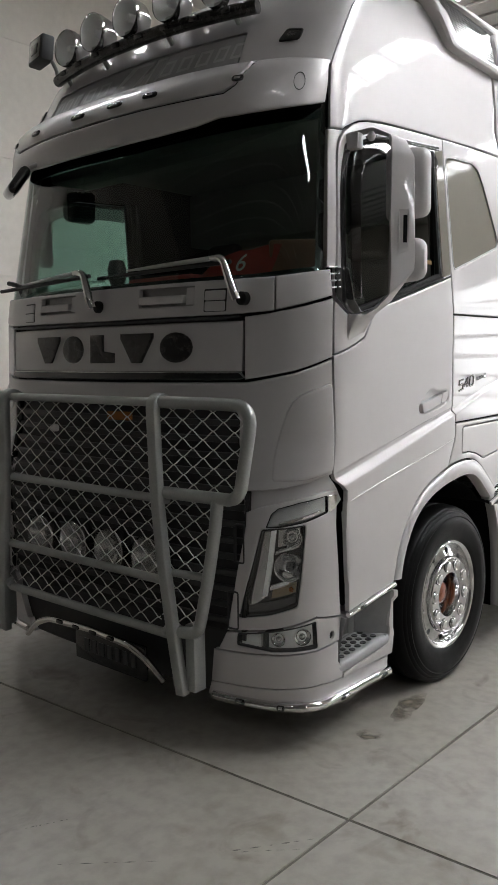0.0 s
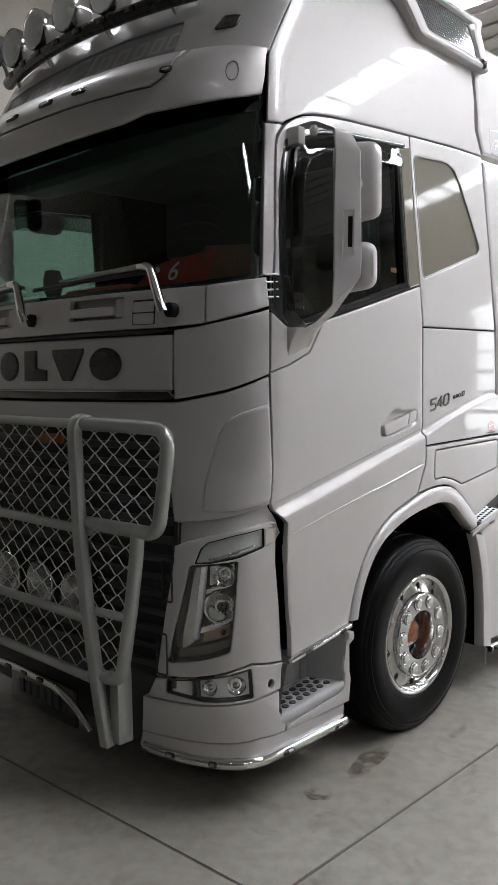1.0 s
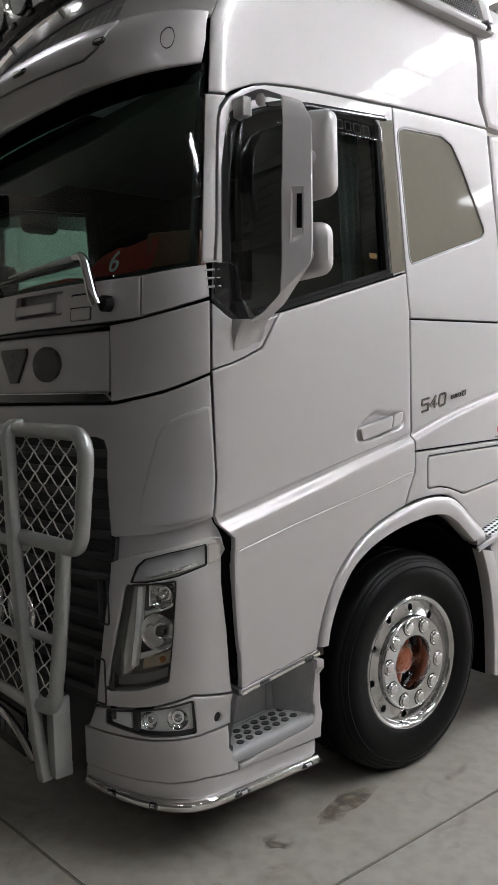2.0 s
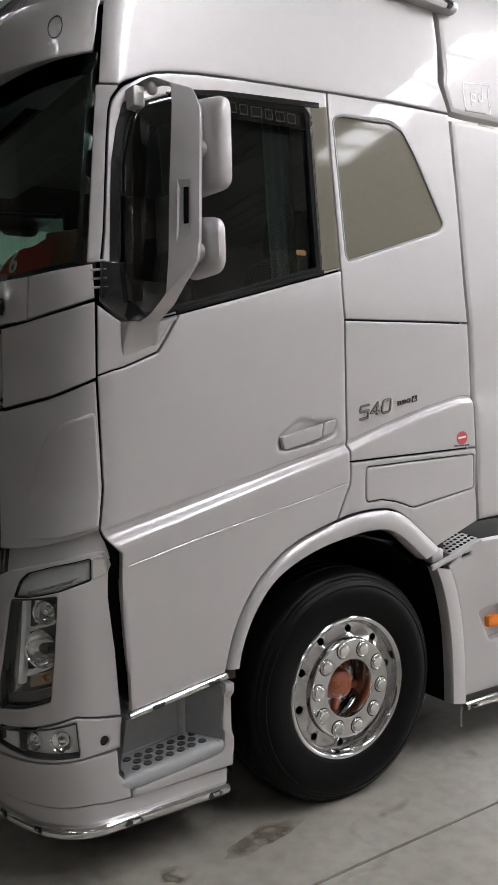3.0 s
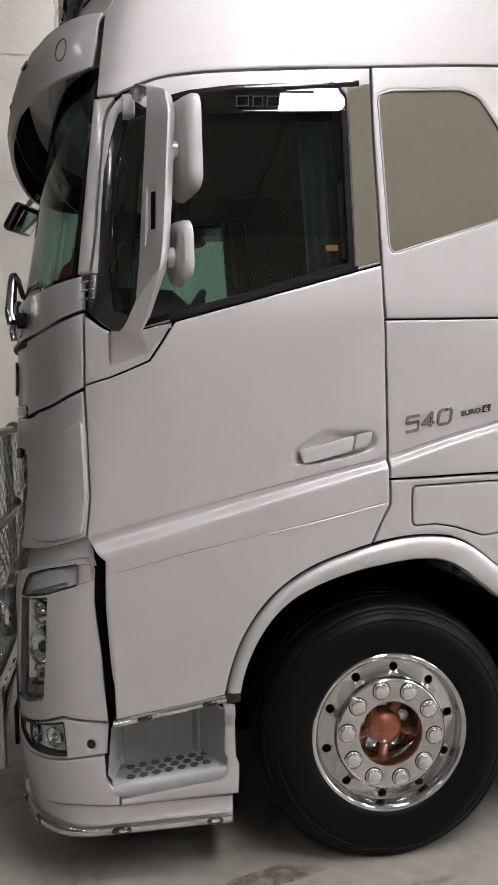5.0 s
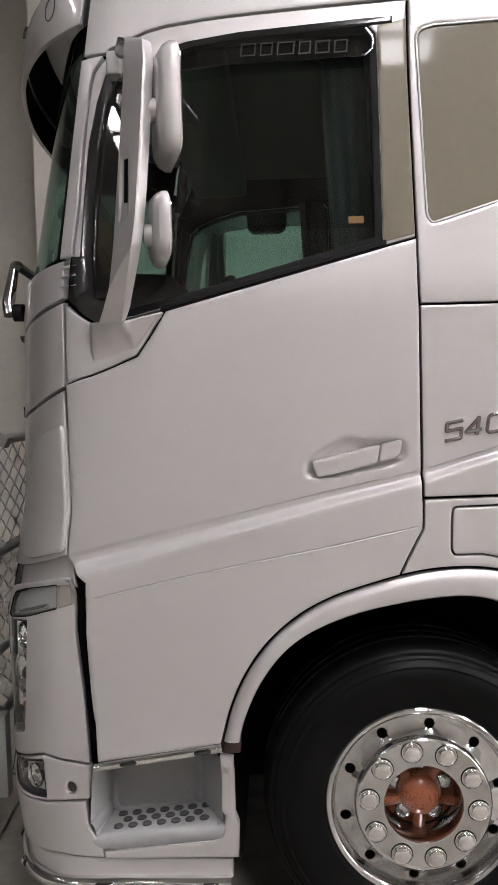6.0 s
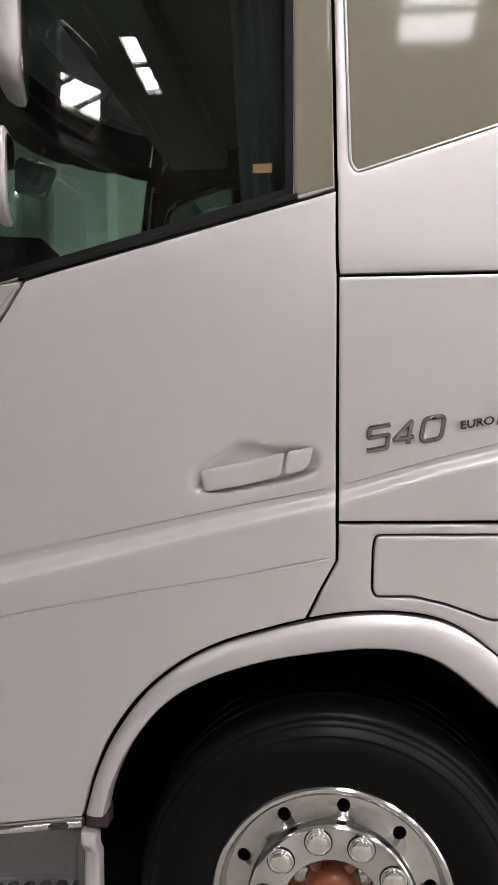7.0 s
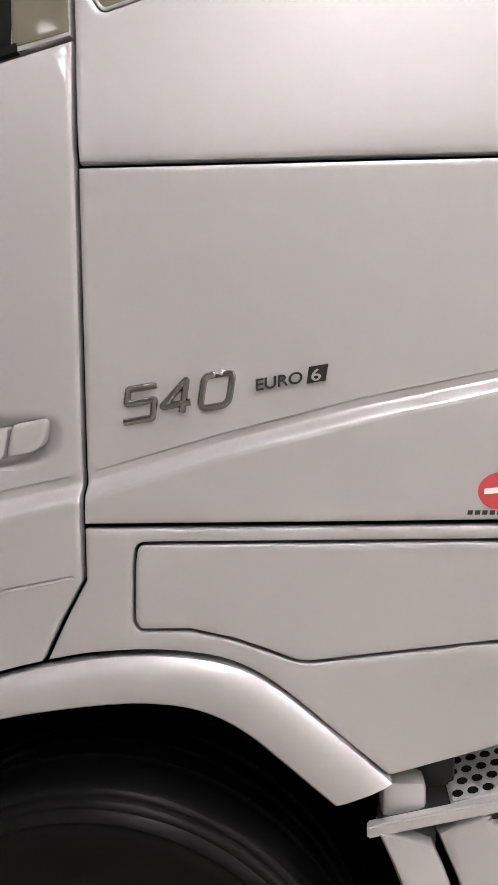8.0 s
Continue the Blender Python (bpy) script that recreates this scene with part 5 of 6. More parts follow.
for o, p in zip(near_far("tread", tread_bm, STEPGREY, truck), steps):
    o.parent = p
first = None
for r in range(3):
    for c in range(7 - r % 2):
        x, y = 0.405 + c * 0.046 + 0.023 * (r % 2), 0.048 + r * 0.040
        z = tread_z(x) + 0.002
        for side in (0, 1):
            yy = y if not side else 2 * CY - y
            if first is None:
                bm = bmesh.new()
                lathe(bm, [(0.0, 0.000), (0.008, 0.000), (0.0125, 0.003), (0.0155, 0.002), (0.0175, -0.012)], 10, (0, 0, 0), "z")
                first = part("stud", bm, STUD, steps[0])
                first.matrix_basis = pose(x, yy, z)
            else:
                again(first, pose(x, yy, z), steps[side])


def sill_bar():
    pts = [outer(at_x(x, z), z, depth=-0.002) for x, z in ((0.352, 0.622), (0.40, 0.629), (0.55, 0.651), (0.70, 0.673), (0.75, 0.680))]
    return tube(bmesh.new(), pts, 0.013, 10)


def sill_lamp(x):
    z = 0.622 + 0.146 * (x - 0.352)
    p, q = outer(at_x(x - 0.028, z), z - 0.004, depth=-0.010), outer(at_x(x + 0.028, z), z + 0.004, depth=-0.010)
    return tube(bmesh.new(), [p, p.lerp(q, 0.15), p.lerp(q, 0.85), q], [0.004, 0.009, 0.009, 0.004], 8)


sills = near_far("sill_bar", sill_bar, CHROME, truck, "chrome bar under the door with small lamps")
for x in (0.46, 0.69):
    for o, s in zip(near_far("sill_lamp", lambda: sill_lamp(x), GLOSSBLACK, truck), sills):
        o.parent = s


# wheel arch
def arch_bm():
    bm = bmesh.new()
    rows = []
    for (xo, zo), (xi, zi) in zip(OUT, IN):
        row = []
        for t, y in ((0.0, 0.004), (0.0, -0.026), (0.10, -0.034), (0.35, -0.041), (0.75, -0.043), (0.93, -0.040), (1.0, -0.030), (1.02, -0.01), (1.02, 0.016)):
            row.append(bm.verts.new((xo + (xi - xo) * t, y, zo + (zi - zo) * t)))
        rows.append(row)
    for A, B in zip(rows, rows[1:]):
        for k in range(len(A) - 1):
            bm.faces.new((A[k], A[k + 1], B[k + 1], B[k]))
    for r in (rows[0], rows[-1]):
        bm.faces.new(r)
    bmesh.ops.recalc_face_normals(bm, faces=bm.faces)
    return bm


near_far("wheel_arch", arch_bm, PAINT, truck)


near_far("arch_foot", lambda: box(bmesh.new(), 0.748, -0.008, 0.652, 0.806, 0.05, 0.700, 0.006), RUST, truck, "brown rubber block under the wheel arch")


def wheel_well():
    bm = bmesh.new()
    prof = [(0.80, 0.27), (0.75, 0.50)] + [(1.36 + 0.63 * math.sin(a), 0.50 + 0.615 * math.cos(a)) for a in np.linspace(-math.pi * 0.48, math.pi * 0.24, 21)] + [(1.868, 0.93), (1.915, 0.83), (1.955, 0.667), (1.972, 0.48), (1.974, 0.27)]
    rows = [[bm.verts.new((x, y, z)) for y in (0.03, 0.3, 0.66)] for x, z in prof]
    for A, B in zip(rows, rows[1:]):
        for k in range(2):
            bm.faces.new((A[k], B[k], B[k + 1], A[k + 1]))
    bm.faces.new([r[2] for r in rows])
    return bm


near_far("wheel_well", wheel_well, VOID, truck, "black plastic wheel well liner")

# wheels
WX, WZ = 1.367, 0.484


def tyre_bm():
    prof = [(0.292, 0.022), (0.300, -0.002), (0.312, -0.010), (0.330, -0.012), (0.360, -0.020), (0.395, -0.0225), (0.425, -0.019), (0.428, -0.0165), (0.432, -0.0165), (0.435, -0.018),
            (0.450, -0.010), (0.453, -0.006), (0.459, -0.005), (0.466, 0.003), (0.469, 0.009), (0.474, 0.010), (0.481, 0.018), (0.487, 0.030), (0.491, 0.045)]
    for y in (0.10, 0.165, 0.23):
        prof += [(0.496, y - 0.011), (0.484, y - 0.008), (0.484, y + 0.008), (0.496, y + 0.011)]
    prof += [(0.491, 0.285), (0.480, 0.31), (0.44, 0.335), (0.36, 0.335), (0.30, 0.32), (0.292, 0.30)]
    bm = bmesh.new()
    lathe(bm, prof, 96, (WX, 0, WZ))
    for v in bm.verts:
        if v.co.z < 0.0:
            v.co.z = 0.0
    bmesh.ops.recalc_face_normals(bm, faces=bm.faces)
    return bm


def rim_bm():
    bm = bmesh.new()
    lathe(bm, [(0.288, 0.03), (0.297, 0.012), (0.302, 0.002), (0.302, -0.004), (0.297, -0.008), (0.289, -0.006), (0.281, 0.0), (0.277, 0.012), (0.274, 0.026), (0.270, 0.032)], 96, (WX, 0, WZ))
    # dish ring with round holes, sector by sector
    def dish(a, r, depth=0.0):
        h = float(np.interp(r, (0.212, 0.218, 0.228, 0.245, 0.262, 0.270), (0.016, 0.024, 0.028, 0.030, 0.032, 0.033))) + depth
        q = a / 0.235
        return Vector((WX + r * math.sin(q), h, WZ + r * math.cos(q)))
    for k in range(10):
        c = (k + 0.18) * 2 * math.pi / 10 * 0.235
        w = math.pi / 10 * 0.235
        n = 8
        loop = [(c - w + 2 * w * i / n, 0.212) for i in range(n + 1)] + [(c + w - 2 * w * i / n, 0.270) for i in range(n + 1)]
        hole = [(c + 0.0160 * math.cos(q), 0.243 + 0.0170 * math.sin(q)) for q in np.linspace(0, 2 * math.pi, 17)[:-1]]
        sheet(loop, [hole], skin=dish, step=0.02, edge=0, thick=0.0, bm=bm)
    lathe(bm, [(0.212, 0.016), (0.2115, -0.006), (0.209, -0.012), (0.204, -0.0150), (0.199, -0.0130), (0.195, -0.0115), (0.128, -0.0115), (0.123, -0.010), (0.120, -0.004), (0.118, 0.09)], 96, (WX, 0, WZ))
    bmesh.ops.recalc_face_normals(bm, faces=bm.faces)
    return bm


def barrel_bm():
    return lathe(bmesh.new(), [(0.278, 0.03), (0.27, 0.12), (0.262, 0.28), (0.10, 0.28)], 48, (WX, 0, WZ))


def hub_bm():
    bm = bmesh.new()
    lathe(bm, [(0.118, 0.105), (0.105, 0.100), (0.072, 0.094), (0.066, 0.065), (0.062, 0.050), (0.052, 0.036), (0.03, 0.028), (0.0, 0.025)], 40, (WX, 0, WZ))
    for k in range(5):
        a = 2 * math.pi * (k + 0.5) / 5
        d = Vector((math.sin(a), 0, math.cos(a)))
        c = Vector((WX, 0, WZ))
        tube(bm, [c + d * 0.05 + Vector((0, 0.072, 0)), c + d * 0.085 + Vector((0, 0.082, 0)), c + d * 0.112 + Vector((0, 0.095, 0))], [0.015, 0.017, 0.02], 10)
    return bm


wheels = near_far("wheel", rim_bm, ALLOY, truck, "polished alloy front wheel with chrome nut caps")
for group in (near_far("tyre", tyre_bm, TYRE, truck, "black truck tyre"), near_far("barrel", barrel_bm, BLACK, truck), near_far("hub", hub_bm, ORANGE, truck, "orange painted hub")):
    for o, w in zip(group, wheels):
        o.parent = w


def hub_pad(k):
    a = 2 * math.pi * k / 5
    bm = bmesh.new()
    lathe(bm, [(0.0, -0.012), (0.018, -0.011), (0.026, -0.004), (0.028, 0.012)], 16, (WX + 0.083 * math.sin(a), 0.090, WZ + 0.083 * math.cos(a)))
    return bm


for k in range(5):
    for o, w in zip(near_far("hub_bolt_cover", lambda: hub_pad(k), ALLOY, truck), wheels):
        o.parent = w


def nut_bm():
    bm = bmesh.new()
    lathe(bm, [(0.0, -0.0215), (0.012, -0.0212), (0.0185, -0.0195), (0.0222, -0.0165), (0.0236, -0.011), (0.0238, -0.004), (0.0265, -0.0045), (0.0285, -0.0065), (0.0305, -0.006), (0.0312, 0.0)], 28)
    bmesh.ops.scale(bm, vec=(1.03, 0.7, 1.03), verts=bm.verts)
    return bm


nut = part("nut_cap", nut_bm(), CHROME, wheels[0])
for k in range(10):
    a = 2 * math.pi * (k + 0.68) / 10
    x, z = WX + 0.170 * math.sin(a), WZ + 0.170 * math.cos(a)
    if k == 0:
        nut.matrix_basis = pose(x, -0.0115, z)
    else:
        again(nut, pose(x, -0.0115, z), wheels[0])
    again(nut, pose(x, 2 * CY + 0.0115, z, 0, 0, 180), wheels[1])
# added thin ring that draws the dark outline round each nut cap
ring = part("nut_outline", lathe(bmesh.new(), [(0.0315, -0.0012), (0.0345, -0.0010), (0.0350, 0.0)], 24), RUBBER, wheels[0])
for k in range(10):
    a = 2 * math.pi * (k + 0.68) / 10
    x, z = WX + 0.170 * math.sin(a), WZ + 0.170 * math.cos(a)
    if k == 0:
        ring.matrix_basis = pose(x, -0.0115, z)
    else:
        again(ring, pose(x, -0.0115, z), wheels[0])
    again(ring, pose(x, 2 * CY + 0.0115, z, 0, 0, 180), wheels[1])


# ---- bull bar ----
BX = -0.175


def bpts(pts, x=BX):
    return [(x, y, z) for y, z in pts]


def mirrored(pts):
    return [(x, 2 * CY - y, z) for x, y, z in pts]


def wide_bar(pts, wx, wy):
    """A bar of rounded oblong section along points."""
    bm = bmesh.new()
    pts = [Vector(p) for p in pts]
    rows = []
    for i, p in enumerate(pts):
        d = (pts[min(i + 1, len(pts) - 1)] - pts[max(i - 1, 0)]).normalized()
        s = Vector((0, 1, 0))
        w = d.cross(s).normalized()
        s = w.cross(d)
        row = []
        for k in range(16):
            q = 2 * math.pi * k / 16
            c, n = math.cos(q), math.sin(q)
            row.append(bm.verts.new(p + s * wy * math.copysign(abs(c) ** 0.32, c) + w * wx * math.copysign(abs(n) ** 0.32, n)))
        rows.append(row)
    for A, B in zip(rows, rows[1:]):
        for k in range(16):
            bm.faces.new((A[k], A[(k + 1) % 16], B[(k + 1) % 16], B[k]))
    bm.faces.new(rows[0][::-1]), bm.faces.new(rows[-1])
    bmesh.ops.recalc_face_normals(bm, faces=bm.faces)
    return bm


bull = part("bull_bar", tube(bmesh.new(), bpts([(0.60, 1.607), (1.90, 1.607)]), 0.021, 14), STEELTUBE, truck, "grey tubular steel bull bar with wire mesh infill")
POST = arc([(-0.10, 0.655, 1.60), (-0.17, 0.655, 1.635), (-0.205, 0.65, 1.60), (-0.205, 0.635, 1.18), (-0.205, 0.60, 0.87), (-0.19, 0.545, 0.45), (-0.175, 0.525, 0.27)], 0.05, 3)
RING = arc(bpts([(0.63, 1.198), (0.30, 1.203), (0.160, 1.205), (0.078, 1.608), (0.30, 1.609), (0.63, 1.609)]), 0.12, 10)
LOWER = arc(bpts([(0.285, 1.205), (0.30, 1.08), (0.345, 0.86), (0.415, 0.575), (0.62, 0.553)]), 0.06, 5)
for way in (0, 1):
    f = mirrored if way else (lambda q: q)
    part("post", wide_bar(f([tuple(p) for p in POST]), 0.022, 0.029), STEELTUBE, bull)
    part("tube", tube(bmesh.new(), f([tuple(p) for p in RING]), 0.028, 14), STEELTUBE, bull)
    part("tube", tube(bmesh.new(), f([tuple(p) for p in LOWER]), 0.028, 14), STEELTUBE, bull)
    part("tube", tube(bmesh.new(), f(bpts([(0.345, 0.845), (0.60, 0.83)])), 0.018, 10), STEELTUBE, bull)
    bm = bmesh.new()
    box(bm, -0.165, 0.455, 0.285, -0.09, 0.515, 0.60, 0.008)
    part("bracket", bm if not way else swap_side(bm), STEELTUBE, bull)
for zz, r in ((1.165, 0.021), (0.785, 0.021), (0.535, 0.022)):
    part("tube", tube(bmesh.new(), bpts([(0.60, zz), (1.90, zz)]), r, 12), STEELTUBE, bull)

WIDE, HIGH = 0.124, 0.0405


def wire(k, x0, region):
    """The lengths of one zigzag wire of the mesh, cut off at the frame."""
    runs, cur = [], []
    z0 = 0.54 + k * HIGH
    n = 8
    for i in range(int(2.4 / WIDE * n)):
        y = 0.06 + i * WIDE / n
        ph = ((i / n) + (0.5 if k % 2 else 0.0)) % 1.0
        tri = 1 - 4 * abs(ph - 0.5)
        wob = math.sin(tri * math.pi / 2) * 0.35 + tri * 0.65
        p = (y, z0 + wob * HIGH * 0.53)
        if inside(p, region):
            cur.append((x0 + 0.003 * math.sin(i * math.pi / n * 2 + k * 3), *p))
        else:
            if len(cur) > 1:
                runs.append(cur)
            cur = []
    if len(cur) > 1:
        runs.append(cur)
    return runs


MIDDLE = [(0.66, 0.545), (1.84, 0.545), (1.84, 1.60), (0.66, 1.60)]
RIGHT = [(0.66, 0.555), (0.43, 0.58), (0.35, 0.86), (0.30, 1.08), (0.29, 1.20), (0.17, 1.21), (0.135, 1.35), (0.09, 1.59), (0.66, 1.60)]
LEFT = [(2 * CY - y, z) for y, z in RIGHT]
for region in (MIDDLE, RIGHT, LEFT):
    for k in range(28):
        for length in wire(k, -0.172, region):
            if len(length) > 3:
                part("wire", tube(bmesh.new(), length, 0.0029, 5), WIRE, bull, sharp=180)

# grille behind the bars
grille = part("grille", sheet(both([(0, 0.50), (0.36, 0.50), (0.44, 1.10), (0.465, 1.20), (0.475, 1.53), (0.45, 1.585), (0, 1.59)]), depth=0.045, step=0.08, edge=0.004, thick=0.01), BLACK, truck, "black slatted radiator grille")
for k in range(13):
    zz = 0.58 + k * 0.076
    umax = float(np.interp(zz, (0.5, 1.1, 1.2, 1.53), (0.35, 0.43, 0.45, 0.455)))
    part("slat", sheet(both([(0, zz), (umax * 0.6, zz), (umax, zz), (umax, zz + 0.03), (umax * 0.6, zz + 0.03), (0, zz + 0.03)]), depth=0.022, step=0.1, edge=0.006, thick=0.014), SLAT, grille)


def grille_rim():
    o = [(0.42, 0.52), (0.452, 1.10), (0.470, 1.20), (0.478, 1.52), (0.462, 1.572)]
    return sheet(front_loop(o + [(u - 0.022, zz - (0.01 if zz > 1.55 else 0)) for u, zz in reversed(o)]), depth=0.006, step=0.05, edge=0.006, thick=0.03)


for o in near_far("grille_rim", grille_rim, GLOSSBLACK, truck):
    o.parent = grille


def vent_ring(u0, u1, z0, z1):
    lp = rounded(front_loop([(u0, z0), (u1, z0), (u1, z1), (u0, z1)]), 0.015)
    return sheet(lp, [inset(lp, 0.008)], depth=-0.004, step=0.05, edge=0.002, thick=0.02)


for group in (near_far("vent_ring", lambda: vent_ring(0.375, 0.425, 0.88, 1.06), GREYPLASTIC, truck), near_far("vent_ring", lambda: vent_ring(0.345, 0.395, 0.57, 0.75), GREYPLASTIC, truck)):
    for o in group:
        o.parent = grille
bm = bmesh.new()
box(bm, -0.055, 0.99, 1.50, -0.03, 1.16, 1.545, 0.006)
part("grille_lamp", bm, BROWNLENS, grille, "amber grille lamp")
bm = bmesh.new()
lathe(bm, [(0, -0.02), (0.014, -0.018), (0.02, 0), (0.02, 0.02)], 14, (-0.05, 1.62, 1.435), "x")
part("grille_button", bm, WHITE, grille)


# round driving lamps
def driving_lamp(name, x, y, z, r, parent, label):
    bm = bmesh.new()
    lathe(bm, [(r, -0.045), (r * 1.03, -0.035), (r * 1.03, -0.012), (r * 0.98, 0.0), (r * 0.9, 0.05), (r * 0.6, 0.09), (0, 0.10)], 32, (x, y, z), "x")
    lamp = part(name, bm, CHROME, parent, label)
    bm = bmesh.new()
    lathe(bm, [(r * 0.99, -0.038), (r * 0.8, 0.0), (r * 0.5, 0.03), (r * 0.25, 0.04), (r * 0.22, -0.01), (r * 0.14, -0.02), (0, -0.02)], 32, (x, y, z), "x")
    part("reflector", bm, LAMPBRIGHT, lamp)
    bm = bmesh.new()
    lathe(bm, [(r * 0.99, -0.043), (r * 0.7, -0.060), (r * 0.35, -0.068), (0, -0.07)], 32, (x, y, z), "x")
    part("lens", bm, LENS, lamp)
    return lamp


for dy in (-0.435, -0.145, 0.145, 0.435):
    bm = bmesh.new()
    lathe(bm, [(0.112, -0.035), (0.115, -0.03), (0.115, 0.0), (0.10, 0.05), (0.0, 0.06)], 28, (-0.09, CY + dy, 0.845), "x")
    lamp = part("driving_lamp", bm, CHROME, truck, "round clear driving lamp behind the mesh")
    bm = bmesh.new()
    lathe(bm, [(0.108, -0.03), (0.085, -0.005), (0.05, 0.02), (0.026, 0.03), (0.024, -0.01), (0, -0.015)], 28, (-0.09, CY + dy, 0.845), "x")
    part("reflector", bm, SATIN, lamp)
    bm = bmesh.new()
    lathe(bm, [(0.110, -0.036), (0.07, -0.05), (0, -0.056)], 28, (-0.09, CY + dy, 0.845), "x")
    part("lens", bm, LENS, lamp)

# lower middle of the bumper, number plate and chrome bow
part("bumper_middle", sheet(both([(0, 0.215), (0.27, 0.215), (0.34, 0.545), (0, 0.545)]), depth=0.04, step=0.08, edge=0.01, thick=0.03), GREYPLASTIC, truck)
bm = bmesh.new()
box(bm, -0.105, 0.86, 0.215, -0.085, 1.42, 0.395, 0.008)
plate_ob = part("number_plate", bm, GLOSSBLACK, truck, "dark number plate in a black holder")
for k in range(7):
    bm = bmesh.new()
    box(bm, -0.109, 0.93 + k * 0.062, 0.27, -0.104, 0.965 + k * 0.062, 0.34, 0.001, segments=1)
    part("plate_bar", bm, GREYPLASTIC, plate_ob)
part("chrome_bow", tube(bmesh.new(), arc([(-0.14, 0.69, 0.27), (-0.15, 0.80, 0.36), (-0.155, 0.92, 0.405), (-0.155, 1.25, 0.42), (-0.155, 1.58, 0.405), (-0.15, 1.70, 0.36), (-0.14, 1.81, 0.27)], 0.05), 0.017, 12), CHROME, truck, "chrome bow over the number plate")
for k in range(4):
    bm = bmesh.new()
    box(bm, -0.178, 1.02 + k * 0.14, 0.405, -0.160, 1.07 + k * 0.14, 0.425, 0.005)
    part("bow_lamp", bm, GLOSSBLACK, truck)
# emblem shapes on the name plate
EMBLEM = [("wedge", 1.80, 1.57), ("disc", 1.535, 1.36), ("block", 1.295, 1.11), ("wedge", 1.06, 0.84), ("disc", 0.795, 0.605)]


for kind, ya, yb in EMBLEM:
    z0, z1, cy, h = 1.783, 1.925, (ya + yb) / 2, (ya - yb) / 2
    if kind == "disc":
        loop = [(cy + h * math.cos(q), (z0 + z1) / 2 + (z1 - z0) / 2 * math.sin(q)) for q in np.linspace(0, 2 * math.pi, 25)[:-1]]
    elif kind == "wedge":
        loop = [(cy + h, z1), (cy + h, z1 - 0.025), (cy + h * 0.3, z0), (cy - h * 0.3, z0), (cy - h, z1 - 0.025), (cy - h, z1)]
    else:
        loop = [(cy + h, z1), (cy + h, z0), (cy - h, z0), (cy - h, z0 + 0.05), (cy - h * 0.1, z0 + 0.06), (cy - h * 0.1, z1)]
    lp = [(on_front(y, z, 0), z) for y, z in loop]
    part("emblem_shape", sheet(lp, depth=-0.008, step=0.04, edge=0.003, thick=0.008), DARKCHROME, plate)

# recesses in the cowl
def recess_bm(y0, y1, z0, z1, depth, thick, edge=0.003):
    lp = rounded([(on_front(y, z, 0), z) for y, z in ((y1, z0), (y0, z0), (y0, z1), (y1, z1))], 0.008)
    return sheet(lp, depth=depth, step=0.05, edge=edge, thick=thick)


for y0, y1 in GRIPS:
    grip = part("cowl_grip", sheet(cowl_loop(y0 - 0.01, y1 + 0.01, 2.036, 2.144), depth=0.03, step=0.05, edge=0, thick=0.003), GRIP, truck, "recessed grip in the cowl")
    part("grip_bar", recess_bm(y0 + 0.06, y1 - 0.004, 2.058, 2.098, -0.004, 0.02, 0.006), PAINT, grip)
    part("grip_end", recess_bm(y0 + 0.005, y0 + 0.055, 2.05, 2.13, 0.012, 0.012), PAINT, grip)
for y0, y1 in ((0.435, 0.54), (1.85, 1.955)):
    rim = part("cowl_flap", recess_bm(y0 - 0.006, y1 + 0.006, 2.012, 2.116, -0.001, 0.003, 0.001), BLACK, truck)
    part("flap", recess_bm(y0, y1, 2.015, 2.06, -0.004, 0.004), PAINT, rim)
    part("flap", recess_bm(y0, y1, 2.064, 2.108, -0.007, 0.006), PAINT, rim)

# wipers
for pivot_p, knee, tip in (((0.050, 0.346, 2.065), (0.028, 0.425, 2.245), (0.01, 1.05, 2.235)), ((-0.045, 1.235, 2.065), (-0.055, 1.32, 2.240), (0.03, 1.98, 2.225))):
    px, py, pz = pivot_p
    elbow = (knee[0], knee[1] + 0.07, knee[2] + 0.004)
    w = part("wiper", tube(bmesh.new(), arc([(px - 0.02, py, pz - 0.005), (px - 0.03, py + 0.01, pz + 0.03), knee, elbow], 0.03), [0.024] + [0.022] * 6 + [0.018] * 6 + [0.014], 12), CHROME, truck, "wiper with a bright metal arm")
    part("arm", tube(bmesh.new(), [elbow, tuple((Vector(elbow) * 0.4 + Vector(tip) * 0.6)), tip], [0.012, 0.010, 0.005], 8), STEELTUBE, w)
    mid = Vector(elbow) * 0.35 + Vector(tip) * 0.65
    part("blade", tube(bmesh.new(), [Vector(elbow) + Vector((0.02, -0.1, -0.02)), mid + Vector((0.0, 0, -0.02)), Vector(tip) + Vector((0.02, 0.25, -0.02))], 0.011, 6), BLACK, w)
    bm = bmesh.new()
    lathe(bm, [(0.030, 0.03), (0.030, -0.002), (0.022, -0.006), (0, -0.006)], 20, (px, py - 0.01, pz), "x")
    part("boot", bm, RUBBER, w)

# close-up mirror under the far end of the sun visor
bm = bmesh.new()
box(bm, -0.04, -0.12, -0.085, 0.02, 0.12, 0.085, 0.03, pose(-0.06, 1.85, 2.755, 0, 35, -25), segments=4)
fm = part("front_mirror", bm, GLOSSBLACK, truck, "small black close-up mirror under the sun visor")
bm = bmesh.new()
box(bm, 0.019, -0.085, -0.06, 0.024, 0.085, 0.06, 0.002, pose(-0.06, 1.85, 2.755, 0, 35, -25))
part("mirror_glass", bm, MIRROR, fm)
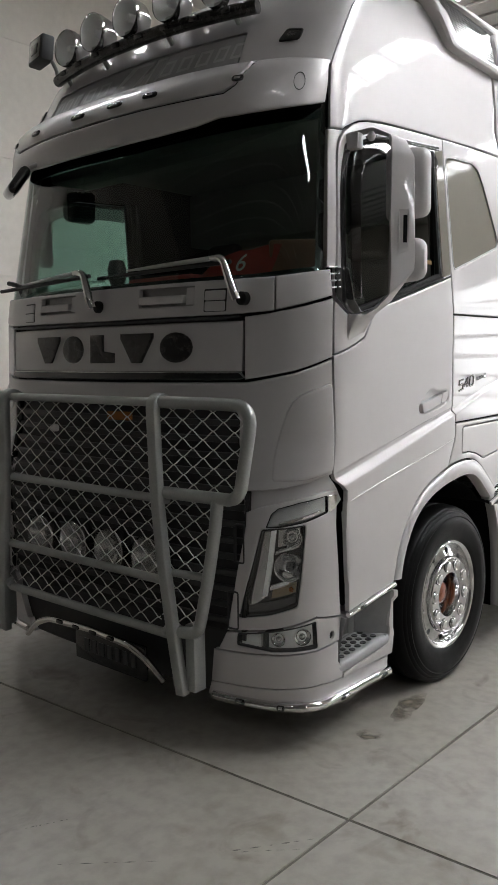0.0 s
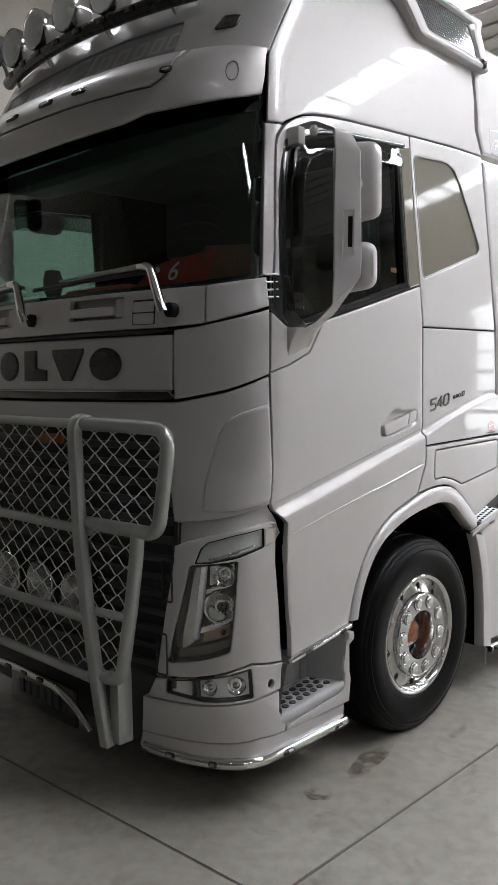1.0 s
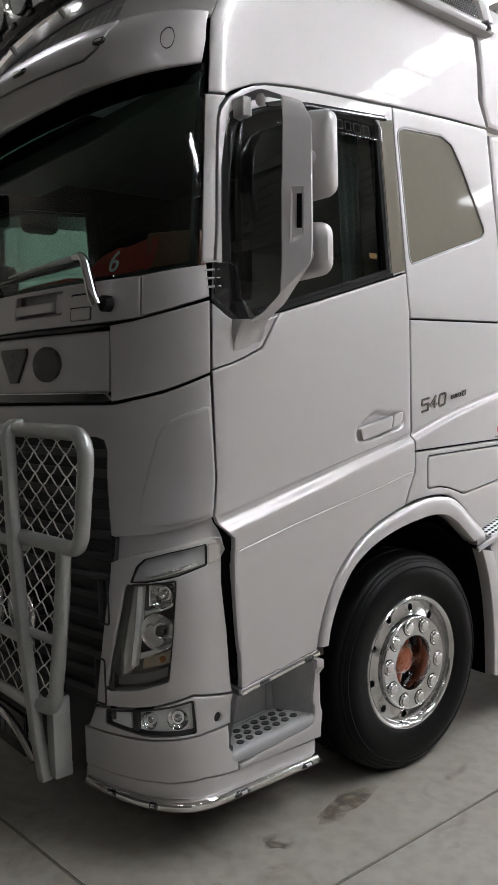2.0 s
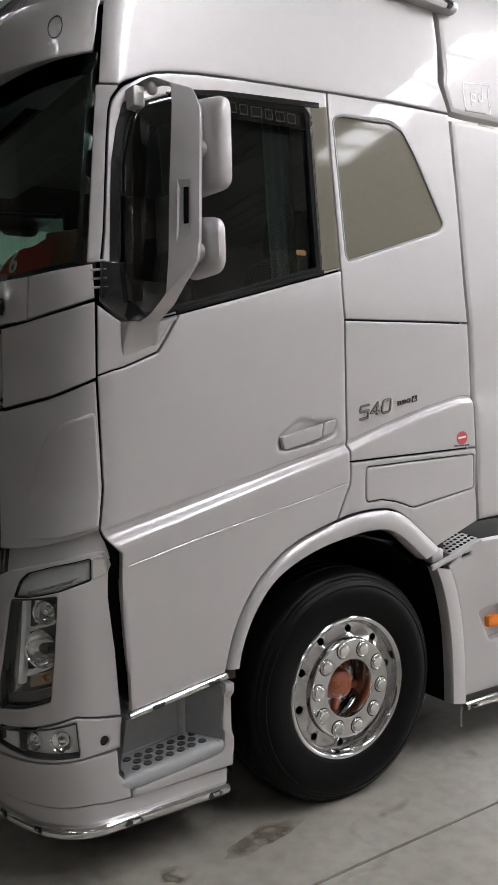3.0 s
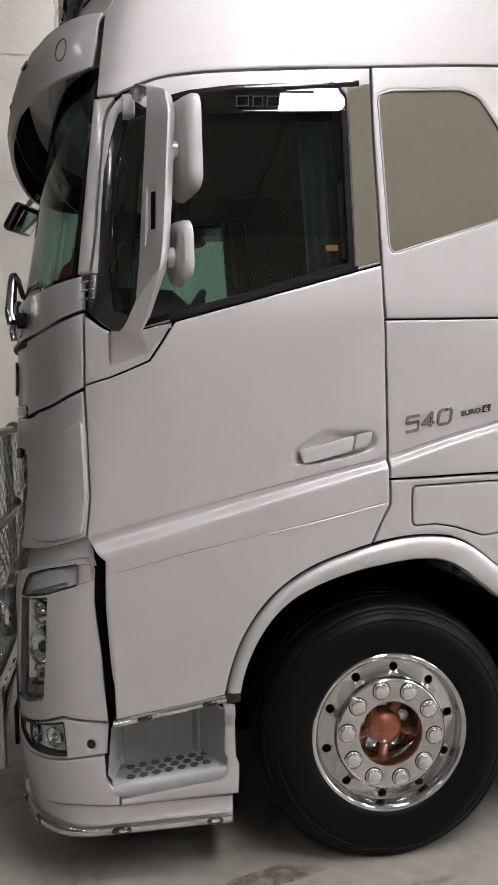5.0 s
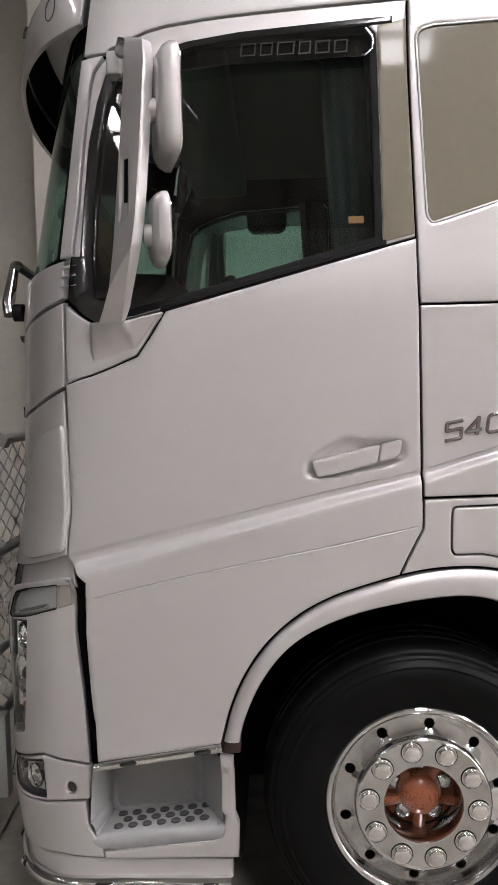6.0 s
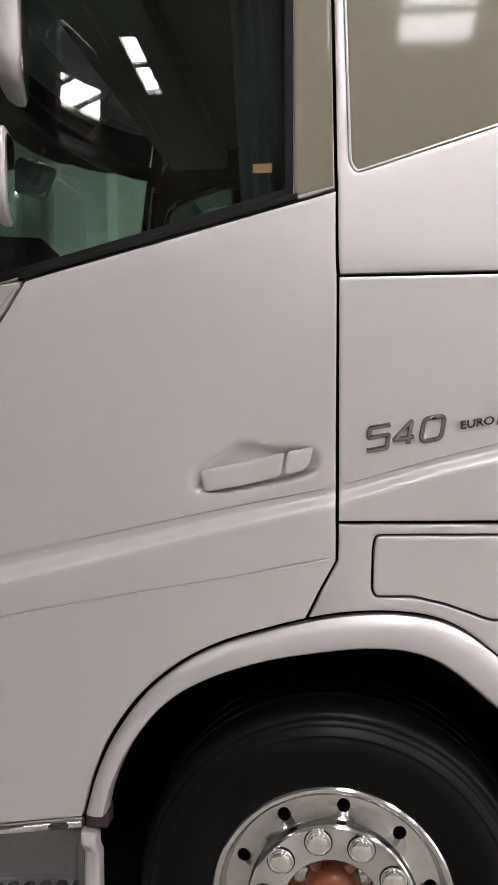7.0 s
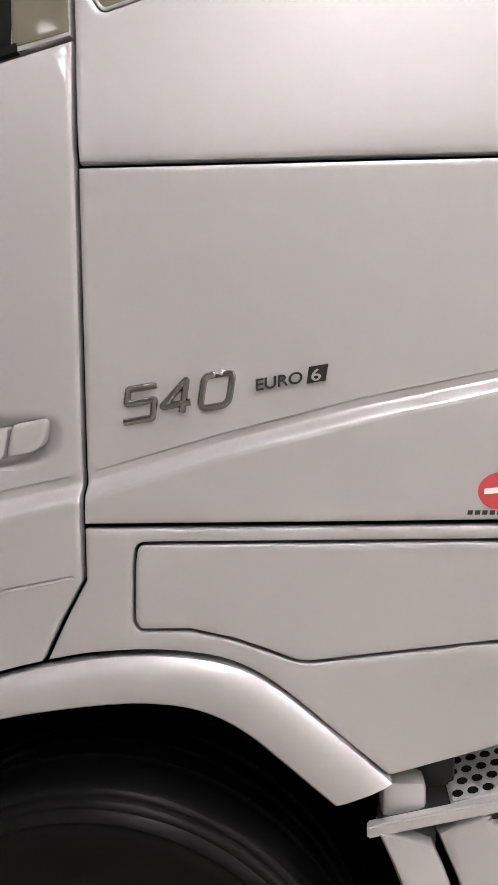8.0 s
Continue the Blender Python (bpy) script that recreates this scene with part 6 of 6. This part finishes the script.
part("bracket", tube(bmesh.new(), arc([(-0.06, 1.84, 2.79), (-0.02, 1.79, 2.84), (0.03, 1.76, 2.87)], 0.02), 0.014, 8), PAINT, fm)

# kerb mirror above the far door's window
bm = bmesh.new()
box(bm, 0.79, 2 * CY + 0.02, 2.735, 1.03, 2 * CY + 0.14, 2.93, 0.05, segments=5)
part("kerb_mirror", bm, BLACK, truck, "black kerb mirror over the far door window")

# ribs on the front pillar's foot
for side in (0, 1):
    for k in range(4):
        zz = 2.105 + k * 0.03
        bm = bmesh.new()
        p, q = outer(at_x(0.295, zz), zz, depth=-0.002), outer(at_x(0.345, zz), zz + 0.004, depth=0.0)
        tube(bm, [p, q], 0.004, 6)
        part("rib", bm if not side else swap_side(bm), STEELTUBE, truck)
near_far("pillar_base", lambda: sheet(side_loop([(0.329, 2.195), (0.318, 2.066), (0.425, 1.985), (0.50, 2.0), (0.44, 2.06), (0.412, 2.195)]), depth=-0.003, step=0.05, edge=0.002, thick=0.01), GLOSSBLACK, truck)

# lamp bar on the roof
bar_pts = [(0.25 + 0.10 * ((y - CY) / 0.75) ** 2, y, 3.425) for y in np.linspace(0.48, 2.02, 25)]
lampbar = part("lamp_bar", tube(bmesh.new(), bar_pts, 0.033, 12), DARKCHROME, truck, "dark tubular roof lamp bar with round lamps")
for dy in (-0.58, -0.29, 0.0, 0.29, 0.58):
    x = 0.25 + 0.10 * (dy / 0.75) ** 2
    driving_lamp("roof_lamp", x, CY + dy, 3.545, 0.096, lampbar, "round clear chrome spot lamp")
    bm = bmesh.new()
    box(bm, x - 0.02, CY + dy - 0.03, 3.44, x + 0.03, CY + dy + 0.03, 3.48, 0.006)
    part("lamp_foot", bm, STEELTUBE, lampbar)
for y in np.linspace(0.62, 1.88, 8):
    x = 0.25 + 0.10 * ((y - CY) / 0.75) ** 2
    bm = bmesh.new()
    box(bm, x - 0.042, y - 0.028, 3.412, x - 0.026, y + 0.028, 3.438, 0.006)
    part("bar_lamp", bm, GLOSSBLACK, lampbar)
for side in (0, 1):
    for y in (0.60, 1.0):
        x = 0.25 + 0.10 * ((y - CY) / 0.75) ** 2
        bm = tube(bmesh.new(), [(x, y, 3.42), (x + 0.05, y, 3.36), (x + 0.12, y, 3.34)], 0.014, 8)
        part("bar_bracket", bm if not side else swap_side(bm), STEELTUBE, lampbar)
    bm = bmesh.new()
    m = pose(0.36, 0.33, 3.625, 0, 6, 12)
    box(bm, -0.05, -0.10, -0.075, 0.03, 0.10, 0.075, 0.012, m)
    wl = part("work_lamp", bm if not side else swap_side(bm), BLACK, truck, "square black work lamp")
    bm = bmesh.new()
    box(bm, -0.054, -0.085, -0.06, -0.048, 0.085, 0.06, 0.004, m)
    part("lens", bm if not side else swap_side(bm), WORKLENS, wl)
    bm = bmesh.new()
    box(bm, -0.058, -0.045, -0.028, -0.052, 0.045, 0.028, 0.004, m)
    part("lamp_core", bm if not side else swap_side(bm), DARKCHROME, wl)
    bm = tube(bmesh.new(), [(0.36, 0.40, 3.58), (0.355, 0.46, 3.50), (0.34, 0.50, 3.44)], 0.012, 8)
    part("bracket", bm if not side else swap_side(bm), STEELTUBE, wl)


# rear of the cab: perforated roof fairing and side fairings
def fair_loop():
    return side_loop([(1.47, 3.43), (2.125, 3.41), (2.15, 3.45), (2.13, 3.70), (1.22, 3.70), (1.36, 3.56)])


def fair_skin(a, z, depth=0.0):
    p = outer(a, min(z, 3.45), depth=depth)
    p.x = section(FORM, z)[1] + a - K
    p.y += (z - 3.45) * 0.15 if z > 3.45 else 0
    p.z = z
    return p


near_far("roof_fairing", lambda: sheet(rounded(fair_loop(), 0.03), [rounded(inset(fair_loop(), 0.055), 0.02)], skin=fair_skin, depth=-0.05, step=0.06, edge=0.022, thick=0.05), PAINT, truck, "silver framed roof fairing with a perforated plate")
near_far("perforated_plate", lambda: sheet(inset(fair_loop(), 0.045), skin=fair_skin, depth=-0.03, step=0.1, edge=0, thick=0.004), ALLOY, truck)


def holes_bm():
    bm = bmesh.new()
    lp = inset(fair_loop(), 0.06)
    for i in range(60):
        for j in range(24):
            x, z = 1.25 + i * 0.016 + 0.008 * (j % 2), 3.43 + j * 0.0125
            a = at_x(x, z)
            if inside((a, z), lp):
                c = fair_skin(a, z, depth=-0.0315)
                vs = [bm.verts.new(c + Vector((0.0052 * math.cos(q), 0, 0.0048 * math.sin(q)))) for q in np.linspace(0, 2 * math.pi, 7)[:-1]]
                bm.faces.new(vs)
    return bm


for o in near_far("perforation_pattern", holes_bm, BLACK, truck, smooth=False):
    tagged(o, kind="stuff")


def fairing_low():
    return sheet(side_loop([(2.165, 1.105), (2.148, 1.44), (2.130, 1.73), (2.122, 2.03), (2.105, 2.48), (2.092, 2.940), (2.2, 2.948), (2.95, 2.96), (2.98, 1.13)]), depth=-0.004, step=0.08, edge=0.02, thick=0.03)


def fairing_high():
    return sheet(side_loop([(2.093, 2.975), (2.060, 3.15), (2.045, 3.38), (2.035, 3.60), (2.95, 3.60), (2.96, 2.986), (2.2, 2.972)]), depth=-0.004, step=0.08, edge=0.02, thick=0.03)


near_far("side_fairing", fairing_low, PAINT, truck, "silver side fairing behind the cab")
near_far("side_fairing", fairing_high, PAINT, truck, "silver upper side fairing with a faint outlined mark")


def mark(pts, hole=None):
    return sheet(side_loop(pts), [side_loop(hole)] if hole else [], depth=-0.0055, step=0.05, edge=0, thick=0.001)


part("outline_mark", mark([(2.19, 2.995), (2.37, 3.005), (2.37, 3.15), (2.185, 3.13)], [(2.196, 3.001), (2.364, 3.011), (2.364, 3.144), (2.191, 3.124)]), WHITE, truck)
for x0, x1, z0, z1 in ((2.232, 2.240, 3.03, 3.085), (2.24, 2.27, 3.05, 3.058), (2.24, 2.27, 3.078, 3.086), (2.262, 2.270, 3.05, 3.086), (2.285, 2.32, 3.055, 3.063), (2.285, 2.293, 3.055, 3.09), (2.312, 2.320, 3.055, 3.12)):
    part("mark_bar", mark([(x0, z0), (x1, z0), (x1, z1), (x0, z1)]), WHITE, truck)

# back wall and lining of the cab
for name, b, m in (("cab_back", (2.04, 0.12, 0.95, 2.07, 2 * CY - 0.12, 3.55), HEADLINER), ("cab_floor", (0.42, 0.06, 1.27, 2.04, 2 * CY - 0.06, 1.33), INTERIOR), ("headlining", (0.62, 0.14, 3.0, 2.04, 2 * CY - 0.14, 3.04), HEADLINER),
                   ("bunk", (1.55, 0.12, 1.33, 2.04, 2 * CY - 0.12, 1.95), SEAT), ("bulkhead_shelf", (1.75, 0.14, 2.62, 2.04, 2 * CY - 0.14, 3.0), HEADLINER), ("roof_shelf", (0.50, 0.16, 2.90, 0.80, 2 * CY - 0.16, 3.0), HEADLINER)):
    bm = bmesh.new()
    box(bm, *b, 0.02)
    part(name, bm, m, truck)


def dash_bm():
    bm = bmesh.new()
    rows = []
    for k in range(41):
        a = (-0.80 + 1.6 * k / 40) * K
        row = []
        for zz, d, back in ((1.40, 0.10, 0.35), (1.95, 0.09, 0.42), (2.08, 0.07, 0.40), (2.145, 0.06, 0.33), (2.155, 0.05, 0.15), (2.150, 0.045, 0.0)):
            p = outer(a, zz, depth=d)
            row.append(bm.verts.new((max(p.x, 0.0) + back, p.y, zz)))
        rows.append(row)
    for A, B in zip(rows, rows[1:]):
        for k in range(5):
            bm.faces.new((A[k], A[k + 1], B[k + 1], B[k]))
    bmesh.ops.recalc_face_normals(bm, faces=bm.faces)
    return bm


part("dashboard", dash_bm(), INTERIOR, truck, "dark dashboard")
wheel_m = pose(0.66, 0.66, 2.02, 0, -55, 0)
bm = bmesh.new()
tube(bm, [(0.0 + 0.22 * math.cos(q), 0.22 * math.sin(q), 0) for q in np.linspace(0, 2 * math.pi, 33)[:-1]], 0.016, 8, closed=True)
bmesh.ops.transform(bm, matrix=wheel_m, verts=bm.verts)
sw = part("steering_wheel", bm, BLACK, truck, "black steering wheel")
bm = bmesh.new()
for q in (0, 120, 240):
    box(bm, 0.0, -0.022, -0.03, 0.21, 0.022, -0.008, 0.006, pose(0, 0, 0, 0, 0, q + 90))
lathe(bm, [(0.0, 0.0), (0.06, -0.002), (0.075, -0.02), (0.05, -0.06), (0.04, -0.25)], 20, (0, 0, 0), "z")
bmesh.ops.transform(bm, matrix=wheel_m, verts=bm.verts)
part("spokes", bm, GREYPLASTIC, sw)


def seat(y):
    bm = bmesh.new()
    box(bm, 0.95, y - 0.25, 1.62, 1.45, y + 0.25, 1.82, 0.06, segments=4)
    s = part("seat", bm, SEAT, truck, "dark fabric cab seat with headrest")
    bm = bmesh.new()
    box(bm, -0.07, -0.24, 0.0, 0.07, 0.24, 0.62, 0.06, pose(1.42, y, 1.76, 0, 12, 0), segments=4)
    part("backrest", bm, SEAT, s)
    bm = bmesh.new()
    box(bm, -0.05, -0.14, 0.0, 0.05, 0.14, 0.20, 0.045, pose(1.555, y, 2.38, 0, 10, 0), segments=4)
    part("headrest", bm, SEAT, s)
    bm = bmesh.new()
    box(bm, 1.0, y - 0.2, 1.33, 1.4, y + 0.2, 1.64, 0.03)
    part("base", bm, BLACK, s)


seat(0.66), seat(2 * CY - 0.66)


def curtain(y, s):
    bm = bmesh.new()
    A = []
    for i in range(30):
        x = 1.14 + 0.14 * i / 29
        yy = y + s * (0.006 * math.sin(i * 0.7) + 0.006 * math.sin(i * 0.33))
        A.append((bm.verts.new((x - 0.04, yy, 2.86)), bm.verts.new((x, yy, 2.05))))
    for p, q in zip(A, A[1:]):
        bm.faces.new((p[0], q[0], q[1], p[1]))
    return part("curtain", bm, CURTAIN, truck, "grey-green drawn-back cab curtain")


curtain(0.16, 1), curtain(2 * CY - 0.16, -1)

# red cloth with a number on the dashboard
bm = bmesh.new()
grid = []
for i in range(16):
    row = []
    for j in range(6):
        s, t = i / 15, j / 5
        y = 0.74 - 0.40 * s
        x = 0.14 + 0.16 * s * 0.6 + 0.04 * t
        top = 2.215 + 0.095 * min(1, s * 2.2) + 0.01 * math.sin(9 * s)
        z = 2.165 + (top - 2.165) * t
        row.append(bm.verts.new((x + 0.008 * math.sin(7 * s + 3 * t), y - 0.06 * t, z)))
    grid.append(row)
for A, B in zip(grid, grid[1:]):
    for j in range(5):
        bm.faces.new((A[j], A[j + 1], B[j + 1], B[j]))
cloth = part("cloth", bm, RED, truck, "red cloth with a white number six on the dashboard")
bm = text_bm("6", 0.135, 0.0015, 0.25)
bmesh.ops.scale(bm, vec=(0.8, 0.8, 1), verts=bm.verts)
bmesh.ops.transform(bm, matrix=Matrix.Translation((0.150, 0.470, 2.200)) @ Matrix(((0.28, 0.10, -0.95, 0), (-0.96, -0.15, -0.28, 0), (0.0, 1.0, 0.1, 0), (0, 0, 0, 1))), verts=bm.verts)
part("number", bm, WHITE, cloth, smooth=False)
bm = bmesh.new()
box(bm, 0.10, 0.70, 2.15, 0.26, 1.16, 2.205, 0.02)
part("dash_mat", bm, RED, truck)
bm = bmesh.new()
box(bm, -0.03, -0.11, 0.0, 0.03, 0.11, 0.20, 0.015, pose(0.34, 0.27, 2.14, 0, 0, 35))
part("dash_folder", bm, BROWN, truck, "brown leatherette folder")
bm = bmesh.new()
lathe(bm, [(0.0, 0.0), (0.03, 0.005), (0.045, 0.04), (0.048, 0.09), (0.035, 0.13), (0.0, 0.14)], 16, (0.07, 1.20, 2.17), "z")
part("dash_camera", bm, BLACK, truck)
bm = bmesh.new()
tube(bm, arc([(0.12, 2.10, 2.15), (0.12, 2.16, 2.24), (0.12, 2.26, 2.26)], 0.03), 0.014, 8)
part("dash_hook", bm, BLACK, truck)

# chassis under the cab
for y0, y1 in ((0.78, 0.86), (2 * CY - 0.86, 2 * CY - 0.78)):
    bm = bmesh.new()
    box(bm, 0.15, y0, 0.60, 3.1, y1, 0.88, 0.01)
    part("chassis_rail", bm, BLACK, truck)
for name, b in (("axle", (1.27, 0.36, 0.38, 1.46, 2 * CY - 0.36, 0.50)), ("engine", (0.35, 0.88, 0.42, 2.0, 2 * CY - 0.88, 1.25)), ("belly_pan", (0.02, 0.30, 0.36, 0.70, 2 * CY - 0.30, 0.42)), ("gearbox", (2.0, 0.9, 0.45, 2.9, 2 * CY - 0.9, 1.1))):
    bm = bmesh.new()
    box(bm, *b, 0.03)
    part(name, bm, BLACK, truck)


# added black masses that block light from the far side under the truck
for y0, y1 in ((0.10, 0.74), (2 * CY - 0.74, 2 * CY - 0.10)):
    bm = bmesh.new()
    box(bm, 2.06, y0, 0.27, 5.6, y1, 0.93, 0.08, segments=3)
    part("shade_block", bm, RUBBER, truck, "black block added behind the side skirt to darken the floor under the truck")
# side skirt behind the wheel
def mudguard():
    o = smooth_line([(1.863, 0.925), (1.905, 0.83), (1.945, 0.667), (1.962, 0.48), (1.964, 0.278)], 24)
    i = smooth_line([(1.953, 0.905), (1.992, 0.815), (2.028, 0.655), (2.043, 0.48), (2.046, 0.262)], 24)
    bm = bmesh.new()
    rows = []
    for (xa, za), (xb, zb) in zip(o, i):
        rows.append([bm.verts.new((xa + (xb - xa) * t, y, za + (zb - za) * t)) for t, y in ((0, 0.026), (0, -0.022), (0.06, -0.030), (0.9, -0.034), (1.0, -0.030), (1.0, 0.0))])
    for A, B in zip(rows, rows[1:]):
        for k in range(5):
            bm.faces.new((A[k], A[k + 1], B[k + 1], B[k]))
    bm.faces.new(rows[0]), bm.faces.new(rows[-1])
    bmesh.ops.recalc_face_normals(bm, faces=bm.faces)
    return bm


def flat_skin(x, z, depth=0.0):
    return Vector((x, -0.012 + depth, z))


def skirt():
    # carried on out of view to x 4.6 to keep light from underneath
    loop = [(1.962, 0.918), (2.0, 0.83), (2.038, 0.66), (2.054, 0.48), (2.056, 0.285), (4.6, 0.25), (4.6, 1.02), (2.16, 1.005), (2.06, 0.975)]
    pocket = [(2.16, 0.665), (2.33, 0.69), (2.33, 0.53), (2.235, 0.525)]
    return sheet(loop, [rounded(pocket, 0.015), rounded([(2.05, 0.94), (2.11, 0.95), (2.108, 0.965), (2.052, 0.957)], 0.008)], skin=flat_skin, step=0.08, edge=0.012, thick=0.03)


guards = near_far("mudguard", mudguard, PAINT, truck)
skirts = near_far("side_skirt", skirt, PAINT, truck, "silver side skirt behind the front wheel")


def pocket_bm():
    return sheet([(2.15, 0.675), (2.34, 0.70), (2.34, 0.52), (2.23, 0.515)], skin=flat_skin, depth=0.03, step=0.1, edge=0, thick=0)


def slot2():
    return sheet([(2.04, 0.93), (2.12, 0.94), (2.12, 0.975), (2.04, 0.965)], skin=flat_skin, depth=0.012, step=0.1, edge=0, thick=0)


def marker_bm():
    bm = bmesh.new()
    box(bm, 2.232, -0.012, 0.578, 2.33, 0.02, 0.632, 0.008)
    return bm


for group in (near_far("skirt_pocket", pocket_bm, PAINT, truck), near_far("slot", slot2, BLACK, truck), near_far("side_marker", marker_bm, AMBER, truck, "amber side marker lamp")):
    for o, s in zip(group, skirts):
        o.parent = s
near_far("skirt_tube", lambda: tube(bmesh.new(), [(2.05, -0.02, 0.242), (2.5, -0.02, 0.236), (3.0, -0.02, 0.232)], 0.021, 12), CHROME, truck)
near_far("tube_lamp", lambda: tube(bmesh.new(), [(2.07, -0.036, 0.243), (2.08, -0.038, 0.243), (2.115, -0.038, 0.243), (2.125, -0.036, 0.243)], [0.008, 0.013, 0.013, 0.008], 8), GLOSSBLACK, truck)


def chain_bm():
    bm = bmesh.new()
    for k in range(9):
        lathe(bm, [(0.0, -0.006), (0.005, -0.003), (0.006, 0.003), (0.0, 0.006)], 6, (2.045, 0.0, 0.235 - k * 0.011), "z")
    return bm


near_far("chain", chain_bm, STEELTUBE, truck)


def plate_bm(A, thick):
    bm = bmesh.new()
    top = [bm.verts.new(p) for p in A]
    low = [bm.verts.new((x, y, z - thick)) for x, y, z in A]
    bm.faces.new(top), bm.faces.new(low[::-1])
    for i in range(len(A)):
        bm.faces.new((top[i], low[i], low[(i + 1) % len(A)], top[(i + 1) % len(A)]))
    bmesh.ops.recalc_face_normals(bm, faces=bm.faces)
    bmesh.ops.bevel(bm, geom=list(bm.edges), offset=0.003, segments=2, affect="EDGES")
    return bm


treads = near_far("tread_plate", lambda: plate_bm([(1.985, -0.004, 0.970), (2.17, -0.004, 1.020), (2.17, 0.30, 1.052), (1.985, 0.30, 1.002)], 0.012), TREAD, truck, "bright perforated tread plate over the skirt")
near_far("plate_carrier", lambda: plate_bm([(1.862, -0.004, 0.936), (1.985, -0.004, 0.966), (1.985, 0.30, 0.998), (1.89, 0.30, 0.975)], 0.02), BLACK, truck)
for o, t in zip(near_far("plate_lip", lambda: plate_bm([(1.845, -0.026, 0.934), (2.17, -0.026, 1.017), (2.17, -0.008, 1.020), (1.845, -0.008, 0.937)], 0.022), PAINT, truck), treads):
    o.parent = t
# near-black discs laid on the plate stand in for its shaded holes
bm = bmesh.new()
lathe(bm, [(0.0, 0.0), (0.0085, 0.0), (0.0105, -0.002)], 8, (0, 0, 0), "z")
hole = part("plate_hole", bm, VOID, treads[0])
for i in range(7):
    for j in range(6):
        x, y = 1.998 + i * 0.025 + 0.0125 * (j % 2), 0.016 + j * 0.030
        z = 0.970 + 0.27 * (x - 1.985) + 0.105 * (y + 0.004) + 0.0015
        for side in (0, 1):
            m = pose(x, y if not side else 2 * CY - y, z, 6 if not side else -6, -15, 0)
            if i == j == side == 0:
                hole.matrix_basis = m
            else:
                again(hole, m, treads[side])


def bracket_bm():
    bm = bmesh.new()
    box(bm, 1.87, 0.0, 0.93, 1.945, 0.06, 1.0, 0.012, None)
    return bm


near_far("step_bracket", bracket_bm, PAINT, truck)
near_far("hinge_block", lambda: box(bmesh.new(), 1.92, 0.05, 0.94, 2.0, 0.14, 1.04, 0.01), BLACK, truck)

# badges on the locker door
def badge(body, size, x, z, slope, shear, bold, wide, weight):
    bm = text_bm(body, size, bold, shear, weight)
    for v in bm.verts:
        v.co.x *= wide
    y = outer(at_x(x, z), z).y
    m = Matrix.Translation((x, y - 0.003, z)) @ Matrix.Rotation(-math.atan(slope), 4, "Y") @ Matrix.Rotation(math.pi / 2, 4, "X")
    bmesh.ops.transform(bm, matrix=m, verts=bm.verts)
    return bm


locker = next(o for o in truck.children if o.name == "locker_door")


def digit(kind, x0):
    """One chrome digit bent from a flat bar."""
    w, h = 0.047, 0.052
    pts = {"five": [(1, 1), (0, 1), (0, 0.56), (1, 0.56), (1, 0), (0, 0)], "four": [(0.74, 0), (0.74, 1), (0, 0.28), (1, 0.28)], "nought": [(0.5, 1), (0, 1), (0, 0), (1, 0), (1, 1), (0.5, 1)]}[kind]
    path = []
    for px, pz in pts:
        x = x0 + px * w + pz * h * 0.16
        path.append((x, 0.0, 1.606 + pz * h + 0.17 * (x - 1.445)))
    bm = tube(bmesh.new(), arc(path, {"five": 0.0025, "four": 0.002, "nought": 0.014}[kind], 4), 0.0058, 8)
    for v in bm.verts:
        v.co.y = v.co.y * 0.8 + outer(at_x(v.co.x, v.co.z), v.co.z).y - 0.002
    return bm


number = part("badge", digit("five", 1.447), BADGE, locker, "chrome number 540")
part("badge", digit("four", 1.508), BADGE, locker), part("badge", digit("nought", 1.572), BADGE, locker)
part("badge", badge("EURO", 0.026, 1.662, 1.657, 0.17, 0.15, 0.0018, 1.15, 0.0004), DARKCHROME, locker, "small dark badge reading EURO 6", smooth=False)
part("badge", mark([(1.745, 1.668), (1.776, 1.673), (1.780, 1.700), (1.749, 1.695)]), DARKCHROME, locker)
part("badge", badge("6", 0.026, 1.752, 1.672, 0.17, 0.1, 0.004, 1.35, 0.0003), CHROME, locker, smooth=False)
bm = sheet([(at_x(2.052, 1.5) + 0.036 * math.cos(q), 1.497 + 0.030 * math.sin(q)) for q in np.linspace(0, 2 * math.pi, 29)[:-1]], depth=-0.0012, step=0.03, edge=0, thick=0.001)
part("sticker", bm, REDPRINT, locker, "round red sticker with a white band")
part("sticker_band", sheet(side_loop([(2.026, 1.492), (2.078, 1.497), (2.078, 1.506), (2.026, 1.501)]), depth=-0.002, step=0.03, edge=0, thick=0.001), WHITE, locker)
for k in range(9):
    x = 2.0 + k * 0.0115
    part("print_bar", sheet(side_loop([(x, 1.459), (x + 0.008, 1.459), (x + 0.009, 1.466), (x + 0.001, 1.466)]), depth=-0.0012, step=0.03, edge=0, thick=0.001), GREYPLASTIC, locker)
# label on the door window
part("window_label", sheet(side_loop([(1.176, 2.272), (1.222, 2.272), (1.222, 2.294), (1.176, 2.294)]), depth=0.029, step=0.05, edge=0, thick=0.001), LABEL, doors[0], "small amber label")
# faint outlined bars of print on the wind deflector
x = 0.86
for wide in (0.046, 0.038, 0.052, 0.036, 0.044, 0.040):
    part("print_bar", sheet(side_loop([(x, 2.775), (x + wide, 2.777), (x + wide + 0.004, 2.819), (x + 0.004, 2.817)]), [side_loop([(x + 0.004, 2.779), (x + wide - 0.004, 2.781), (x + wide, 2.815), (x + 0.008, 2.813)])], skin=deflector_skin, depth=0.002, step=0.05, edge=0, thick=0.001), PRINT, doors[0])
    x += wide + 0.013
